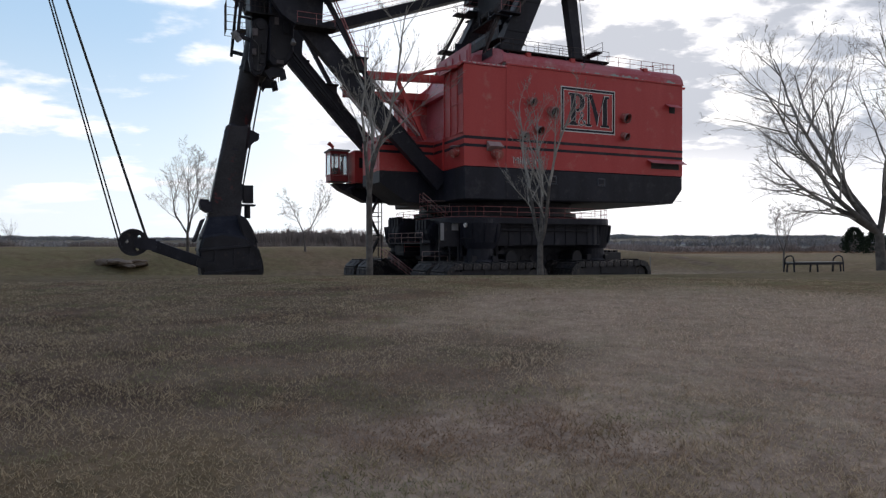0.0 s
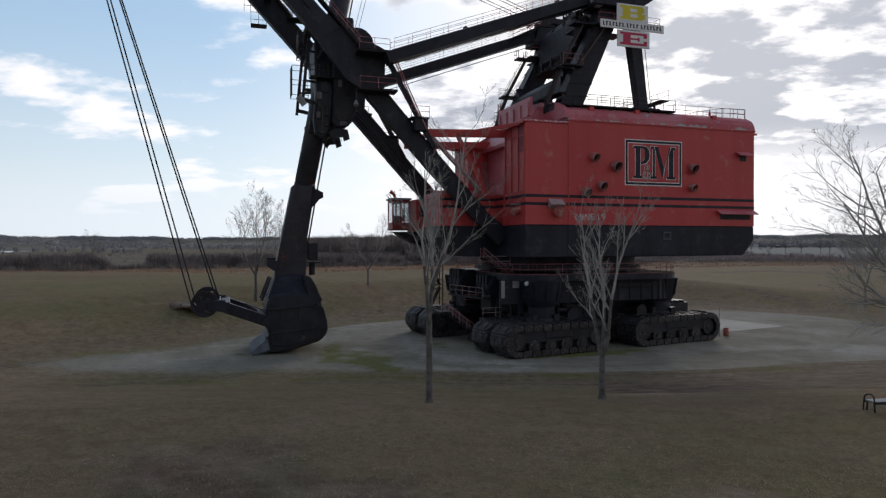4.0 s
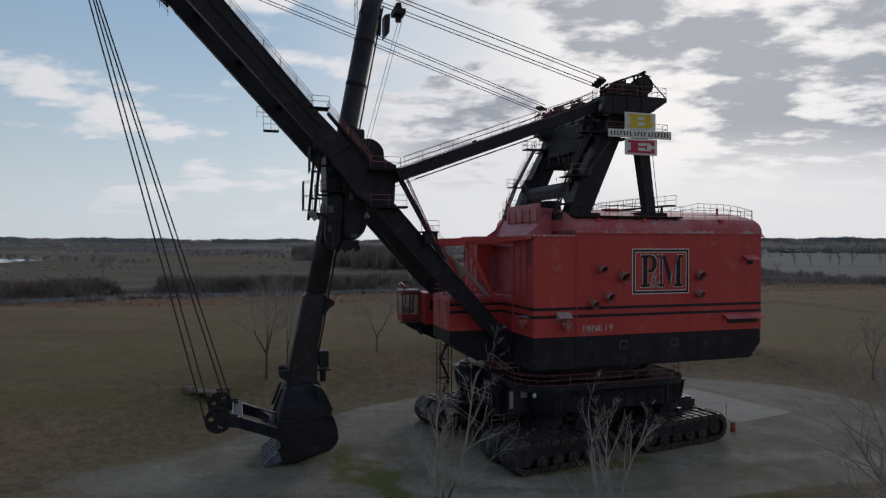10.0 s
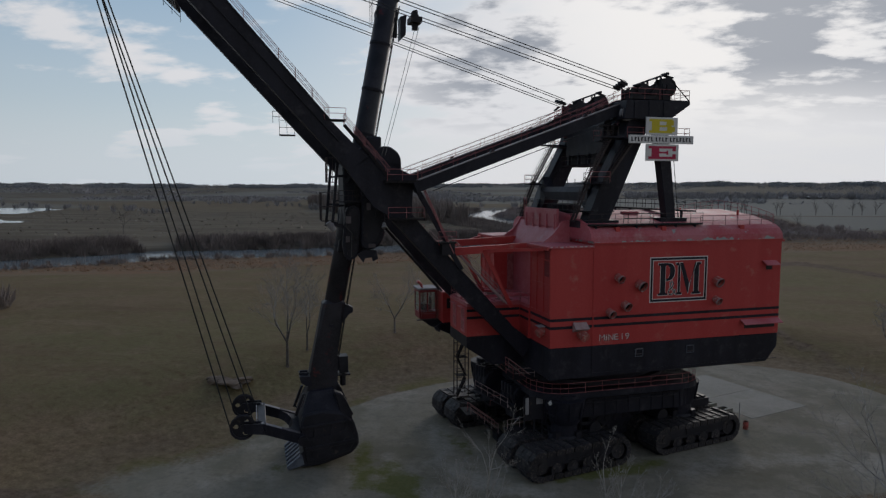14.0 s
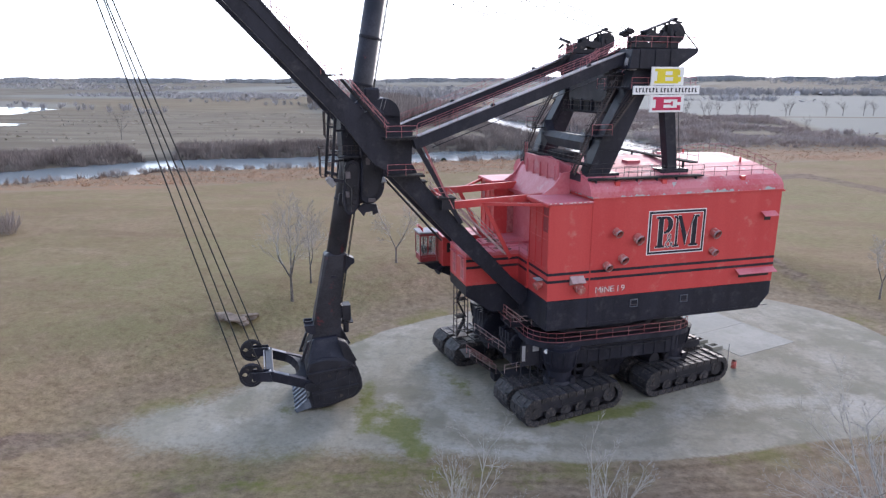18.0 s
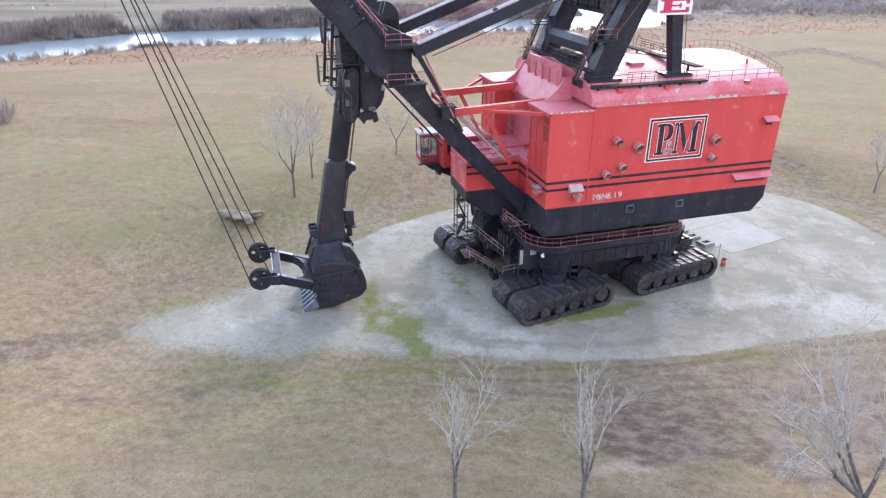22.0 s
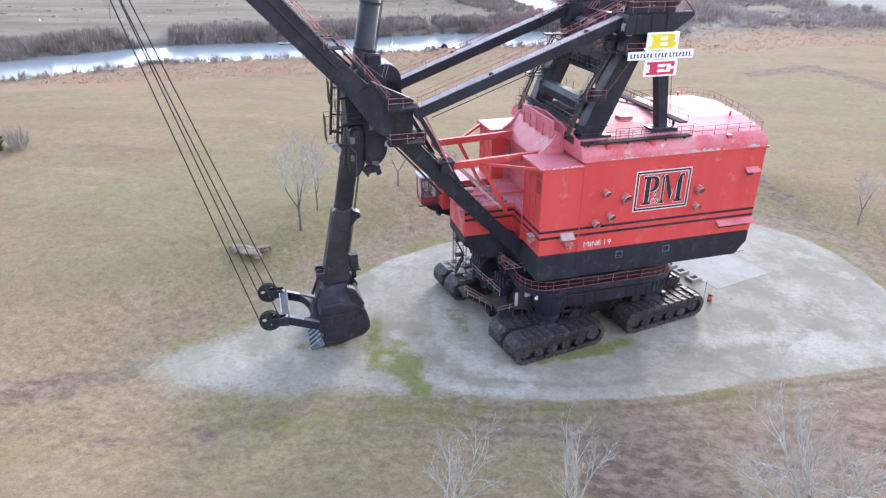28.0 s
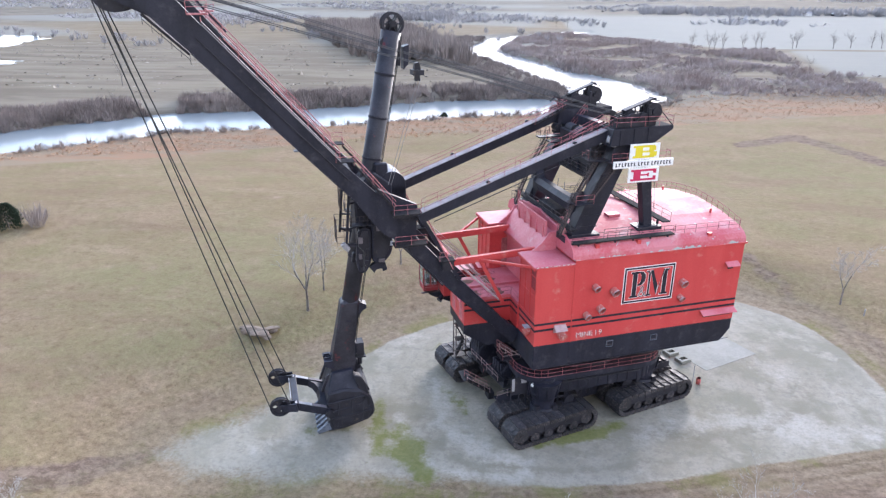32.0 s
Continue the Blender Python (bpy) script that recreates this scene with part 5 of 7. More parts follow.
        for u, z, r in ((-18.0, 25.6, 0.4), (-18.3, 21.6, 0.36)):
            piece("arm_pin", STEEL, lambda bm: tube(bm, (u, s * 2.4, z), (u, s * 3.25, z), r, n=16), parent=arm)
        boxed("housing_platform", STEEL, -19.4, -16.7, *side_of(s, 2.2, 3.4), 26.62, 26.74, parent=house_c)
        railing([(-19.4, s * 3.35, 26.74), (-16.8, s * 3.35, 26.74)], RAIL_DARK, gap=0.42)
        railing([(-19.4, s * 3.35, 26.74), (-19.4, s * 2.2, 26.74)], RAIL_DARK, gap=0.5)
        barred("housing_strut", BLACK, (-18.6, s * 2.6, 28.6), (-17.0, s * 3.4, 31.4), 0.22, 0.3, parent=house_c)
        barred("housing_strut", BLACK, (-14.9, s * 2.6, 28.4), (-16.6, s * 3.4, 30.6), 0.22, 0.3, parent=house_c)
        for z, d in ((29.2, 0.5), (30.1, 0.35)):
            boxed("junction_box", STEEL, -16.4, -15.4, *side_of(s, 2.1, 2.1 + d), z - 0.35, z + 0.35, parent=house_c, bevel=0.04)
        piece("cable_run", ROPE, lambda bm: [tube(bm, (-17.2 - k * 0.12, s * 2.2, 30.2), (-17.4 - k * 0.12, s * 2.2, 27.0), 0.035, n=5) for k in range(4)], parent=house_c)
    for s in (-1, 1):
        for k, (u, z, w, h) in enumerate(((-18.5, 24.9, 0.5, 0.7), (-17.75, 23.4, 0.42, 0.9), (-18.6, 23.0, 0.36, 0.6), (-17.9, 22.2, 0.5, 0.5), (-16.2, 22.3, 0.7, 0.4), (-15.6, 25.6, 0.5, 1.1), (-16.5, 26.2, 0.4, 0.7))):
            boxed("cover_plate", (TREAD, STEEL)[k % 2], u - w / 2, u + w / 2, *side_of(s, 3.0, 3.22 + 0.05 * (k % 3)), z - h / 2, z + h / 2, parent=house_c, bevel=0.03)
        piece("grease_pipe", ROPE_MID, lambda bm: [tube(bm, p, q, 0.035, n=5) for p, q in rows_of([Vector((-18.9, s * 3.2, 26.6)), Vector((-18.75, s * 3.25, 24.2)), Vector((-18.2, s * 3.3, 23.6)), Vector((-18.3, s * 3.25, 21.2))])], parent=house_c)
        piece("skid_bracket", BLACK, lambda bm: prism(bm, [(-17.6, 21.4), (-16.9, 21.9), (-15.7, 21.8), (-15.5, 20.9), (-16.0, 20.7), (-16.1, 21.1), (-16.8, 21.0), (-17.0, 20.6)], *side_of(s, 2.2, 2.7)), parent=house_c)
    piece("slide_shoe", STEEL, lambda bm: prism(bm, [(-19.2, 22.8), (-16.9, 22.6), (-17.2, 21.2), (-19.4, 21.6)], -1.35, 1.35), parent=house_c, bevel=0.1)
    piece("saddle_motor", GALV, lambda bm: (tube(bm, (-20.5, -3.1, 24.7), (-19.9, -3.0, 23.9), 0.3, n=12), tube(bm, (-20.3, -3.07, 24.45), (-20.2, -3.05, 24.3), 0.36, n=12)), "pale blue-grey drive motor")
    drum = piece("crowd_drum", BLACK, lambda bm: (tube(bm, (-14.5, -1.9, 30.6), (-14.5, 1.9, 30.6), 1.6, n=36), box(bm, -16.1, -12.9, -1.9, 1.9, 28.3, 30.6)), "black rounded crowd drum cover, its lit top put in as a pale strip", bevel=0.06)
    # Pale strip that puts the light on the drum's top into its colour.
    piece("lit_drum_top", GALV, lambda bm: prism(bm, [(-15.1 + 0.17 * k, 30.6 + math.sqrt(1.65 ** 2 - (-0.6 + 0.17 * k) ** 2)) for k in range(8)] + [(-13.91, 31.9), (-15.1, 31.9)], -1.8, 1.8), parent=drum)
    piece("motor_box", BLACK, lambda bm: box(bm, -16.4, -14.9, -1.8, -0.9, 31.0, 33.2), bevel=0.15)
    for v in (-2.9, 2.9):
        piece("saddle_post", BLACK, lambda bm: (beam(bm, (-20.1, v, 24.0), (-19.5, v, 30.4), 0.24, 0.28), beam(bm, (-19.9, v, 26.3), (-18.6, v * 0.8, 26.3), 0.16, 0.2), beam(bm, (-19.6, v, 29.2), (-18.6, v * 0.8, 29.2), 0.16, 0.2), beam(bm, (-20.1, v, 24.5), (-18.8, v * 0.9, 24.2), 0.3, 0.34)))
    def cage(bm):
        for z0, z1, u in ((28.6, 31.0, -20.5), (24.8, 27.6, -21.1)):
            for k in range(5):
                v = -3.2 + k * 0.5
                tube(bm, (u, v, z0), (u, v, z1), 0.03, n=4)
            for z in (z0, (z0 + z1) / 2, z1):
                tube(bm, (u, -3.2, z), (u, -1.2, z), 0.03, n=4)
                tube(bm, (u, -3.2, z), (-19.5, -3.2, z), 0.03, n=4)
                tube(bm, (u, -1.2, z), (-19.5, -1.2, z), 0.03, n=4)
            tube(bm, ((u - 19.5) / 2, -3.2, z0), ((u - 19.5) / 2, -3.2, z1), 0.03, n=4)
    piece("ladder_cage", RAIL_DARK, cage)
    for v in (-1.0, 1.0):
        piece("hanging_frame", RAIL_DARK, lambda bm: handrail(bm, [(-17.4, v, 20.9), (-16.0, v, 20.9)], 1.0, 0.4))
    piece("knee_lamp", GALV, lambda bm: tube(bm, (-15.0, -3.3, 24.6), (-15.0, -3.5, 24.1), 0.12, 0.28, 10))


def pierced_disc(bm, c, r, wide, holes=3, hole=0.24, turn=0.9):
    """A disc across v with round holes, made of polar cells."""
    c = Vector(c)
    spots = [(0.58 * r * math.cos(turn + 2 * math.pi * k / holes), 0.58 * r * math.sin(turn + 2 * math.pi * k / holes)) for k in range(holes)]
    n, m = 60, 12
    for y in (-wide / 2, wide / 2):
        grid = [[bm.verts.new(c + Vector((math.cos(2 * math.pi * i / n) * r * j / m, y, math.sin(2 * math.pi * i / n) * r * j / m))) for i in range(n)] for j in range(1, m + 1)]
        for j in range(m - 1):
            for i in range(n):
                a, d = 2 * math.pi * (i + 0.5) / n, r * (j + 1.5) / m
                if all(math.hypot(d * math.cos(a) - x, d * math.sin(a) - z) > hole for x, z in spots):
                    bm.faces.new((grid[j][i], grid[j][(i + 1) % n], grid[j + 1][(i + 1) % n], grid[j + 1][i]))


def dipper():
    shell = [(-23.1, 0.5), (-22.6, 0.2), (-21.4, 0.28), (-18.5, 1.1), (-17.75, 1.9), (-17.75, 2.9), (-18.2, 4.5), (-19.3, 5.5), (-21.5, 5.9), (-23.2, 5.6), (-23.55, 4.5), (-23.4, 2.6)]
    d = piece("dipper", STEEL, lambda bm: prism(bm, shell, -3.2, 3.2), "dark steel dipper bucket resting on its teeth", bevel=0.22)
    for s in (-1, 1):
        piece("side_plate", STEEL, lambda bm: prism(bm, [(-23.0, 0.9), (-21.3, 0.75), (-18.7, 1.5), (-18.2, 2.4), (-18.7, 4.2), (-20.0, 3.4), (-23.2, 3.2)], *side_of(s, 3.2, 3.36)), parent=d, bevel=0.06)
        piece("wear_band", STEEL, lambda bm: beam(bm, (-23.1, s * 3.4, 2.1), (-18.2, s * 3.4, 2.6), 0.18, 0.34), parent=d, bevel=0.04)
        piece("wear_band", STEEL, lambda bm: beam(bm, (-23.6, s * 3.38, 4.3), (-18.9, s * 3.3, 4.7), 0.18, 0.26), parent=d, bevel=0.04)
        for u in (-22.3, -20.6, -19.2):
            piece("side_rib", STEEL, lambda bm: beam(bm, (u, s * 3.3, 0.9 + (u + 22.3) * 0.2), (u + 0.25, s * 3.3, 4.4), 0.22, 0.22), parent=d)
        piece("back_cap", STEEL, lambda bm: prism(bm, [(-20.2, 7.7), (-19.3, 7.3), (-18.7, 6.2), (-18.3, 4.6), (-18.9, 4.3), (-19.6, 5.4)], *side_of(s, 1.9, 3.0)), parent=d, bevel=0.14)
        piece("cap_band", STEEL, lambda bm: beam(bm, (-19.5, s * 2.45, 7.1), (-18.4, s * 2.45, 4.9), 0.5, 0.16, (0, 1, 0)), parent=d)
        piece("shoulder", BLACK, lambda bm: hull(bm, [(-22.6, s * 1.5, 7.4), (-20.0, s * 1.5, 7.6), (-19.4, s * 3.1, 5.4), (-23.4, s * 3.1, 5.4), (-22.6, s * 0.8, 7.4), (-20.0, s * 0.8, 7.6), (-19.4, s * 0.8, 5.2), (-23.4, s * 0.8, 5.2)], [(0, 1, 2, 3), (7, 6, 5, 4), (0, 4, 5, 1), (1, 5, 6, 2), (2, 6, 7, 3), (3, 7, 4, 0)]), parent=d, bevel=0.08)
        piece("latch_plate", STEEL, lambda bm: prism(bm, [(-23.2, 7.2), (-22.9, 7.3), (-23.75, 5.0), (-24.0, 5.1)], *side_of(s, 1.25, 1.6)), parent=d)
        piece("step_box", BLACK, lambda bm: (prism(bm, [(-23.4, 8.9), (-22.3, 8.9), (-22.2, 7.9), (-22.7, 7.9), (-23.3, 8.3)], *side_of(s, 0.3, 1.2)), box(bm, -23.3, -22.5, *side_of(s, 0.4, 0.55), 8.9, 9.15)), parent=d)
    piece("stick_flare", STICK, lambda bm: prism(bm, [(-20.85, 16.6), (-18.55, 16.6), (-19.55, 10.4), (-19.9, 8.4), (-19.4, 5.4), (-23.4, 5.3), (-22.65, 7.4), (-22.15, 10.2)], -1.06, 1.06), "flared foot of the dipper stick", parent=d, bevel=0.35)
    boxed("door_hinge", STEEL, -19.2, -18.6, -2.9, 2.9, 5.2, 5.6, parent=d)
    for k in range(7):
        v = -2.85 + k * 0.95
        piece("tooth", TOOTH, lambda bm: hull(bm, [(-23.45, v - 0.27, 1.55), (-23.45, v + 0.27, 1.55), (-23.2, v + 0.27, 0.5), (-23.2, v - 0.27, 0.5), (-24.95, v - 0.2, 0.35), (-24.95, v + 0.2, 0.35), (-24.75, v + 0.2, 0.02), (-24.75, v - 0.2, 0.02)],
              [(3, 2, 1, 0), (4, 5, 6, 7), (0, 1, 5, 4), (1, 2, 6, 5), (2, 3, 7, 6), (3, 0, 4, 7)]), "worn blue-grey digging tooth", parent=d)
    piece("lip", STEEL, lambda bm: prism(bm, [(-23.6, 1.6), (-22.9, 2.2), (-22.6, 0.3), (-23.6, 0.3)], -3.1, 3.1), parent=d)
    b = piece("bail", BLACK, lambda bm: (beam(bm, (-27.2, -3.4, 4.75), (-27.2, 3.4, 4.75), 0.8, 0.75), [beam(bm, (-27.4, s * 3.0, 4.7), (-23.2, s * 3.0, 3.1), 0.6, 1.0) for s in (-1, 1)]), "black forked bail", bevel=0.06)
    arc = [(-23.2, -2.7), (-23.2, 2.7), (-25.6, 2.72), (-24.9, 2.2), (-24.45, 1.2), (-24.35, 0.0), (-24.45, -1.2), (-24.9, -2.2), (-25.6, -2.72)]
    piece("bail_yoke", BLACK, lambda bm: (slab_of(bm, arc, -0.42, 0.42), bm.transform(Matrix.Translation((-23.2, 0, 3.1)) @ Matrix.Rotation(math.atan2(1.6, 4.2), 4, "Y") @ Matrix.Translation((23.2, 0, 0)))), "rounded yoke of the bail", parent=b)
    for s in (-1, 1):
        barred("arm_cap", GALV, (-27.3, s * 3.0, 5.2), (-25.3, s * 3.0, 4.44), 0.5, 0.04, parent=b)
        barred("arm_cap", TREAD, (-25.2, s * 3.0, 4.4), (-23.6, s * 3.0, 3.8), 0.5, 0.04, parent=b)
    barred("bail_face", GALV, (-27.7, -2.3, 4.95), (-27.7, 2.3, 4.95), 0.1, 0.7, parent=b)
    for s in (-1, 1):
        piece("bail_pin", STEEL, lambda bm: tube(bm, (-23.3, s * 2.4, 3.1), (-23.3, s * 3.7, 3.1), 0.5, n=18), parent=b)
        c = (-29.0, s * 3.3, 5.0)
        piece("bail_sheave", STEEL, lambda bm: sheave(bm, c, 1.2, 0.5, hub=0.82), "round bail sheave with lightening holes", parent=b)
        piece("sheave_web", STEEL, lambda bm: pierced_disc(bm, c, 1.08, 0.16), parent=b)
        piece("sheave_hub", STEEL, lambda bm: tube(bm, (c[0], c[1] - 0.35, c[2]), (c[0], c[1] + 0.35, c[2]), 0.3, n=16), parent=b)
        piece("sheave_fork", BLACK, lambda bm: [prism(bm, [(-28.9, 5.4), (-27.2, 5.3), (-27.0, 4.2), (-28.9, 4.5)], c[1] + e - 0.07, c[1] + e + 0.07) for e in (-0.42, 0.42)], parent=b)
        for du, top in ((-1.15, -2.0), (1.15, -1.8)):
            piece("hoist_rope", ROPE, lambda bm: tube(bm, (c[0] + du, c[1], c[2]), (-39.95 + top, s * 1.5 + du * 0.25, 51.0), 0.07, n=6), "taut black hoist rope")


# -- gantry --
def gantry():
    for s in (-1, 1):
        y0, y1 = side_of(s, 5.9, 7.6)
        leg = piece("gantry_front_leg", BLACK, lambda bm: prism(bm, [(5.0, 24.3), (7.5, 24.3), (12.5, 35.6), (9.9, 35.6), (9.2, 33.2), (6.4, 27.9)], y0, y1), "black inclined gantry leg", bevel=0.05)
        piece("leg_foot", BLACK, lambda bm: box(bm, 4.2, 8.6, y0 - 0.3, y1 + 0.3, 24.0, 24.75), parent=leg)
        # steep stairs up the front of the leg, with a landing on the way
        stairs((3.9, s * 6.8, 24.6), (5.5, s * 6.8, 28.5), 0.7, RAIL_DARK)
        boxed("stair_landing", BLACK, 4.7, 6.6, *side_of(s, 6.2, 7.4), 28.4, 28.52)
        railing([(4.75, s * 7.35, 28.52), (6.4, s * 7.35, 28.52)], RAIL_DARK, gap=0.8)
        stairs((5.4, s * 6.8, 28.5), (8.0, s * 6.8, 33.2), 0.7, RAIL_DARK)
        boxed("stair_landing", BLACK, 6.7, 9.2, *side_of(s, 6.2, 7.5), 33.15, 33.3)
        railing([(6.75, s * 7.45, 33.3), (8.6, s * 7.45, 33.3)], RAIL_DARK, gap=0.6)
        railing([(6.75, s * 7.45, 33.3), (6.75, s * 6.25, 33.3)], RAIL_DARK, gap=0.6)
        for k in range(3):
            piece("cable_conduit", STEEL, lambda bm: tube(bm, (5.6 + k * 0.16, s * 5.86, 25.0), (9.4 + k * 0.16, s * 5.86, 33.0), 0.05, n=6), parent=leg)
        stairs((6.9, s * 7.9, 28.7), (10.4, s * 7.9, 33.4), 0.6, RAIL_DARK)
        boxed("leg_landing", BLACK, 5.0, 7.4, *side_of(s, 7.6, 8.4), 28.5, 28.62)
        railing([(5.0, s * 8.4, 28.62), (7.2, s * 8.4, 28.62)])
        rear = piece("gantry_rear_leg", BLACK, lambda bm: prism(bm, [(14.7, 24.6), (15.8, 24.6), (14.4, 35.6), (12.9, 35.6)], *side_of(s, 6.2, 7.3)), "black upright gantry leg", bevel=0.04)
        piece("leg_foot", BLACK, lambda bm: box(bm, 13.6, 16.8, y0 - 0.2, y1 + 0.2, 24.4, 24.9), parent=rear)
        barred("leg_cable", ROPE, (16.0, s * 7.4, 24.8), (14.8, s * 7.4, 34.5), 0.05, 0.05)
        head = piece("gantry_head", BLACK, lambda bm: prism(bm, [(8.6, 35.0), (13.9, 35.0), (16.3, 36.6), (16.3, 37.0), (8.9, 36.9)], *side_of(s, 5.2, 8.4)), "black gantry head with a railed deck", bevel=0.05)
        boxed("head_deck", GRATE, 9.0, 16.25, *side_of(s, 5.25, 8.36), 37.0, 37.03, parent=head)
        railing([(9.2, s * 8.35, 37.05), (16.2, s * 8.35, 37.0)], parent=head)
        railing([(16.2, s * 8.35, 37.0), (16.2, s * 5.3, 37.0)], parent=head)
        block = boxed("sheave_block", STEEL, 9.8, 14.3, *side_of(s, 5.9, 7.9), 36.95, 37.5, label="dark open sheave block on the gantry head")
        for e in (5.95, 6.55, 7.15, 7.75):
            piece("cheek_plate", STEEL, lambda bm: prism(bm, [(9.9, 37.5), (10.8, 37.5), (11.3, 37.85), (12.6, 37.6), (13.6, 37.5), (14.0, 37.9), (13.4, 38.3), (12.2, 38.45), (11.2, 38.4), (9.7, 38.0)], *side_of(s, e, e + 0.1)), parent=block)
        for u, h in ((9.7, 1.25), (13.3, 1.9)):
            for e in (5.85, 7.75):
                boxed("block_post", STEEL, u, u + 0.28, *side_of(s, e, e + 0.25), 37.0, 37.0 + h, parent=block)
        for k in range(3):
            v = s * (6.3 + k * 0.55)
            piece("gantry_sheave", STEEL, lambda bm: (sheave(bm, (14.2, v, 38.45), 1.0, 0.22), spokes(bm, (14.2, v, 38.45), 0.95, 6)), parent=block)
            piece("guide_sheave", STEEL, lambda bm: (sheave(bm, (11.4, v, 38.2), 0.55, 0.22), spokes(bm, (11.4, v, 38.2), 0.5, 5)), parent=block)
        piece("block_roof", BLACK, lambda bm: (beam(bm, (10.7, s * 6.9, 38.6), (14.2, s * 6.9, 39.85), 0.9, 0.16), beam(bm, (14.2, s * 6.3, 39.85), (14.2, s * 7.5, 39.85), 0.22, 0.26), beam(bm, (14.2, s * 6.9, 39.7), (15.1, s * 6.9, 39.5), 0.5, 0.12)), parent=block)
        for u, z in ((11.9, 38.95), (13.45, 39.5)):
            for e in (6.5, 7.2):
                boxed("roof_post", STEEL, u - 0.09, u + 0.09, *side_of(s, e, e + 0.15), 37.5, z, parent=block)
        for k in range(4):
            barred("block_outrigger", STEEL, (8.7 + k * 1.6, s * 8.0, 37.6 + 0.25 * (k % 2)), (9.4 + k * 1.6, s * 8.0, 38.1 + 0.2 * (k % 3)), 0.16, 0.22, parent=block)
        piece("rope_anchor", STEEL, lambda bm: [beam(bm, (9.4, s * (6.2 + k * 0.45), 38.2 + k * 0.1), (8.6, s * (6.2 + k * 0.45), 38.45 + k * 0.1), 0.2, 0.3) for k in range(4)], parent=block)
        # mid platform under the head
        boxed("gantry_platform", BLACK, 8.9, 16.4, *side_of(s, 7.6, 8.5), 33.0, 33.12)
        railing([(9.0, s * 8.45, 33.12), (16.3, s * 8.45, 33.12)])
        railing([(16.3, s * 8.45, 33.12), (16.3, s * 7.6, 33.12)])
        piece("gantry_drum", GALV, lambda bm: (sheave(bm, (9.3, s * 7.8, 35.6), 0.75, 0.5), spokes(bm, (9.3, s * 7.8, 35.6), 0.7, 6)))
        for k in range(4):
            v = s * (6.2 + k * 0.5)
            lift = ((0.0, 0.12, 0.55, 0.67) if s < 0 else (0.67, 0.55, 0.12, 0.0))[k]
            piece("suspension_rope", ROPE_MID, lambda bm: tube(bm, (9.2, v, 38.1 + lift), (-36.8, s * (4.6 + k * 0.45), 50.9 + (0.6 if s > 0 else 0.0) + lift * 1.6), 0.042, n=6), "taut suspension rope")
        stairs((5.4, s * 5.3, 35.1), (9.6, s * 5.3, 37.1), 0.8, RAIL)
        stairs((9.4, s * 4.6, 33.1), (12.2, s * 4.6, 36.6), 0.7, RAIL)
        boxed("gantry_platform", BLACK, 7.4, 13.4, *side_of(s, 4.2, 5.9), 32.9, 33.02)
        railing([(7.5, s * 4.25, 33.02), (9.3, s * 4.25, 33.02)])
        railing([(7.5, s * 4.25, 33.02), (7.5, s * 5.8, 33.02)])
        railing([(9.2, s * 5.25, 37.05), (9.2, s * 8.35, 37.05)], parent=head)
        for k in range(3):
            barred("head_stiffener", BLACK, (9.8 + k * 1.7, s * 8.43, 35.1), (9.8 + k * 1.7, s * 8.43, 36.85), 0.1, 0.12, (1, 0, 0), parent=head)
        barred("deck_brace", STEEL, (16.2, s * 8.3, 37.0), (14.2, s * 7.9, 39.2), 0.09, 0.09, parent=head)
        for z, u in ((34.3, 9.2), (34.8, 8.4)):
            piece("head_motor", STEEL, lambda bm: (tube(bm, (u, s * 5.6, z), (u, s * 4.4, z), 0.45, n=14), box(bm, u - 0.4, u + 0.4, *side_of(s, 4.6, 5.4), z - 0.7, z - 0.4)))
        piece("leg_haunch", BLACK, lambda bm: cross(bm, [(s * 5.95, 27.9), (s * 4.9, 28.0), (s * 5.95, 29.4)], 6.3, 7.3))
        piece("leg_haunch", BLACK, lambda bm: cross(bm, [(s * 5.95, 28.0), (s * 4.2, 26.95), (s * 5.95, 25.0)], 6.0, 7.2))
        for z in (25.6, 26.9, 30.2, 31.6):
            f = (z - 24.3) / 11.3
            boxed("leg_stiffener", BLACK, 5.2 + f * 4.6, 7.7 + f * 4.3, *side_of(s, 7.6, 7.66), z, z + 0.12, parent=leg)
        # roof walkway round the gantry feet
        boxed("roof_walkway", GRATE, 4.4, 17.6, *side_of(s, 8.5, 9.4), 24.25, 24.4)
        railing([(4.4, s * 9.35, 24.4), (17.6, s * 9.35, 24.4)], RAIL_DARK, gap=1.4)
        railing([(8.8, s * 8.5, 24.4), (13.4, s * 8.5, 24.4)], RAIL_DARK, gap=1.4)
        for k in range(6):
            boxed("walkway_stand", BLACK, 5.2 + k * 2.3, 5.35 + k * 2.3, *side_of(s, 8.6, 9.3), 23.9, 24.25)
    boxed("roof_walkway", GRATE, 16.4, 17.4, -8.5, 8.5, 25.55, 25.7)
    railing([(17.4, -8.5, 25.7), (17.4, 8.5, 25.7)], RAIL_DARK)
    railing([(16.4, -5.6, 25.7), (16.4, 5.6, 25.7)], RAIL_DARK)
    for k in range(5):
        boxed("walkway_stand", BLACK, 16.8, 17.0, -6.8 + k * 3.4, -6.6 + k * 3.4, 24.6, 25.55)
    boxed("roof_walkway", GRATE, 4.5, 5.4, -8.5, 8.5, 25.6, 25.72)
    railing([(4.5, -8.5, 25.72), (4.5, 8.5, 25.72)], RAIL_DARK, gap=1.3)
    boxed("roof_machinery", GRATE, 5.2, 7.0, -2.4, 2.2, 25.0, 26.3, bevel=0.1)
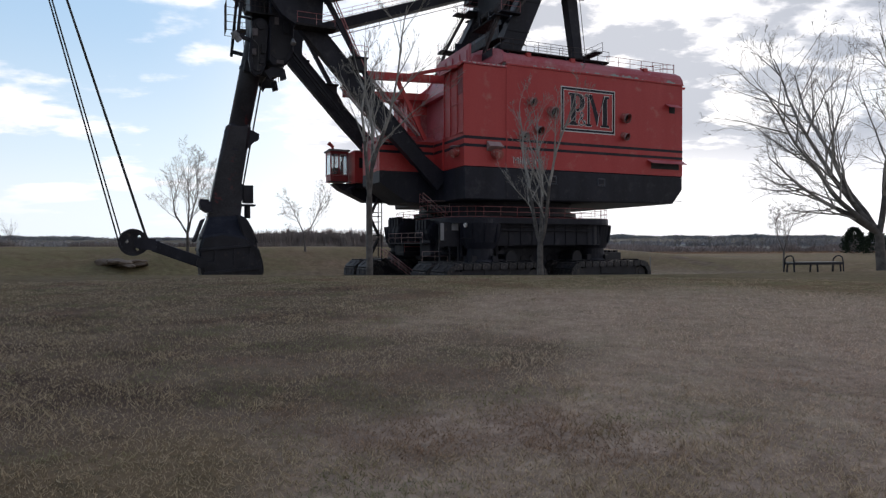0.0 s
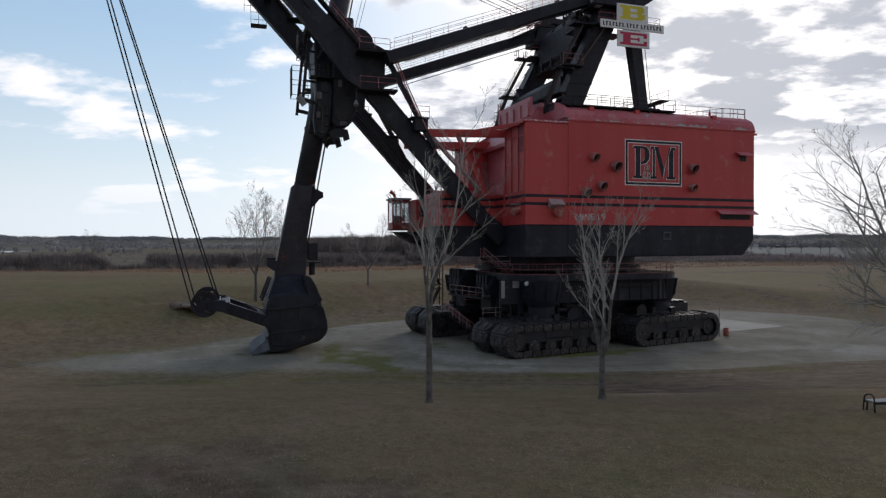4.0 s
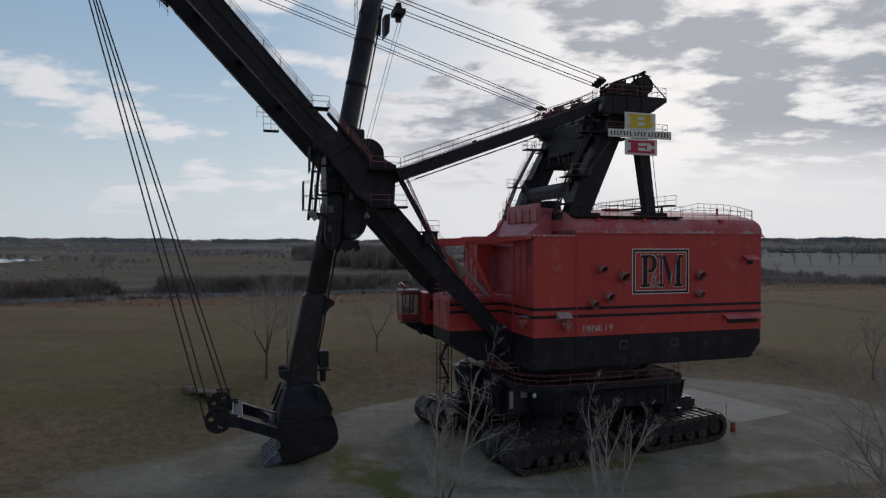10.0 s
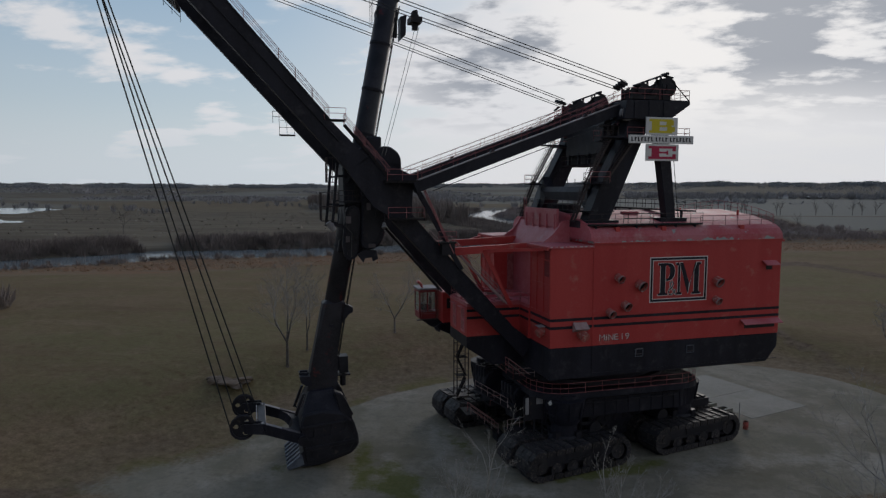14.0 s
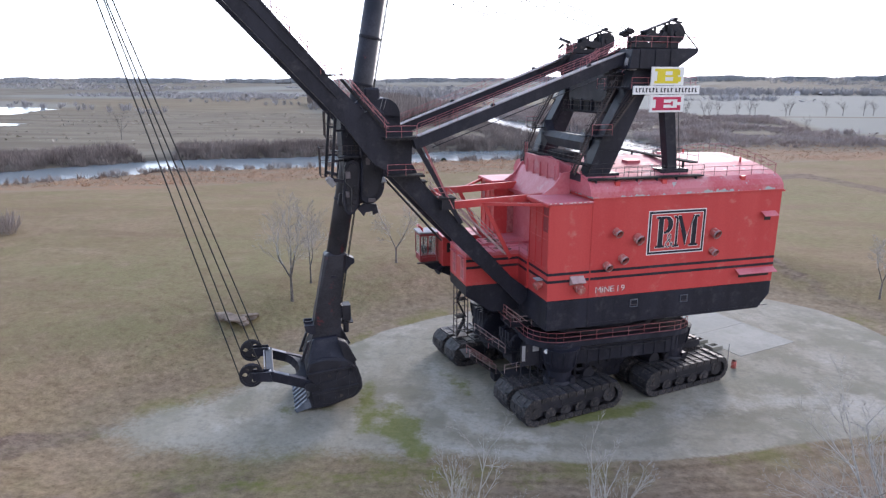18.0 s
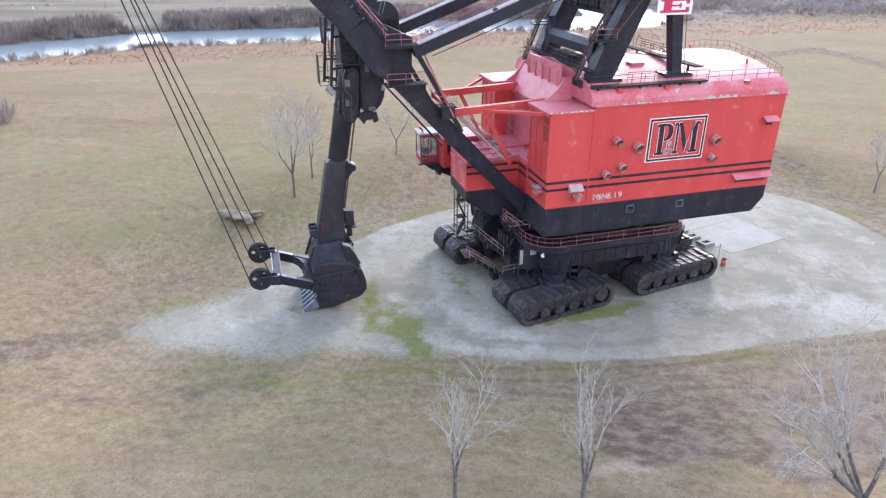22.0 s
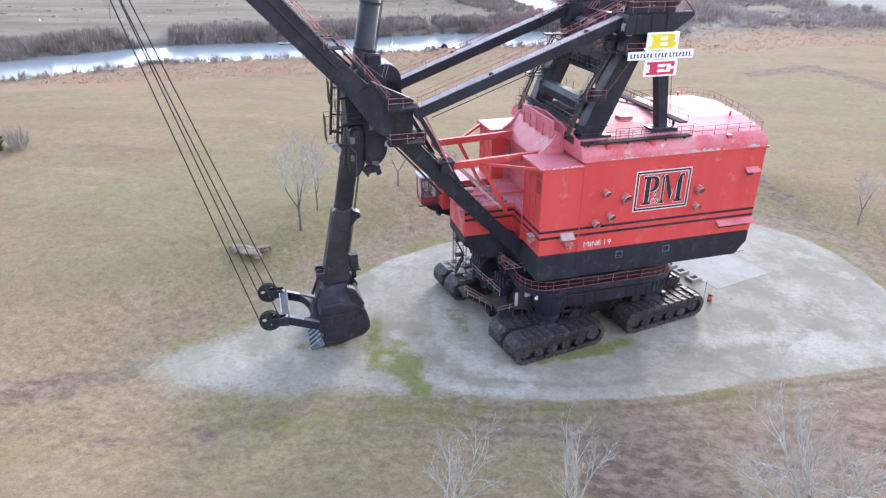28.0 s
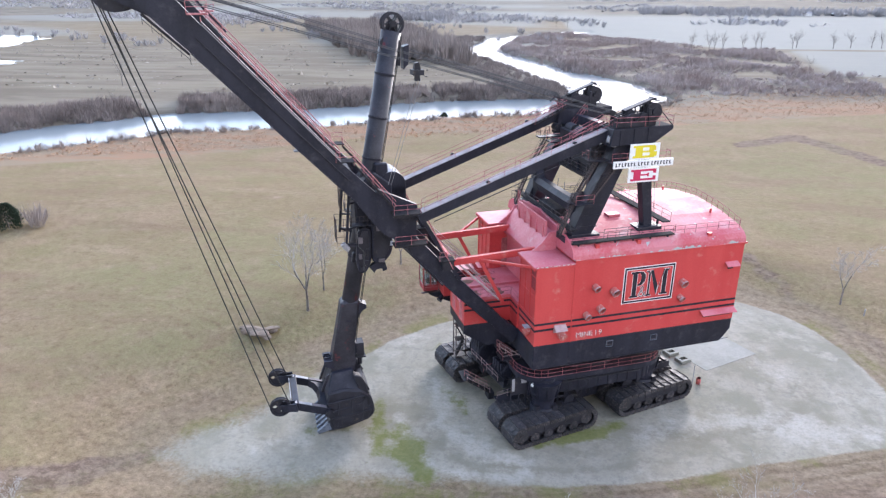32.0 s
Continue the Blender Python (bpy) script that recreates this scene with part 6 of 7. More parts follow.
    cb = piece("gantry_cross_beam", BLACK, lambda bm: prism(bm, [(6.1, 26.7), (7.3, 26.7), (7.6, 27.3), (7.6, 27.8), (7.2, 28.2), (6.4, 28.2), (6.0, 27.6)], -5.95, 5.95), "black cross beam between the gantry legs")
    for v in (-1.2, 0.6):
        barred("beam_bracket", STEEL, (6.6, v - 0.8, 28.6), (7.4, v + 0.8, 29.0), 0.08, 0.12, parent=cb)
    barred("head_tie", BLACK, (11.5, -5.3, 35.7), (11.5, 5.3, 35.7), 1.0, 1.1)
    for s in (-1, 1):
        barred("head_brace", BLACK, (11.6, s * 5.5, 32.8), (11.6, s * 1.0, 35.3), 0.6, 0.7)
    winch = boxed("rope_winch", STEEL, 8.6, 11.0, -4.4, 4.4, 31.7, 34.9, label="dark rope winch between the gantry legs", bevel=0.12)
    for v in (-2.6, 0.0, 2.6):
        piece("winch_drum", STEEL, lambda bm: tube(bm, (9.5, v - 0.9, 34.9), (9.5, v + 0.9, 34.9), 0.7, n=18), parent=winch)
        boxed("winch_post", BLACK, 9.3, 9.7, v - 0.2, v + 0.2, 31.2, 31.7, parent=winch)
    boxed("hanging_platform", GRATE, 8.0, 11.2, -4.6, 4.6, 30.5, 30.7)
    railing([(8.05, -4.55, 30.7), (8.05, 4.55, 30.7)], RAIL_DARK, gap=1.4)
    for v in (-3.6, -1.2, 1.2, 3.6):
        boxed("platform_hanger", BLACK, 8.5, 8.8, v - 0.15, v + 0.15, 30.7, 32.0)
        boxed("control_box", STEEL, 9.2, 10.6, v - 0.7, v + 0.7, 30.7, 31.7, bevel=0.06)
    # pendant trolley on the near ropes
    piece("rope_trolley", STEEL, lambda bm: (box(bm, -13.2, -12.1, -7.7, -6.2, 43.2, 43.7), prism(bm, [(-13.0, 43.7), (-12.3, 43.7), (-12.5, 44.4), (-12.9, 44.3)], -7.3, -6.6), box(bm, -12.9, -12.4, -7.2, -6.8, 42.6, 43.2)))
    for e in (0.0, 0.35):
        piece("pendant_rope", ROPE_GREY, lambda bm: tube(bm, (-12.6 + e, -7.0, 42.9), (-15.2 + e, -3.4, 31.2), 0.025, n=5))


def sign():
    y = -8.75
    board = boxed("sign", WHITE, 10.95, 14.65, y, y + 0.14, 33.42, 35.2, label="white sign boards with a yellow block and a crimson block", bevel=0.03)
    boxed("lower_board", WHITE, 11.0, 14.85, y, y + 0.14, 30.8, 32.5, parent=board, bevel=0.03)
    boxed("name_board", WHITE, 9.0, 16.55, y - 0.06, y + 0.1, 32.55, 33.38, parent=board, bevel=0.03)

    def slab(bm, u0, u1, z0, z1, d=0.02):
        box(bm, u0, u1, y - d, y + 0.02, z0, z1)
    def glyph_b(bm):
        slab(bm, 11.3, 14.0, 33.62, 33.86); slab(bm, 11.3, 14.0, 34.78, 35.02); slab(bm, 11.6, 12.5, 33.86, 34.78)
        slab(bm, 12.5, 13.9, 34.22, 34.42); slab(bm, 13.4, 14.3, 33.78, 34.26); slab(bm, 13.3, 14.15, 34.4, 34.9)
    piece("yellow_block", YELLOW, glyph_b, parent=board)
    def glyph_e(bm):
        slab(bm, 11.3, 14.5, 31.0, 31.24); slab(bm, 11.3, 14.5, 32.06, 32.3); slab(bm, 11.65, 12.55, 31.24, 32.06)
        slab(bm, 12.55, 13.4, 31.56, 31.74); slab(bm, 13.4, 13.6, 31.44, 31.86); slab(bm, 14.1, 14.5, 31.2, 31.5); slab(bm, 14.1, 14.5, 31.8, 32.1)
    piece("crimson_block", CRIMSON, glyph_e, parent=board)
    u = 9.25
    for n in (7, 4, 7):
        for k in range(n):
            boxed("letter_bar", BLACK, u, u + 0.13, y - 0.075, y - 0.05, 32.76, 33.18, parent=board)
            boxed("letter_bar", BLACK, u + 0.13, u + 0.26, y - 0.072, y - 0.05, 32.76 + 0.3 * (k % 2), 32.84 + 0.3 * (k % 2), parent=board)
            u += 0.378
        u += 0.16
    for z in (31.6, 34.2):
        barred("sign_bracket", BLACK, (12.6, y + 0.1, z), (12.0, -7.4, z + 0.2), 0.12, 0.12, parent=board)


# -- undercarriage --
BASE = pose(8.75, 0.45, 0, 0, 0, 9.4)


def shoe_mesh():
    bm = bmesh.new()
    prism(bm, [(-0.56, -0.06), (-0.5, -0.24), (0.46, -0.2), (0.52, -0.02), (0.4, 0.05), (0.1, 0.02), (-0.38, 0.07)], -1.3, 1.3)
    for v in (-1.42, 1.24):
        prism(bm, [(-0.46, 0.03), (-0.48, -0.42), (-0.4, -0.54), (0.3, -0.52), (0.42, -0.4), (0.42, 0.02)], v, v + 0.18)
    box(bm, -0.58, -0.44, -1.1, 1.1, -0.02, 0.14)
    for v in (-0.75, 0.55):
        box(bm, -0.3, 0.3, v, v + 0.2, 0.0, 0.1)
    box(bm, -0.2, 0.2, -0.35, 0.35, -0.4, -0.13)
    me = bpy.data.meshes.new("track_shoe")
    bm.to_mesh(me)
    bm.free()
    me.materials.append(TRACK)
    return me


def crawlers():
    L, R, zc = 4.65, 1.42, 1.55
    shoe = shoe_mesh()
    length = 4 * L + 2 * math.pi * R
    n = 26
    places = []
    for i in range(n):
        d = length * i / n
        if d < 2 * L:
            places.append((-L + d, zc + R, 0))
        elif d < 2 * L + math.pi * R:
            a = (d - 2 * L) / R
            places.append((L + math.sin(a) * R, zc + math.cos(a) * R, math.degrees(a)))
        elif d < 4 * L + math.pi * R:
            places.append((L - (d - 2 * L - math.pi * R), zc - R, 180))
        else:
            a = (d - 4 * L - math.pi * R) / R
            places.append((-L - math.sin(a) * R, zc - math.cos(a) * R, 180 + math.degrees(a)))
    for a in (-7.75, 7.75):
        for b in (-8.0, 8.0):
            for c in (-1.75, 1.75):
                m = BASE @ Matrix.Translation((a, b + c, 0))
                cr = piece("crawler", STEEL, lambda bm: (prism(bm, [(-L, 0.6), (L, 0.6), (L + 0.7, 1.5), (L, 2.3), (-L, 2.3), (-L - 0.7, 1.5)], -0.7, 0.7), bm.transform(m)), "weathered black crawler track")
                for u, z, ry in places:
                    ob = new("track_shoe", shoe)
                    ob.parent = cr
                    ob.matrix_basis = m @ pose(u, 0, z, 0, ry, 0)
                for k in range(6):
                    u = -L + k * 2 * L / 5
                    r = 0.82 if k in (0, 5) else 0.62
                    z = zc if k in (0, 5) else 0.95
                    def wheel(bm):
                        tube(bm, (u, -1.12, z), (u, 1.12, z), r, n=18)
                        tube(bm, (u, -1.2, z), (u, 1.2, z), r * 0.45, n=12)
                        bm.transform(m)
                    piece("road_wheel", TRACK, wheel, parent=cr)
                for s in (-1, 1):
                    piece("side_beam", STEEL, lambda bm: (box(bm, -L + 0.5, L - 0.5, s * 0.95 - 0.12, s * 0.95 + 0.12, 1.35, 2.45), bm.transform(m)), parent=cr)


def on_base(name, material, make, label="", bevel=0.0, parent=None, smooth=False):
    def wrapped(bm):
        make(bm)
        bm.transform(BASE)
    return piece(name, material, wrapped, label, parent, bevel, smooth)


def rounded(x0, x1, y0, y1, r, n=6):
    """A rectangle with rounded corners."""
    out = []
    for cx, cy, a0 in ((x0 + r, y0 + r, 180), (x1 - r, y0 + r, 270), (x1 - r, y1 - r, 0), (x0 + r, y1 - r, 90)):
        out += [(cx + r * math.cos(radians(a0 + 90 * i / n)), cy + r * math.sin(radians(a0 + 90 * i / n))) for i in range(n + 1)]
    return out


def slab_of(bm, outline, z0, z1):
    n = len(outline)
    hull(bm, [(x, y, z0) for x, y in outline] + [(x, y, z1) for x, y in outline], [tuple(range(n - 1, -1, -1)), tuple(range(n, 2 * n))] + [(i, (i + 1) % n, n + (i + 1) % n, n + i) for i in range(n)])


def undercarriage():
    piece("roller_circle", BLACK, lambda bm: tube(bm, (8.75, 0.3, 8.2), (8.75, 0.3, 9.25), 8.7, n=56), "black roller circle under the hull")
    rim = rounded(-0.9, 18.9, -9.7, 9.9, 3.2)
    piece("ring_deck", BLACK, lambda bm: slab_of(bm, rim, 6.9, 7.5), "black deck round the roller circle with a red handrail")
    piece("ring_skirt", BLACK, lambda bm: slab_of(bm, rounded(-0.3, 18.3, -9.0, 9.2, 3.2), 4.75, 6.9), "black skirt plate below the ring deck", bevel=0.0)
    piece("ring_gear", STEEL, lambda bm: tube(bm, (8.75, 0.3, 7.75), (8.75, 0.3, 8.2), 9.3, n=72))
    railing([(x, y, 7.5) for x, y in rounded(-0.8, 18.8, -9.6, 9.8, 3.2)] + [(-0.8, -6.4, 7.5)], gap=1.9, bars=3)
    on_base("lower_frame", BLACK, lambda bm: box(bm, -8.8, 8.8, -6.2, 6.2, 3.4, 6.8), "black box lower frame", 0.15)
    on_base("lower_frame_cross", BLACK, lambda bm: box(bm, -5.0, 5.0, -8.4, 8.4, 4.5, 6.8), "", 0.15)
    on_base("centre_drum", STEEL, lambda bm: tube(bm, (0, 0, 2.2), (0, 0, 4.6), 3.4, n=32))
    for a in (-7.75, 7.75):
        for b in (-8.0, 8.0):
            sa, sb = (1 if a > 0 else -1), (1 if b > 0 else -1)
            on_base("jack_column", BLACK, lambda bm: (tube(bm, (a, b, 2.6), (a, b, 7.3), 1.35, n=24), tube(bm, (a, b, 2.5), (a, b, 3.3), 1.9, 1.5, 24), tube(bm, (a, b, 6.2), (a, b, 6.8), 1.6, n=24)), "black jacking column over a crawler pair")
            on_base("outrigger_arm", BLACK, lambda bm: beam(bm, (a * 0.5, b * 0.5, 5.7), (a, b, 5.5), 2.2, 2.4), bevel=0.12)
            on_base("corner_pod", BLACK, lambda bm: (tube(bm, (a, b, 5.0), (a, b, 6.9), 1.75, 2.1, 32), tube(bm, (a, b, 4.4), (a, b, 5.0), 1.5, 1.75, 32)), "black round corner housing over a jacking column")
            on_base("crawler_yoke", STEEL, lambda bm: (box(bm, a - 1.6, a + 1.6, b - 2.9, b + 2.9, 1.6, 2.9), box(bm, a - 3.0, a + 3.0, b - 0.5, b + 0.5, 1.0, 2.6)), bevel=0.1)
            on_base("drive_motor", STEEL, lambda bm: (tube(bm, (a - sa * 3.2, b - 1.0, 3.45), (a - sa * 3.2, b + 1.0, 3.45), 0.7, n=18), box(bm, a - sa * 3.2 - 1.1, a - sa * 3.2 + 1.1, b - 1.3, b + 1.3, 2.9, 3.15)))
            on_base("steer_cylinder", STEEL, lambda bm: (tube(bm, (a - 2.6 * sa, b - sb * 3.6, 3.9), (a + 2.4 * sa, b - sb * 3.6, 3.9), 0.34, n=14), tube(bm, (a + 2.4 * sa, b - sb * 3.6, 3.9), (a + 3.6 * sa, b - sb * 3.6, 3.9), 0.18, n=10)), smooth=True)
            for k in range(9):
                t = radians(40 * k + 10)
                on_base("pod_rib", BLACK, lambda bm: beam(bm, (a + 1.78 * math.cos(t), b + 1.78 * math.sin(t), 5.0), (a + 2.05 * math.cos(t), b + 2.05 * math.sin(t), 6.8), 0.12, 0.3, (math.cos(t), math.sin(t), 0)))
            on_base("pod_pipe", STEEL, lambda bm: [tube(bm, p, q, 0.07, n=6) for p, q in rows_of([Vector((a + 1.95 * math.cos(radians(30 * k)), b + 1.95 * math.sin(radians(30 * k)), 5.4)) for k in range(8)])])
            for t in (0.4, 2.0, 3.6, 5.2):
                on_base("jack_lock", STEEL, lambda bm: box(bm, a + 1.5 * math.cos(t) - 0.3, a + 1.5 * math.cos(t) + 0.3, b + 1.5 * math.sin(t) - 0.3, b + 1.5 * math.sin(t) + 0.3, 2.9, 3.7))
            on_base("yoke_step", STEEL, lambda bm: (box(bm, a - 2.2, a + 2.2, b - sb * 3.3 - 0.25, b - sb * 3.3 + 0.25, 2.55, 2.65), [box(bm, a - 2.0 + k * 1.3, a - 1.9 + k * 1.3, b - sb * 3.3 - 0.2, b - sb * 3.3 + 0.2, 1.4, 2.55) for k in range(4)]))
    ringed = rounded(-0.3, 18.3, -9.0, 9.2, 3.2)
    for k, ((x0, y0), (x1, y1)) in enumerate(zip(ringed, ringed[1:] + ringed[:1])):
        n = max(1, int(math.hypot(x1 - x0, y1 - y0) / 1.3))
        for i in range(n):
            x, y = x0 + (x1 - x0) * i / n, y0 + (y1 - y0) * i / n
            boxed("skirt_rib", BLACK, x - 0.09, x + 0.09, y - 0.09, y + 0.09, 4.8, 6.88)
    for v, z in ((-9.2, 6.6), (-9.2, 6.2)):
        piece("skirt_pipe", STEEL, lambda bm: tube(bm, (2.8, v, z), (15.4, v, z), 0.08, n=6))
    # propel gear cases hung at the front end
    for v, r in ((-2.6, 1.05), (2.9, 1.5)):
        on_base("gear_case", BLACK, lambda bm: (tube(bm, (-10.2, v - 1.4, 6.1), (-10.2, v + 1.4, 6.1), r, n=28), [tube(bm, (-10.2, v + e, 6.1), (-10.2, v + e + 0.14, 6.1), r + 0.1, n=28) for e in (-1.3, -0.45, 0.4, 1.16)], [box(bm, -10.9 - r * 0.5, -10.3 - r * 0.5, v - 1.1 + k * 0.6, v - 0.75 + k * 0.6, 6.3, 6.3 + r) for k in range(4)], box(bm, -10.9, -8.7, v - 1.0, v + 1.0, 3.6, 5.6)), "black round gear case", 0.05)
    on_base("valve_panel", STEEL, lambda bm: [box(bm, -11.2 + k * 0.5, -10.8 + k * 0.5, 3.6, 4.9, 6.2, 7.6) for k in range(4)])
    # stairs and landings at the front
    for pts in ([(-11.8, -3.6, 5.0), (-11.8, 3.6, 5.0)], [(-12.4, -4.6, 3.1), (-9.4, -4.6, 3.1)]):
        on_base("handrail", RAIL_PALE, lambda bm: handrail(bm, pts, 1.0, 1.4))
    on_base("front_landing", STEEL, lambda bm: (box(bm, -11.9, -9.4, -3.8, 3.8, 4.86, 5.0), box(bm, -12.5, -9.4, -5.6, -3.9, 2.95, 3.1)))
    stairs((-5.2, -0.9, 3.35), (-2.0, -0.9, 0.95), 1.2, GRATE)
    for v in (-1.55, -0.25):
        railing([(-5.2, v, 3.35), (-2.0, v, 0.95)], RAIL_PALE, gap=1.1)
    boxed("stair_foot", STEEL, -2.2, -1.4, -1.6, -0.2, 0.0, 0.95)
    stairs((-2.0, -4.0, 9.1), (1.3, -4.0, 6.5), 0.9, GRATE)
    railing([(-2.0, -4.5, 9.1), (1.3, -4.5, 6.5)], RAIL_PALE, gap=1.2)
    boxed("frame_landing", STEEL, -2.9, 1.0, -1.1, 0.6, 3.9, 4.02)
    railing([(-2.8, -1.05, 4.02), (0.9, -1.05, 4.02)])
    boxed("frame_landing", STEEL, -5.6, -4.4, -1.4, 1.2, 3.2, 3.32)
    tower = boxed("ladder_tower", RAIL_DARK, -4.9, -3.4, 4.7, 6.1, 3.3, 3.4, label="dark caged ladder tower below the nose")
    for u in (-4.85, -3.45):
        for v in (4.75, 6.05):
            boxed("tower_post", RAIL_DARK, u - 0.05, u + 0.05, v - 0.05, v + 0.05, 3.4, 10.2, parent=tower)
    for z in (4.3, 5.3, 6.4, 7.4, 8.5, 9.6):
        for v in (4.75, 6.05):
            boxed("tower_bar", RAIL_DARK, -4.8, -3.5, v - 0.03, v + 0.03, z - 0.03, z + 0.03, parent=tower)
        boxed("tower_bar", RAIL_DARK, -4.88, -4.82, 4.8, 6.0, z - 0.03, z + 0.03, parent=tower)
    for z in (5.8, 8.0):
        boxed("tower_landing", GRATE, -4.8, -3.5, 4.8, 6.0, z, z + 0.06, parent=tower)
    for z0, d in ((3.4, 1), (5.86, -1), (8.06, 1)):
        barred("tower_flight", GRATE, (-4.15 - d * 0.5, 5.4, z0), (-4.15 + d * 0.5, 5.4, z0 + 2.1), 0.7, 0.16, parent=tower)
    boxed("hull_landing", STEEL, -2.0, 0.6, -5.6, -3.2, 8.1, 8.2)
    railing([(-1.9, -3.4, 8.2), (-1.9, -5.5, 8.2)])
    railing([(-1.9, -5.5, 8.2), (0.5, -5.5, 8.2)], RAIL_PALE)
    boxed("notice_board", GALV, -1.55, -1.2, -8.06, -8.0, 5.2, 6.9, label="small pale notice board")
    boxed("notice_board", GALV, -0.35, 0.35, -8.06, -8.0, 6.2, 6.9, label="small pale notice board")
    boxed("notice_frame", STEEL, -1.7, 0.5, -7.98, -7.9, 4.6, 7.0)
    for u in (-1.6, -0.5, 0.4):
        boxed("notice_post", STEEL, u - 0.06, u + 0.06, -7.9, -7.78, 2.6, 6.9)
    # perforated brackets beside the columns
    for u in (4.2, 5.2):
        for k in range(3):
            piece("link_ring", STEEL, lambda bm: (beam(bm, (u, -8.9, 3.2 + k * 0.8), (u + 0.9, -8.9, 3.2 + k * 0.8), 0.14, 0.3), beam(bm, (u, -8.9, 3.0), (u, -8.9, 5.4), 0.14, 0.3)))
    # small hatches in the hull band
    for u in (9.9, 15.95):
        piece("hull_hatch", TOOTH, lambda bm: [box(bm, u + x0, u + x1, -W - 0.09, -W, 11.35 + z0, 11.35 + z1) for x0, x1, z0, z1 in ((-0.45, 0.45, -0.4, -0.35), (-0.45, 0.45, 0.35, 0.4), (-0.45, -0.41, -0.35, 0.35), (0.41, 0.45, -0.35, 0.35))], "grey frame of a small hull hatch")
    on_base("frame_lamp", WHITE, lambda bm: (tube(bm, (-9.6, -8.4, 6.75), (-9.9, -8.5, 6.65), 0.2, n=10), box(bm, -9.65, -9.3, -8.5, -8.3, 6.7, 6.85)))
    for k in range(7):
        on_base("case_bolt", STEEL, lambda bm: tube(bm, (-10.2 + 0.8 * math.cos(k * 0.9), -3.98, 6.1 + 0.8 * math.sin(k * 0.9)), (-10.2 + 0.8 * math.cos(k * 0.9), -4.1, 6.1 + 0.8 * math.sin(k * 0.9)), 0.12, n=6))
    for k in range(6):
        on_base("hydraulic_pipe", ROPE, lambda bm: [tube(bm, p, q, 0.05, n=6) for p, q in rows_of([Vector((-9.7, -5.6 + k * 0.3, 6.8)), Vector((-10.1 - 0.1 * k, -5.4 + k * 0.3, 4.6 - 0.15 * k)), Vector((-8.6, -5.0 + k * 0.4, 3.2))])])
    # perforated webs between the crawler pairs
    for b in (-6.6, 6.6):
        on_base("link_plate", BLACK, lambda bm: box(bm, -4.2, 4.2, b - 0.12, b + 0.12, 1.3, 4.6))
        for k in range(14):
            u, z = -3.6 + (k // 2) * 1.2, 2.2 + (k % 2) * 1.1
            on_base("link_ring", STEEL, lambda bm: [tube(bm, (u, b + e, z), (u, b + e * 1.6, z), 0.36, 0.3, 14) for e in (-0.12, 0.12)])
    # Added box that fills the void between the crawlers so it stays dark.
    on_base("void_filler", BLACK, lambda bm: box(bm, -6.6, 6.6, -4.2, 4.2, 2.0, 4.2), "", 0.1)
    on_base("cable_box", STEEL, lambda bm: (box(bm, 9.5, 12.9, -7.6, -5.0, 3.0, 3.9), [box(bm, 9.6 + k * 0.8, 10.1 + k * 0.8, -7.5, -5.1, 3.9, 4.15) for k in range(4)]), "", 0.05)


house()
wall_fittings()
cab()
boom()
stick()
dipper()
gantry()
sign()
undercarriage()
crawlers()


# ---- plants ----
def grow(segs, rng, p, d, length, r, level, top, form):
    """Adds (start, end, r0, r1, level) pieces of one branch and of all that sprout from it."""
    kids_at, reach, tilts, lift = form
    n = max(3, int(length / (0.6 if level < 2 else 0.42)))
    stepl = length / n
    pts = []
    for i in range(n):
        bend = Vector((rng.gauss(0, 1), rng.gauss(0, 1), rng.gauss(0, 1))) * (0.08, 0.12, 0.15, 0.17)[level]
        d = (d + bend + Vector((0, 0, lift if level else 0.03))).normalized()
        q = p + d * stepl
        r1 = r * (1 - 0.8 * (i + 1) / n)
        r0 = r * (1 - 0.8 * i / n)
        segs.append((p, q, r0, r1, level))
        pts.append((q, d.copy(), r1, (i + 1) / n))
        p = q
    if level >= top:
        return
    kids = kids_at[level]
    for k in range(kids):
        f = (0.10 if level == 0 else 0.18) + 0.86 * (k + rng.random() * 0.9) / kids
        q, dd, rr, at = pts[min(n - 1, int(f * n))]
        side = dd.cross(Vector((rng.gauss(0, 1), rng.gauss(0, 1), rng.gauss(0, 1)))).normalized()
        tilt = radians(rng.uniform(*tilts))
        nd = (dd * math.cos(tilt) + side * math.sin(tilt)).normalized()
        grow(segs, rng, q, nd, length * reach * rng.uniform(0.7, 1.15) * (1.15 - 0.6 * at), min(rr * 0.7, r * 0.36), level + 1, top, form)


UPRIGHT = ((13, 9, 7), 0.44, (18, 42), 0.07)
SLENDER = ((11, 8, 8), 0.42, (16, 38), 0.08)
WIDE = ((12, 9, 8), 0.50, (22, 50), 0.05)
SPREADING = ((13, 10, 8), 0.47, (26, 54), 0.05)


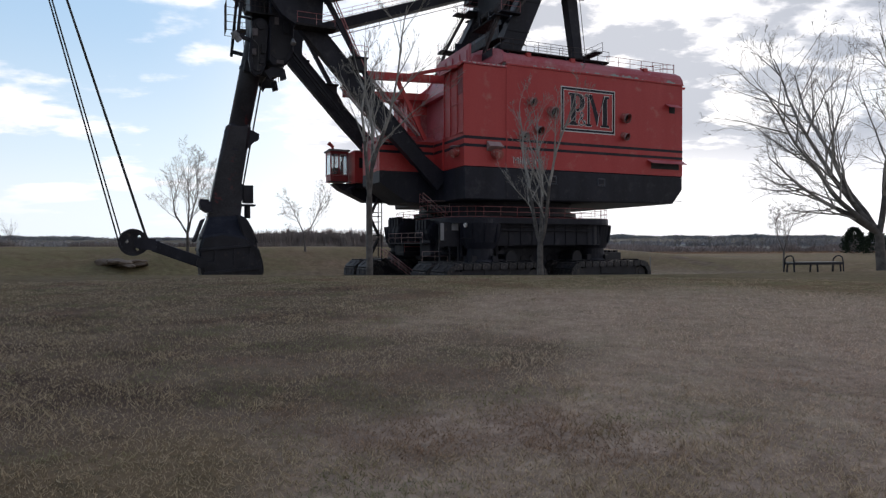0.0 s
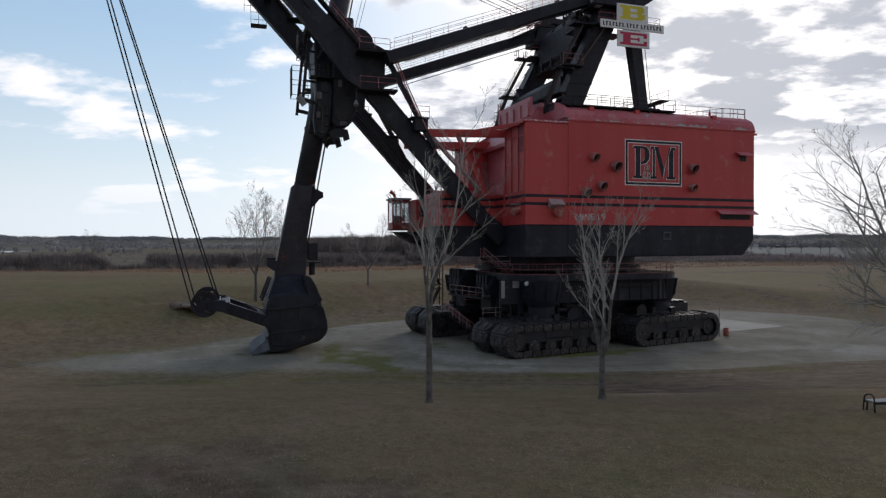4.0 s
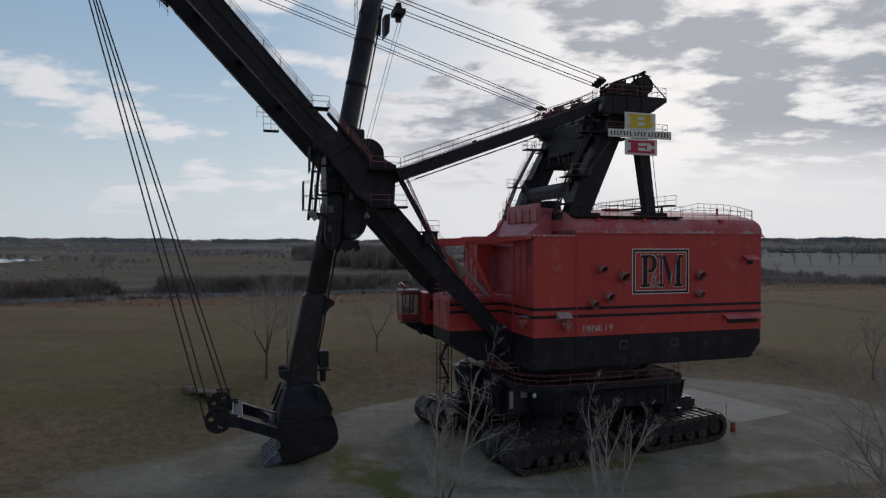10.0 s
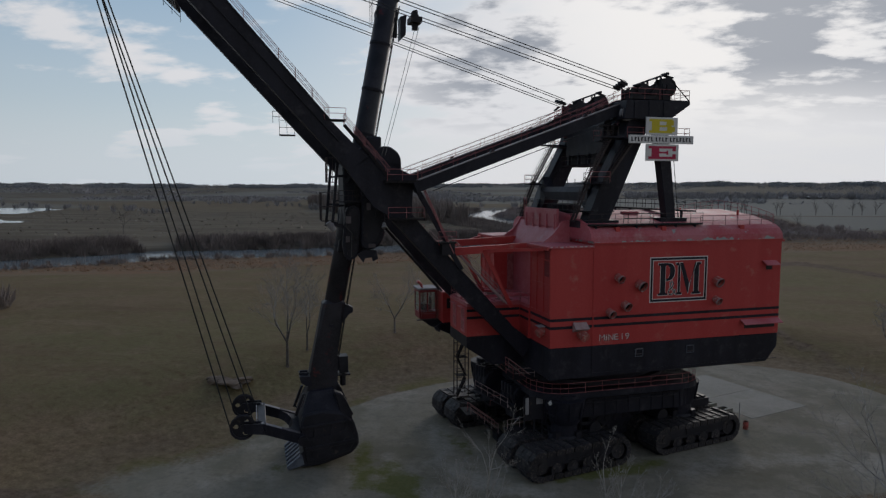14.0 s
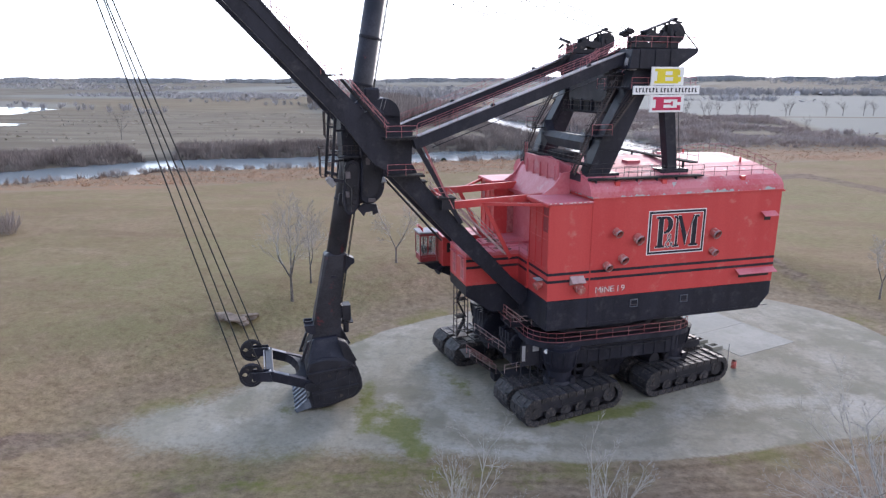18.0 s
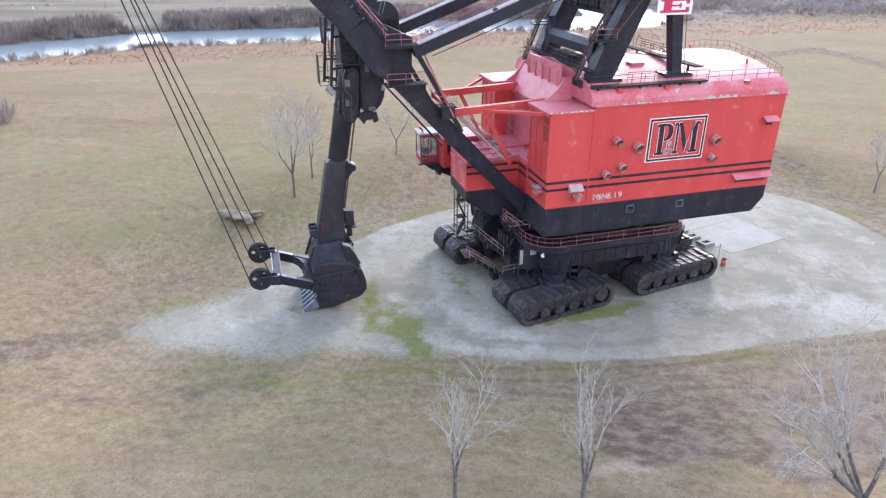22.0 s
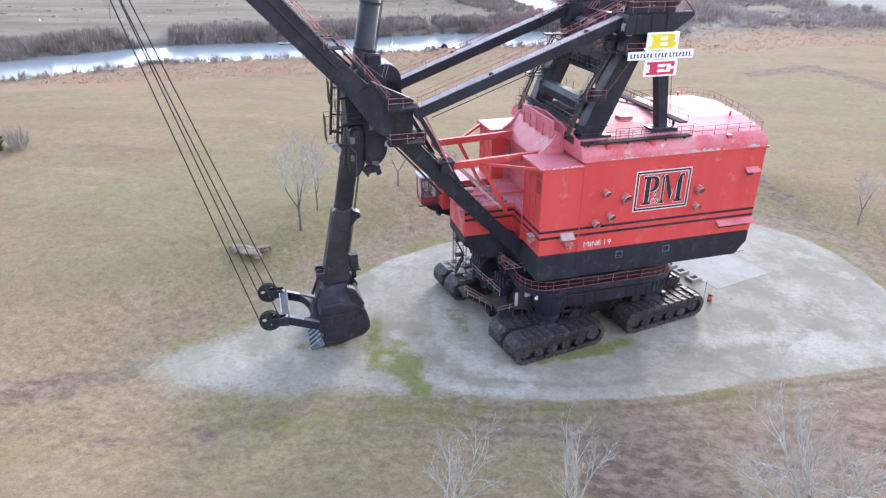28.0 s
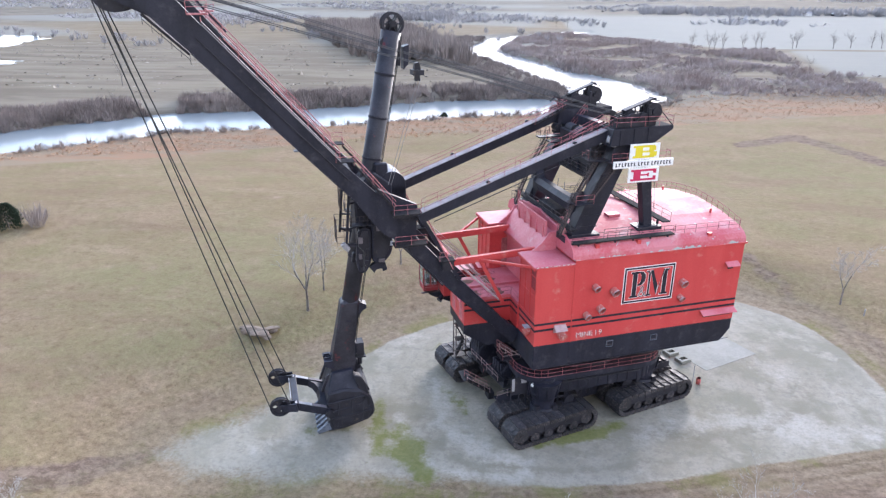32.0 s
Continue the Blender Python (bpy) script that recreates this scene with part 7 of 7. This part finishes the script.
def bare_tree(label, x, y, high, seed, bark, stems=((0, 0, 1.0),), top=3, thick=0.16, clear=0.22, group="", form=SPREADING, lean=(0, 0), twig=None):
    """A leafless tree: trunk and limbs in one mesh, twigs in another."""
    rng = random.Random(seed)
    segs = []
    base = Vector((0, 0, -0.15))
    fork = Vector((lean[0], lean[1], high * clear))
    half = fork * 0.5 + Vector((-lean[0] * 0.12, 0.05, 0))
    segs.append((base, Vector((0, 0, 0.25)), thick * 1.5, thick * 1.12, 0))
    segs.append((Vector((0, 0, 0.25)), half, thick * 1.12, thick, 0))
    segs.append((half, fork, thick, thick * 0.92, 0))
    for lx, ly, f in stems:
        grow(segs, rng, fork.copy(), Vector((lx, ly, 1)).normalized(), high * (1 - clear) * f, thick * (0.85 if len(stems) == 1 else 0.68), 0, top, form)
    tree = new("tree")
    tree.matrix_world = pose(x, y, ground_at(x, y))
    tagged(tree, label, "tree", group)
    wood, twigs = bmesh.new(), bmesh.new()
    fine = 0.006 if y < 60 else 0.011 if y < 120 else 0.02
    for p, q, r0, r1, level in segs:
        if level < 1 and r0 > thick * 0.5:
            tube(wood, p, q, max(r0, 0.012), max(r1, 0.01), 7 if level == 0 else 5, False)
        else:
            tube(twigs, p, q, max(r0, fine), max(r1, fine * 0.65), 5 if level < 2 else 3, False)
    part("trunk", wood, bark, tree, smooth=True)
    part("crown", twigs, twig or bark, tree, "bare twigs")
    return tree


PALE = "young leafless tree with pale grey bark on the lawn"
bare_tree(PALE, -3.4, 30.3, 12.8, 3, BARK, ((0.03, 0, 1.0), (0.13, 0.08, 0.72), (-0.12, -0.06, 0.78)), 3, 0.15, 0.30, form=SLENDER, twig=TWIG)
bare_tree(PALE, 5.0, 33.7, 10.4, 8, BARK, ((-0.32, 0.1, 0.97), (0.10, 0.15, 0.9), (0.26, -0.1, 0.95)), 3, 0.16, 0.2, form=SLENDER, twig=TWIG)
bare_tree("large leafless tree with a leaning trunk and spreading limbs", 22.6, 33.8, 13.2, 21, BARK, ((-0.75, 0.2, 1.0), (-1.15, -0.3, 0.85), (0.25, 0.1, 0.95), (-0.5, 0.6, 0.9), (-2.4, 0.2, 0.6)), 3, 0.23, 0.15, form=WIDE, lean=(-0.15, 0), twig=TWIG)
bare_tree("large leafless tree with dark spreading limbs", 27.0, 33.5, 13.5, 33, DARK_BARK, ((-0.55, 0.1, 1.0), (0.3, 0.3, 0.9), (0.1, -0.4, 0.8)), 3, 0.2, 0.2, twig=TWIG)
bare_tree(PALE, -45.5, 37.0, 6.5, 44, BARK, ((0.2, 0, 1.0), (-0.4, 0.2, 0.8)), 3, 0.11, 0.25, twig=TWIG)
FAR = "leafless tree on the far lawn"
bare_tree(FAR, -34.0, 87.4, 14.2, 12, BARK, ((-0.5, 0, 1.0), (0.3, 0.1, 0.92), (-0.1, 0.3, 0.95)), 3, 0.2, 0.25, form=WIDE, twig=TWIG)
bare_tree(FAR, -33.2, 93.6, 11.5, 15, BARK, ((0.3, 0, 1.0), (-0.2, 0.1, 0.8)), 3, 0.14, 0.22, twig=TWIG)
bare_tree(FAR, -22.3, 106.2, 11.0, 17, DARK_BARK, ((-0.3, 0, 0.8), (0.6, 0.1, 1.0)), 3, 0.17, 0.22, twig=TWIG)
bare_tree(FAR, 54.5, 105.0, 10.5, 19, DARK_BARK, ((0.2, 0, 1.0), (-0.4, 0.1, 0.8)), 3, 0.15, 0.25, twig=TWIG)
lone = bare_tree("lone leafless tree in the far marsh", -236, 357, 17.0, 23, DARK_BARK, ((-0.1, 0, 1.0), (0.16, 0.1, 0.9)), 2, 0.26, 0.2, form=UPRIGHT)
HEDGE = "leafless hedgerow tree beside a pale field"
row = bare_tree(HEDGE, 168, 690, 16.0, 27, DARK_BARK, ((-0.35, 0, 1.0), (0.3, 0.1, 0.8)), 2, 0.34, 0.15, "hedgerow trees")
row2 = bare_tree(HEDGE, 214, 700, 15.0, 29, DARK_BARK, ((0.25, 0, 1.0), (-0.2, 0.1, 0.9)), 2, 0.3, 0.2, "hedgerow trees")
rng = random.Random(5)
for k in range(16):
    x = 150 + k * 19 + rng.uniform(-7, 7)
    y = 690 + k * 3.5 + rng.uniform(-6, 6)
    copy_thing(rng.choice((row, row2)), pose(x, y, ground_at(x, y), 0, 0, rng.uniform(0, 360)))
for x, y, k in ((16, 664, 0.8), (85, 640, 0.7), (-197, 287, 0.4), (-420, 620, 0.7), (32, 1126, 1.1), (50, 1130, 0.9), (186, 484, 0.6)):
    copy_thing(lone, pose(x, y, ground_at(x, y), 0, 0, rng.uniform(0, 360)) @ Matrix.Scale(k, 4))


def cedar(x, y, high, wide, seed):
    """A dense dark evergreen: short trunk and many overlapping sprays."""
    r = random.Random(seed)
    t = new("cedar")
    t.matrix_world = pose(x, y, ground_at(x, y))
    tagged(t, "dense dark green cedar on open grass", "cedar")
    bm = bmesh.new()
    tube(bm, (0, 0, -0.1), (0, 0, high * 0.6), 0.15, 0.05, 6)
    part("trunk", bm, DARK_BARK, t)
    bm = bmesh.new()
    for k in range(2200):
        f = r.random() ** 0.8
        a = r.uniform(0, 2 * math.pi)
        rad = wide * math.sqrt(max(0.0, 1 - (2 * f - 0.75) ** 2 / 1.6)) * (1 - f * 0.35) * math.sqrt(r.uniform(0.2, 1)) * r.uniform(0.8, 1.1)
        c = Vector((math.cos(a) * rad, math.sin(a) * rad, 0.2 + f * high * 0.97))
        out = Vector((math.cos(a), math.sin(a), r.uniform(0.2, 1.2))).normalized() * r.uniform(0.35, 0.7) * wide * 0.28
        s = out.cross(Vector((r.gauss(0, 1), r.gauss(0, 1), r.gauss(0, 1)))).normalized() * wide * 0.06
        bm.faces.new([bm.verts.new(v) for v in (c - s, c + s, c + out)])
    part("crown", bm, CEDAR, t)


cedar(-107.5, 112.5, 5.4, 3.0, 1)
cedar(-38.6, 290, 4.0, 2.2, 2)
cedar(194, 310, 12.5, 6.0, 3)
cedar(205, 311, 12.0, 5.5, 4)


def thicket(name, material, label, places, blades, seed, wide=0.06):
    """Many shrubs of thin upright twigs as one mesh; places are x, y, height, width."""
    g = np.random.default_rng(seed)
    P = np.repeat(np.array(places, float), blades, 0)
    n = len(P)
    z = ground_height(P[:, 0], P[:, 1])
    a, f = g.uniform(0, 2 * np.pi, n), np.sqrt(g.uniform(0, 1, n))
    foot = np.stack([P[:, 0] + np.cos(a) * f * P[:, 3] * 0.25, P[:, 1] + np.sin(a) * f * P[:, 3] * 0.25, z - 0.05], 1)
    b = a + g.normal(0, 0.6, n)
    tip = np.stack([P[:, 0] + np.cos(b) * f * P[:, 3] * 0.6, P[:, 1] + np.sin(b) * f * P[:, 3] * 0.6, z + P[:, 2] * g.uniform(0.45, 1.0, n)], 1)
    c = g.uniform(0, np.pi, n)
    w = np.stack([np.cos(c), np.sin(c), np.zeros(n)], 1) * (P[:, 2] * wide)[:, None]
    mid = foot * 0.5 + tip * 0.5 + g.normal(0, 1, (n, 3)) * (P[:, 3] * 0.08)[:, None]
    verts = np.stack([foot - w * 0.4, foot + w * 0.4, mid + w, tip, mid - w], 1).reshape(-1, 3)
    i = np.arange(n) * 5
    faces = [(k, k + 1, k + 2, k + 3, k + 4) for k in i.tolist()]
    me = bpy.data.meshes.new(name)
    me.from_pydata(verts.tolist(), [], faces)
    me.materials.append(material)
    return tagged(new(name, me), label, "shrubs", kind="stuff")


def along(pts, count, lo, hi, g, side=None):
    """Random places at lo to hi metres from a line of points."""
    out = []
    pts = [np.array(p, float) for p in pts]
    lens = [np.linalg.norm(b - a) for a, b in rows_of(pts)]
    cum = np.cumsum(lens)
    for _ in range(count):
        d = g.uniform(0, cum[-1])
        k = int(np.searchsorted(cum, d))
        a, b = pts[k], pts[k + 1]
        t = 1 - (cum[k] - d) / lens[k]
        n = np.array([-(b - a)[1], (b - a)[0]]) / lens[k]
        s = side if side else g.choice((-1, 1))
        out.append(a + (b - a) * t + n * s * g.uniform(lo, hi))
    return out


g = np.random.default_rng(11)
FRONT = RIVER[1:9]
bank = [(x, y, g.uniform(3.0, 6.5), g.uniform(3, 6)) for x, y in along(FRONT, 2600, 24, 56, g, 1)]
bank += [(x, y, g.uniform(1.0, 3.2), g.uniform(1.5, 4.5)) for x, y in along(FRONT, 420, 27, 36, g, -1)]
bank += [(x + g.normal(0, 4), y + g.normal(0, 3), g.uniform(2.0, 4.0), g.uniform(3, 5)) for x, y in ((-170, 208), (-162, 212), (-152, 220), (-138, 232), (-128, 238), (-60, 268)) for _ in range(7)]
bank += [(x, y, g.uniform(2.5, 5), g.uniform(3, 6)) for x, y in along(RIVER[8:14], 1100, 17, 60, g, 1)]
thicket("bank_scrub", SCRUB, "grey-brown leafless scrub along the river banks", bank, 46, 1, 0.014)
brush = []
for _ in range(11000):
    x, y = g.uniform(-60, 330), g.uniform(345, 960)
    edge = 330 if y < 465 else 186 + 0.2 * (y - 470) if y < 690 else 178 - 0.55 * (y - 691)
    clump = math.sin(x * 0.071 + 1.7 * math.sin(y * 0.033)) + math.sin(y * 0.052 + 1.3 * math.sin(x * 0.041))
    gap = line_gap(np.array([x]), np.array([y]), RIVER)[0]
    bank_x = np.interp(y, [p[1] for p in RIVER[8:]], [p[0] for p in RIVER[8:]])
    if x < edge and x > bank_x and y > 352 + 0.16 * max(0, x - 60) and gap > 20 - 6 * smooth01((y - 350) / 200) and (clump > -1.2 or gap < 34):
        brush.append((x, y, (3.2 + 1.3 * clump) * g.uniform(0.6, 1.25) + (1.5 if gap < 34 else 0), g.uniform(3.5, 8)))
thicket("brush_thicket", BRUSH, "dense reddish grey brush beyond the river bend", brush, 46, 2, 0.016)
reeds = []
for _ in range(9000):
    x = g.uniform(-260, 330)
    yr = np.interp(x, [p[0] for p in RIVER[:8]], [p[1] for p in RIVER[:8]])
    y = yr - g.uniform(28, 72) if x < 55 else 276 + 0.4 * (x - 58) + g.uniform(0, 75)
    reeds.append((x, y, g.uniform(0.3, 0.95), g.uniform(1.5, 3.0)))
thicket("reed_grass", REEDS, "rust coloured tall dry grass before the river", reeds, 11, 3, 0.035)
marsh = [(g.uniform(-700, 60), g.uniform(330, 700), g.uniform(0.25, 0.7), g.uniform(4, 9)) for _ in range(900)]
marsh = [m for m in marsh if line_gap(np.array([m[0]]), np.array([m[1]]), RIVER)[0] > 27]
thicket("marsh_grass", MARSH, "dull brown marsh grass and low scrub beyond the river", marsh, 26, 4, 0.03)
thicket("corner_shrub", SCRUB, "leafless shrub beside a cedar", [(-102.5, 114.5, 5.0, 5.5), (-104.5, 116.5, 5.4, 4.5), (-109, 116, 4.6, 4.5)], 120, 6, 0.007)

grove = []
for _ in range(1300):
    f = g.uniform(0, 1) ** 0.7
    grove.append((-120 - 230 * f + g.uniform(0, 80 + 60 * f), 505 + 520 * f + g.uniform(-20, 20), g.uniform(14, 21), g.uniform(5, 9)))
thicket("bare_grove", GROVE, "brown leafless grove beyond the marsh", grove, 30, 9, 0.022)
wood = []
for _ in range(7000):
    az, d = radians(g.uniform(-46, 46)), g.uniform(1250, 4300)
    band = math.sin(d * 0.0061 + az * 5) + math.sin(az * 17 + d * 0.002)
    if band > 0.2 or d > 3300:
        wood.append((d * math.sin(az), d * math.cos(az), g.uniform(6, 12), g.uniform(14, 40)))
for _ in range(700):
    az, d = radians(g.uniform(-50, 50)), g.uniform(760, 1250)
    if math.sin(az * 23 + d * 0.01) > 0.55 and not (0.1 < az < 0.6):
        wood.append((d * math.sin(az), d * math.cos(az), g.uniform(5, 10), g.uniform(5, 11)))
for k in range(500):
    az = radians(8 + g.uniform(0, 38))
    d = g.uniform(1850, 2100)
    wood.append((d * math.sin(az), d * math.cos(az), g.uniform(14, 24), g.uniform(14, 26)))
for k in range(200):
    wood.append((g.uniform(-330, -180), g.uniform(1350, 1600), g.uniform(12, 20), g.uniform(10, 16)))
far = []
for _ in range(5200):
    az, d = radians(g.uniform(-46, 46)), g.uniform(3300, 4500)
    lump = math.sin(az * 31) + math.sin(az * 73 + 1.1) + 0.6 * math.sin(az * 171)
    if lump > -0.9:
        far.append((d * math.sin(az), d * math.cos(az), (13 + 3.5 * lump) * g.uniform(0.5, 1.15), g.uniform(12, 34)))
thicket("horizon_woods", HORIZON, "woods along the horizon, blue-grey from haze put into their colour", far, 22, 8, 0.06)
thicket("far_woods", WOODS, "leafless woods on the plain, their grey-brown paled with haze", wood, 26, 7, 0.035)


# ---- grass near the start ----
def lawn_blades():
    g3 = np.random.default_rng(3)
    n = 240000
    d = 2.0 + 22 * g3.uniform(0, 1, n) ** 1.35
    a = np.radians(g3.uniform(-42, 42, n))
    x, y = d * np.sin(a), d * np.cos(a)
    z = ground_height(x, y)
    tuft = np.sin(x * 3.1 + 1.7 * np.sin(y * 2.3)) * np.sin(y * 2.7 + 1.3 * np.sin(x * 1.9)) + 0.6 * np.sin(x * 9.3 + y * 4.1) * np.sin(y * 8.7 - x * 3.3)
    h = g3.uniform(0.010, 0.034, n) * (1 + 0.9 * np.clip(tuft, 0, 1.2))
    lean = g3.normal(0, 1.1, (n, 2)) * h[:, None]
    c = g3.uniform(0, np.pi, n)
    w = 0.003 + 0.00035 * d
    wx, wy = np.cos(c) * w, np.sin(c) * w
    v = np.stack([np.stack([x - wx, y - wy, z - 0.005], 1), np.stack([x + wx, y + wy, z - 0.005], 1), np.stack([x + lean[:, 0], y + lean[:, 1], z + h], 1)], 1).reshape(-1, 3)
    me = bpy.data.meshes.new("lawn_grass")
    me.from_pydata(v.tolist(), [], [(k, k + 1, k + 2) for k in range(0, 3 * n, 3)])
    me.materials.append(BLADE)
    tagged(new("lawn_grass", me), "short dry winter grass blades", "grass", kind="stuff")


lawn_blades()


# ---- loose things ----
def bench(x, y, turn):
    b = new("park_bench")
    b.matrix_world = pose(x, y, ground_at(x, y), 0, 0, turn)
    tagged(b, "backless park bench with curved dark metal arms on the lawn", "bench")
    for k in range(5):
        bm = bmesh.new()
        box(bm, -1.27, 1.27, -0.24 + k * 0.1, -0.16 + k * 0.1, 0.40, 0.455)
        part("slat", bm, SLAT, b)
    for s in (-1, 1):
        bm = bmesh.new()
        arc = [Vector((s * 1.3, -0.3, 0.0)), Vector((s * 1.3, -0.27, 0.45)), Vector((s * 1.3, -0.22, 0.66)), Vector((s * 1.3, -0.1, 0.73)), Vector((s * 1.3, 0.12, 0.70)), Vector((s * 1.3, 0.26, 0.58)), Vector((s * 1.3, 0.28, 0.45)), Vector((s * 1.3, 0.33, 0.0))]
        for p, q in rows_of(arc):
            tube(bm, p, q, 0.03, n=8)
        part("arm", bm, STEEL, b)
    for v in (-0.27, 0.27):
        bm = bmesh.new()
        box(bm, -1.27, 1.27, v - 0.02, v + 0.02, 0.33, 0.44)
        part('seat_rail', bm, STEEL, b)
    for s in (-1, 0, 1):
        bm = bmesh.new()
        beam(bm, (s * 1.23, -0.26, 0.40), (s * 1.23, 0.26, 0.40), 0.05, 0.05)
        for v in (-0.22, 0.22):
            beam(bm, (s * 1.23, v, 0.0), (s * 1.23, v * 0.8, 0.4), 0.05, 0.05)
        part("leg_frame", bm, STEEL, b)


bench(16.5, 29.2, 14)


def rock_heap(x, y):
    r = random.Random(9)
    h = new("rock_heap")
    h.matrix_world = pose(x, y, ground_at(x, y))
    tagged(h, "low heap of flat brown rocks on the grass", "rock heap")
    for k in range(14):
        bm = bmesh.new()
        bmesh.ops.create_icosphere(bm, subdivisions=2, radius=1)
        sx, sy, sz = r.uniform(0.8, 1.8), r.uniform(0.5, 1.1), r.uniform(0.22, 0.5)
        for v in bm.verts:
            n = noise.noise(v.co * 1.7 + Vector((k * 7.0, 0, 0)))
            v.co *= 1 + 0.35 * n
            v.co.z = max(v.co.z, -0.5)
        m = Matrix.Translation((r.uniform(-2.3, 2.3), r.uniform(-1.4, 1.4), 0.15 + 0.35 * (k > 5))) @ Euler((r.uniform(-0.2, 0.2), r.uniform(-0.25, 0.25), r.uniform(-0.5, 0.5))).to_matrix().to_4x4() @ Matrix.Diagonal((sx, sy, sz, 1))
        bm.transform(m)
        part("rock", bm, ROCK, h)


rock_heap(-39.5, 80.2)


def barrel(x, y):
    b = new("litter_barrel")
    b.matrix_world = pose(x, y, 0)
    tagged(b, "red steel litter barrel beside the crawler track", "barrel")
    bm = bmesh.new()
    tube(bm, (0, 0, 0), (0, 0, 0.9), 0.3, n=20)
    part("drum", bm, VENT, b, smooth=True)
    for z in (0.02, 0.3, 0.6, 0.88):
        bm = bmesh.new()
        tube(bm, (0, 0, z - 0.02), (0, 0, z + 0.02), 0.315, n=20)
        part("hoop", bm, VENT, b)


barrel(25.3, 77.8)


def flag_post(x, y, high, r, label):
    p = new("post")
    p.matrix_world = pose(x, y, ground_at(x, y))
    tagged(p, label, "post")
    bm = bmesh.new()
    tube(bm, (0, 0, -0.1), (0, 0, high), r, n=8)
    part("shaft", bm, GALV, p)
    bm = bmesh.new()
    tube(bm, (0, 0, high), (0, 0, high + 0.06), r * 1.4, r * 0.6, n=8)
    part("cap", bm, GALV, p)


flag_post(24.3, 77.0, 3.3, 0.05, "thin grey steel post at the end of a crawler")
flag_post(56.6, 101.0, 1.2, 0.09, "short white marker post on the lawn")
for x, y in ((21.7, 87.4), (23.0, 85.6), (24.4, 83.7)):
    c = new("concrete_block")
    c.matrix_world = pose(x, y, 0, 0, 0, 33)
    tagged(c, "grey concrete block lying on the gravel pad", "concrete block", "concrete blocks")
    bm = bmesh.new()
    for e in (-0.55, 0.55):
        box(bm, -0.9, 0.9, e - 0.2, e + 0.2, 0, 0.5)
    for e in (-0.72, 0.72):
        box(bm, e - 0.18, e + 0.18, -0.35, 0.35, 0.002, 0.498)
    part("block", bm, CONCRETE, c)
slab = new("concrete_slab")
slab.matrix_world = pose(26.9, 90.9, 0, 0, 0, 35)
tagged(slab, "flat pale concrete slab set flush in the gravel", "slab", kind="structure")
for i in range(2):
    bm = bmesh.new()
    box(bm, -5.2, 5.2, -8.0 + i * 8.03, -0.03 + i * 8.03, -0.1, 0.03)
    part("slab_panel", bm, CONCRETE, slab)


def farm(x, y):
    h = new("farmhouse")
    h.matrix_world = pose(x, y, ground_at(x, y), 0, 0, 12)
    tagged(h, "small white farmhouse far across the fields", "farmhouse")
    bm = bmesh.new()
    box(bm, -8, 8, -5, 5, 0, 6)
    part("wall", bm, WHITE, h)
    bm = bmesh.new()
    cross(bm, [(-5.5, 6), (0, 10), (5.5, 6)], -8.5, 8.5)
    part("roof", bm, GALV, h)
    for k in range(4):
        bm = bmesh.new()
        box(bm, -6.5 + k * 4, -5.3 + k * 4, -5.06, -5, 2, 4)
        part("window", bm, DARK, h)
    b = new("barn")
    b.matrix_world = pose(x + 75, y + 10, ground_at(x + 75, y), 0, 0, 8)
    tagged(b, "long grey metal barn with a pale roof", "barn")
    bm = bmesh.new()
    box(bm, -16, 16, -6, 6, 0, 5)
    part("wall", bm, STEEL, b)
    bm = bmesh.new()
    cross(bm, [(-6.8, 5), (0, 7.4), (6.8, 5)], -16.5, 16.5)
    part("roof", bm, WHITE, b)


farm(640, 1760)
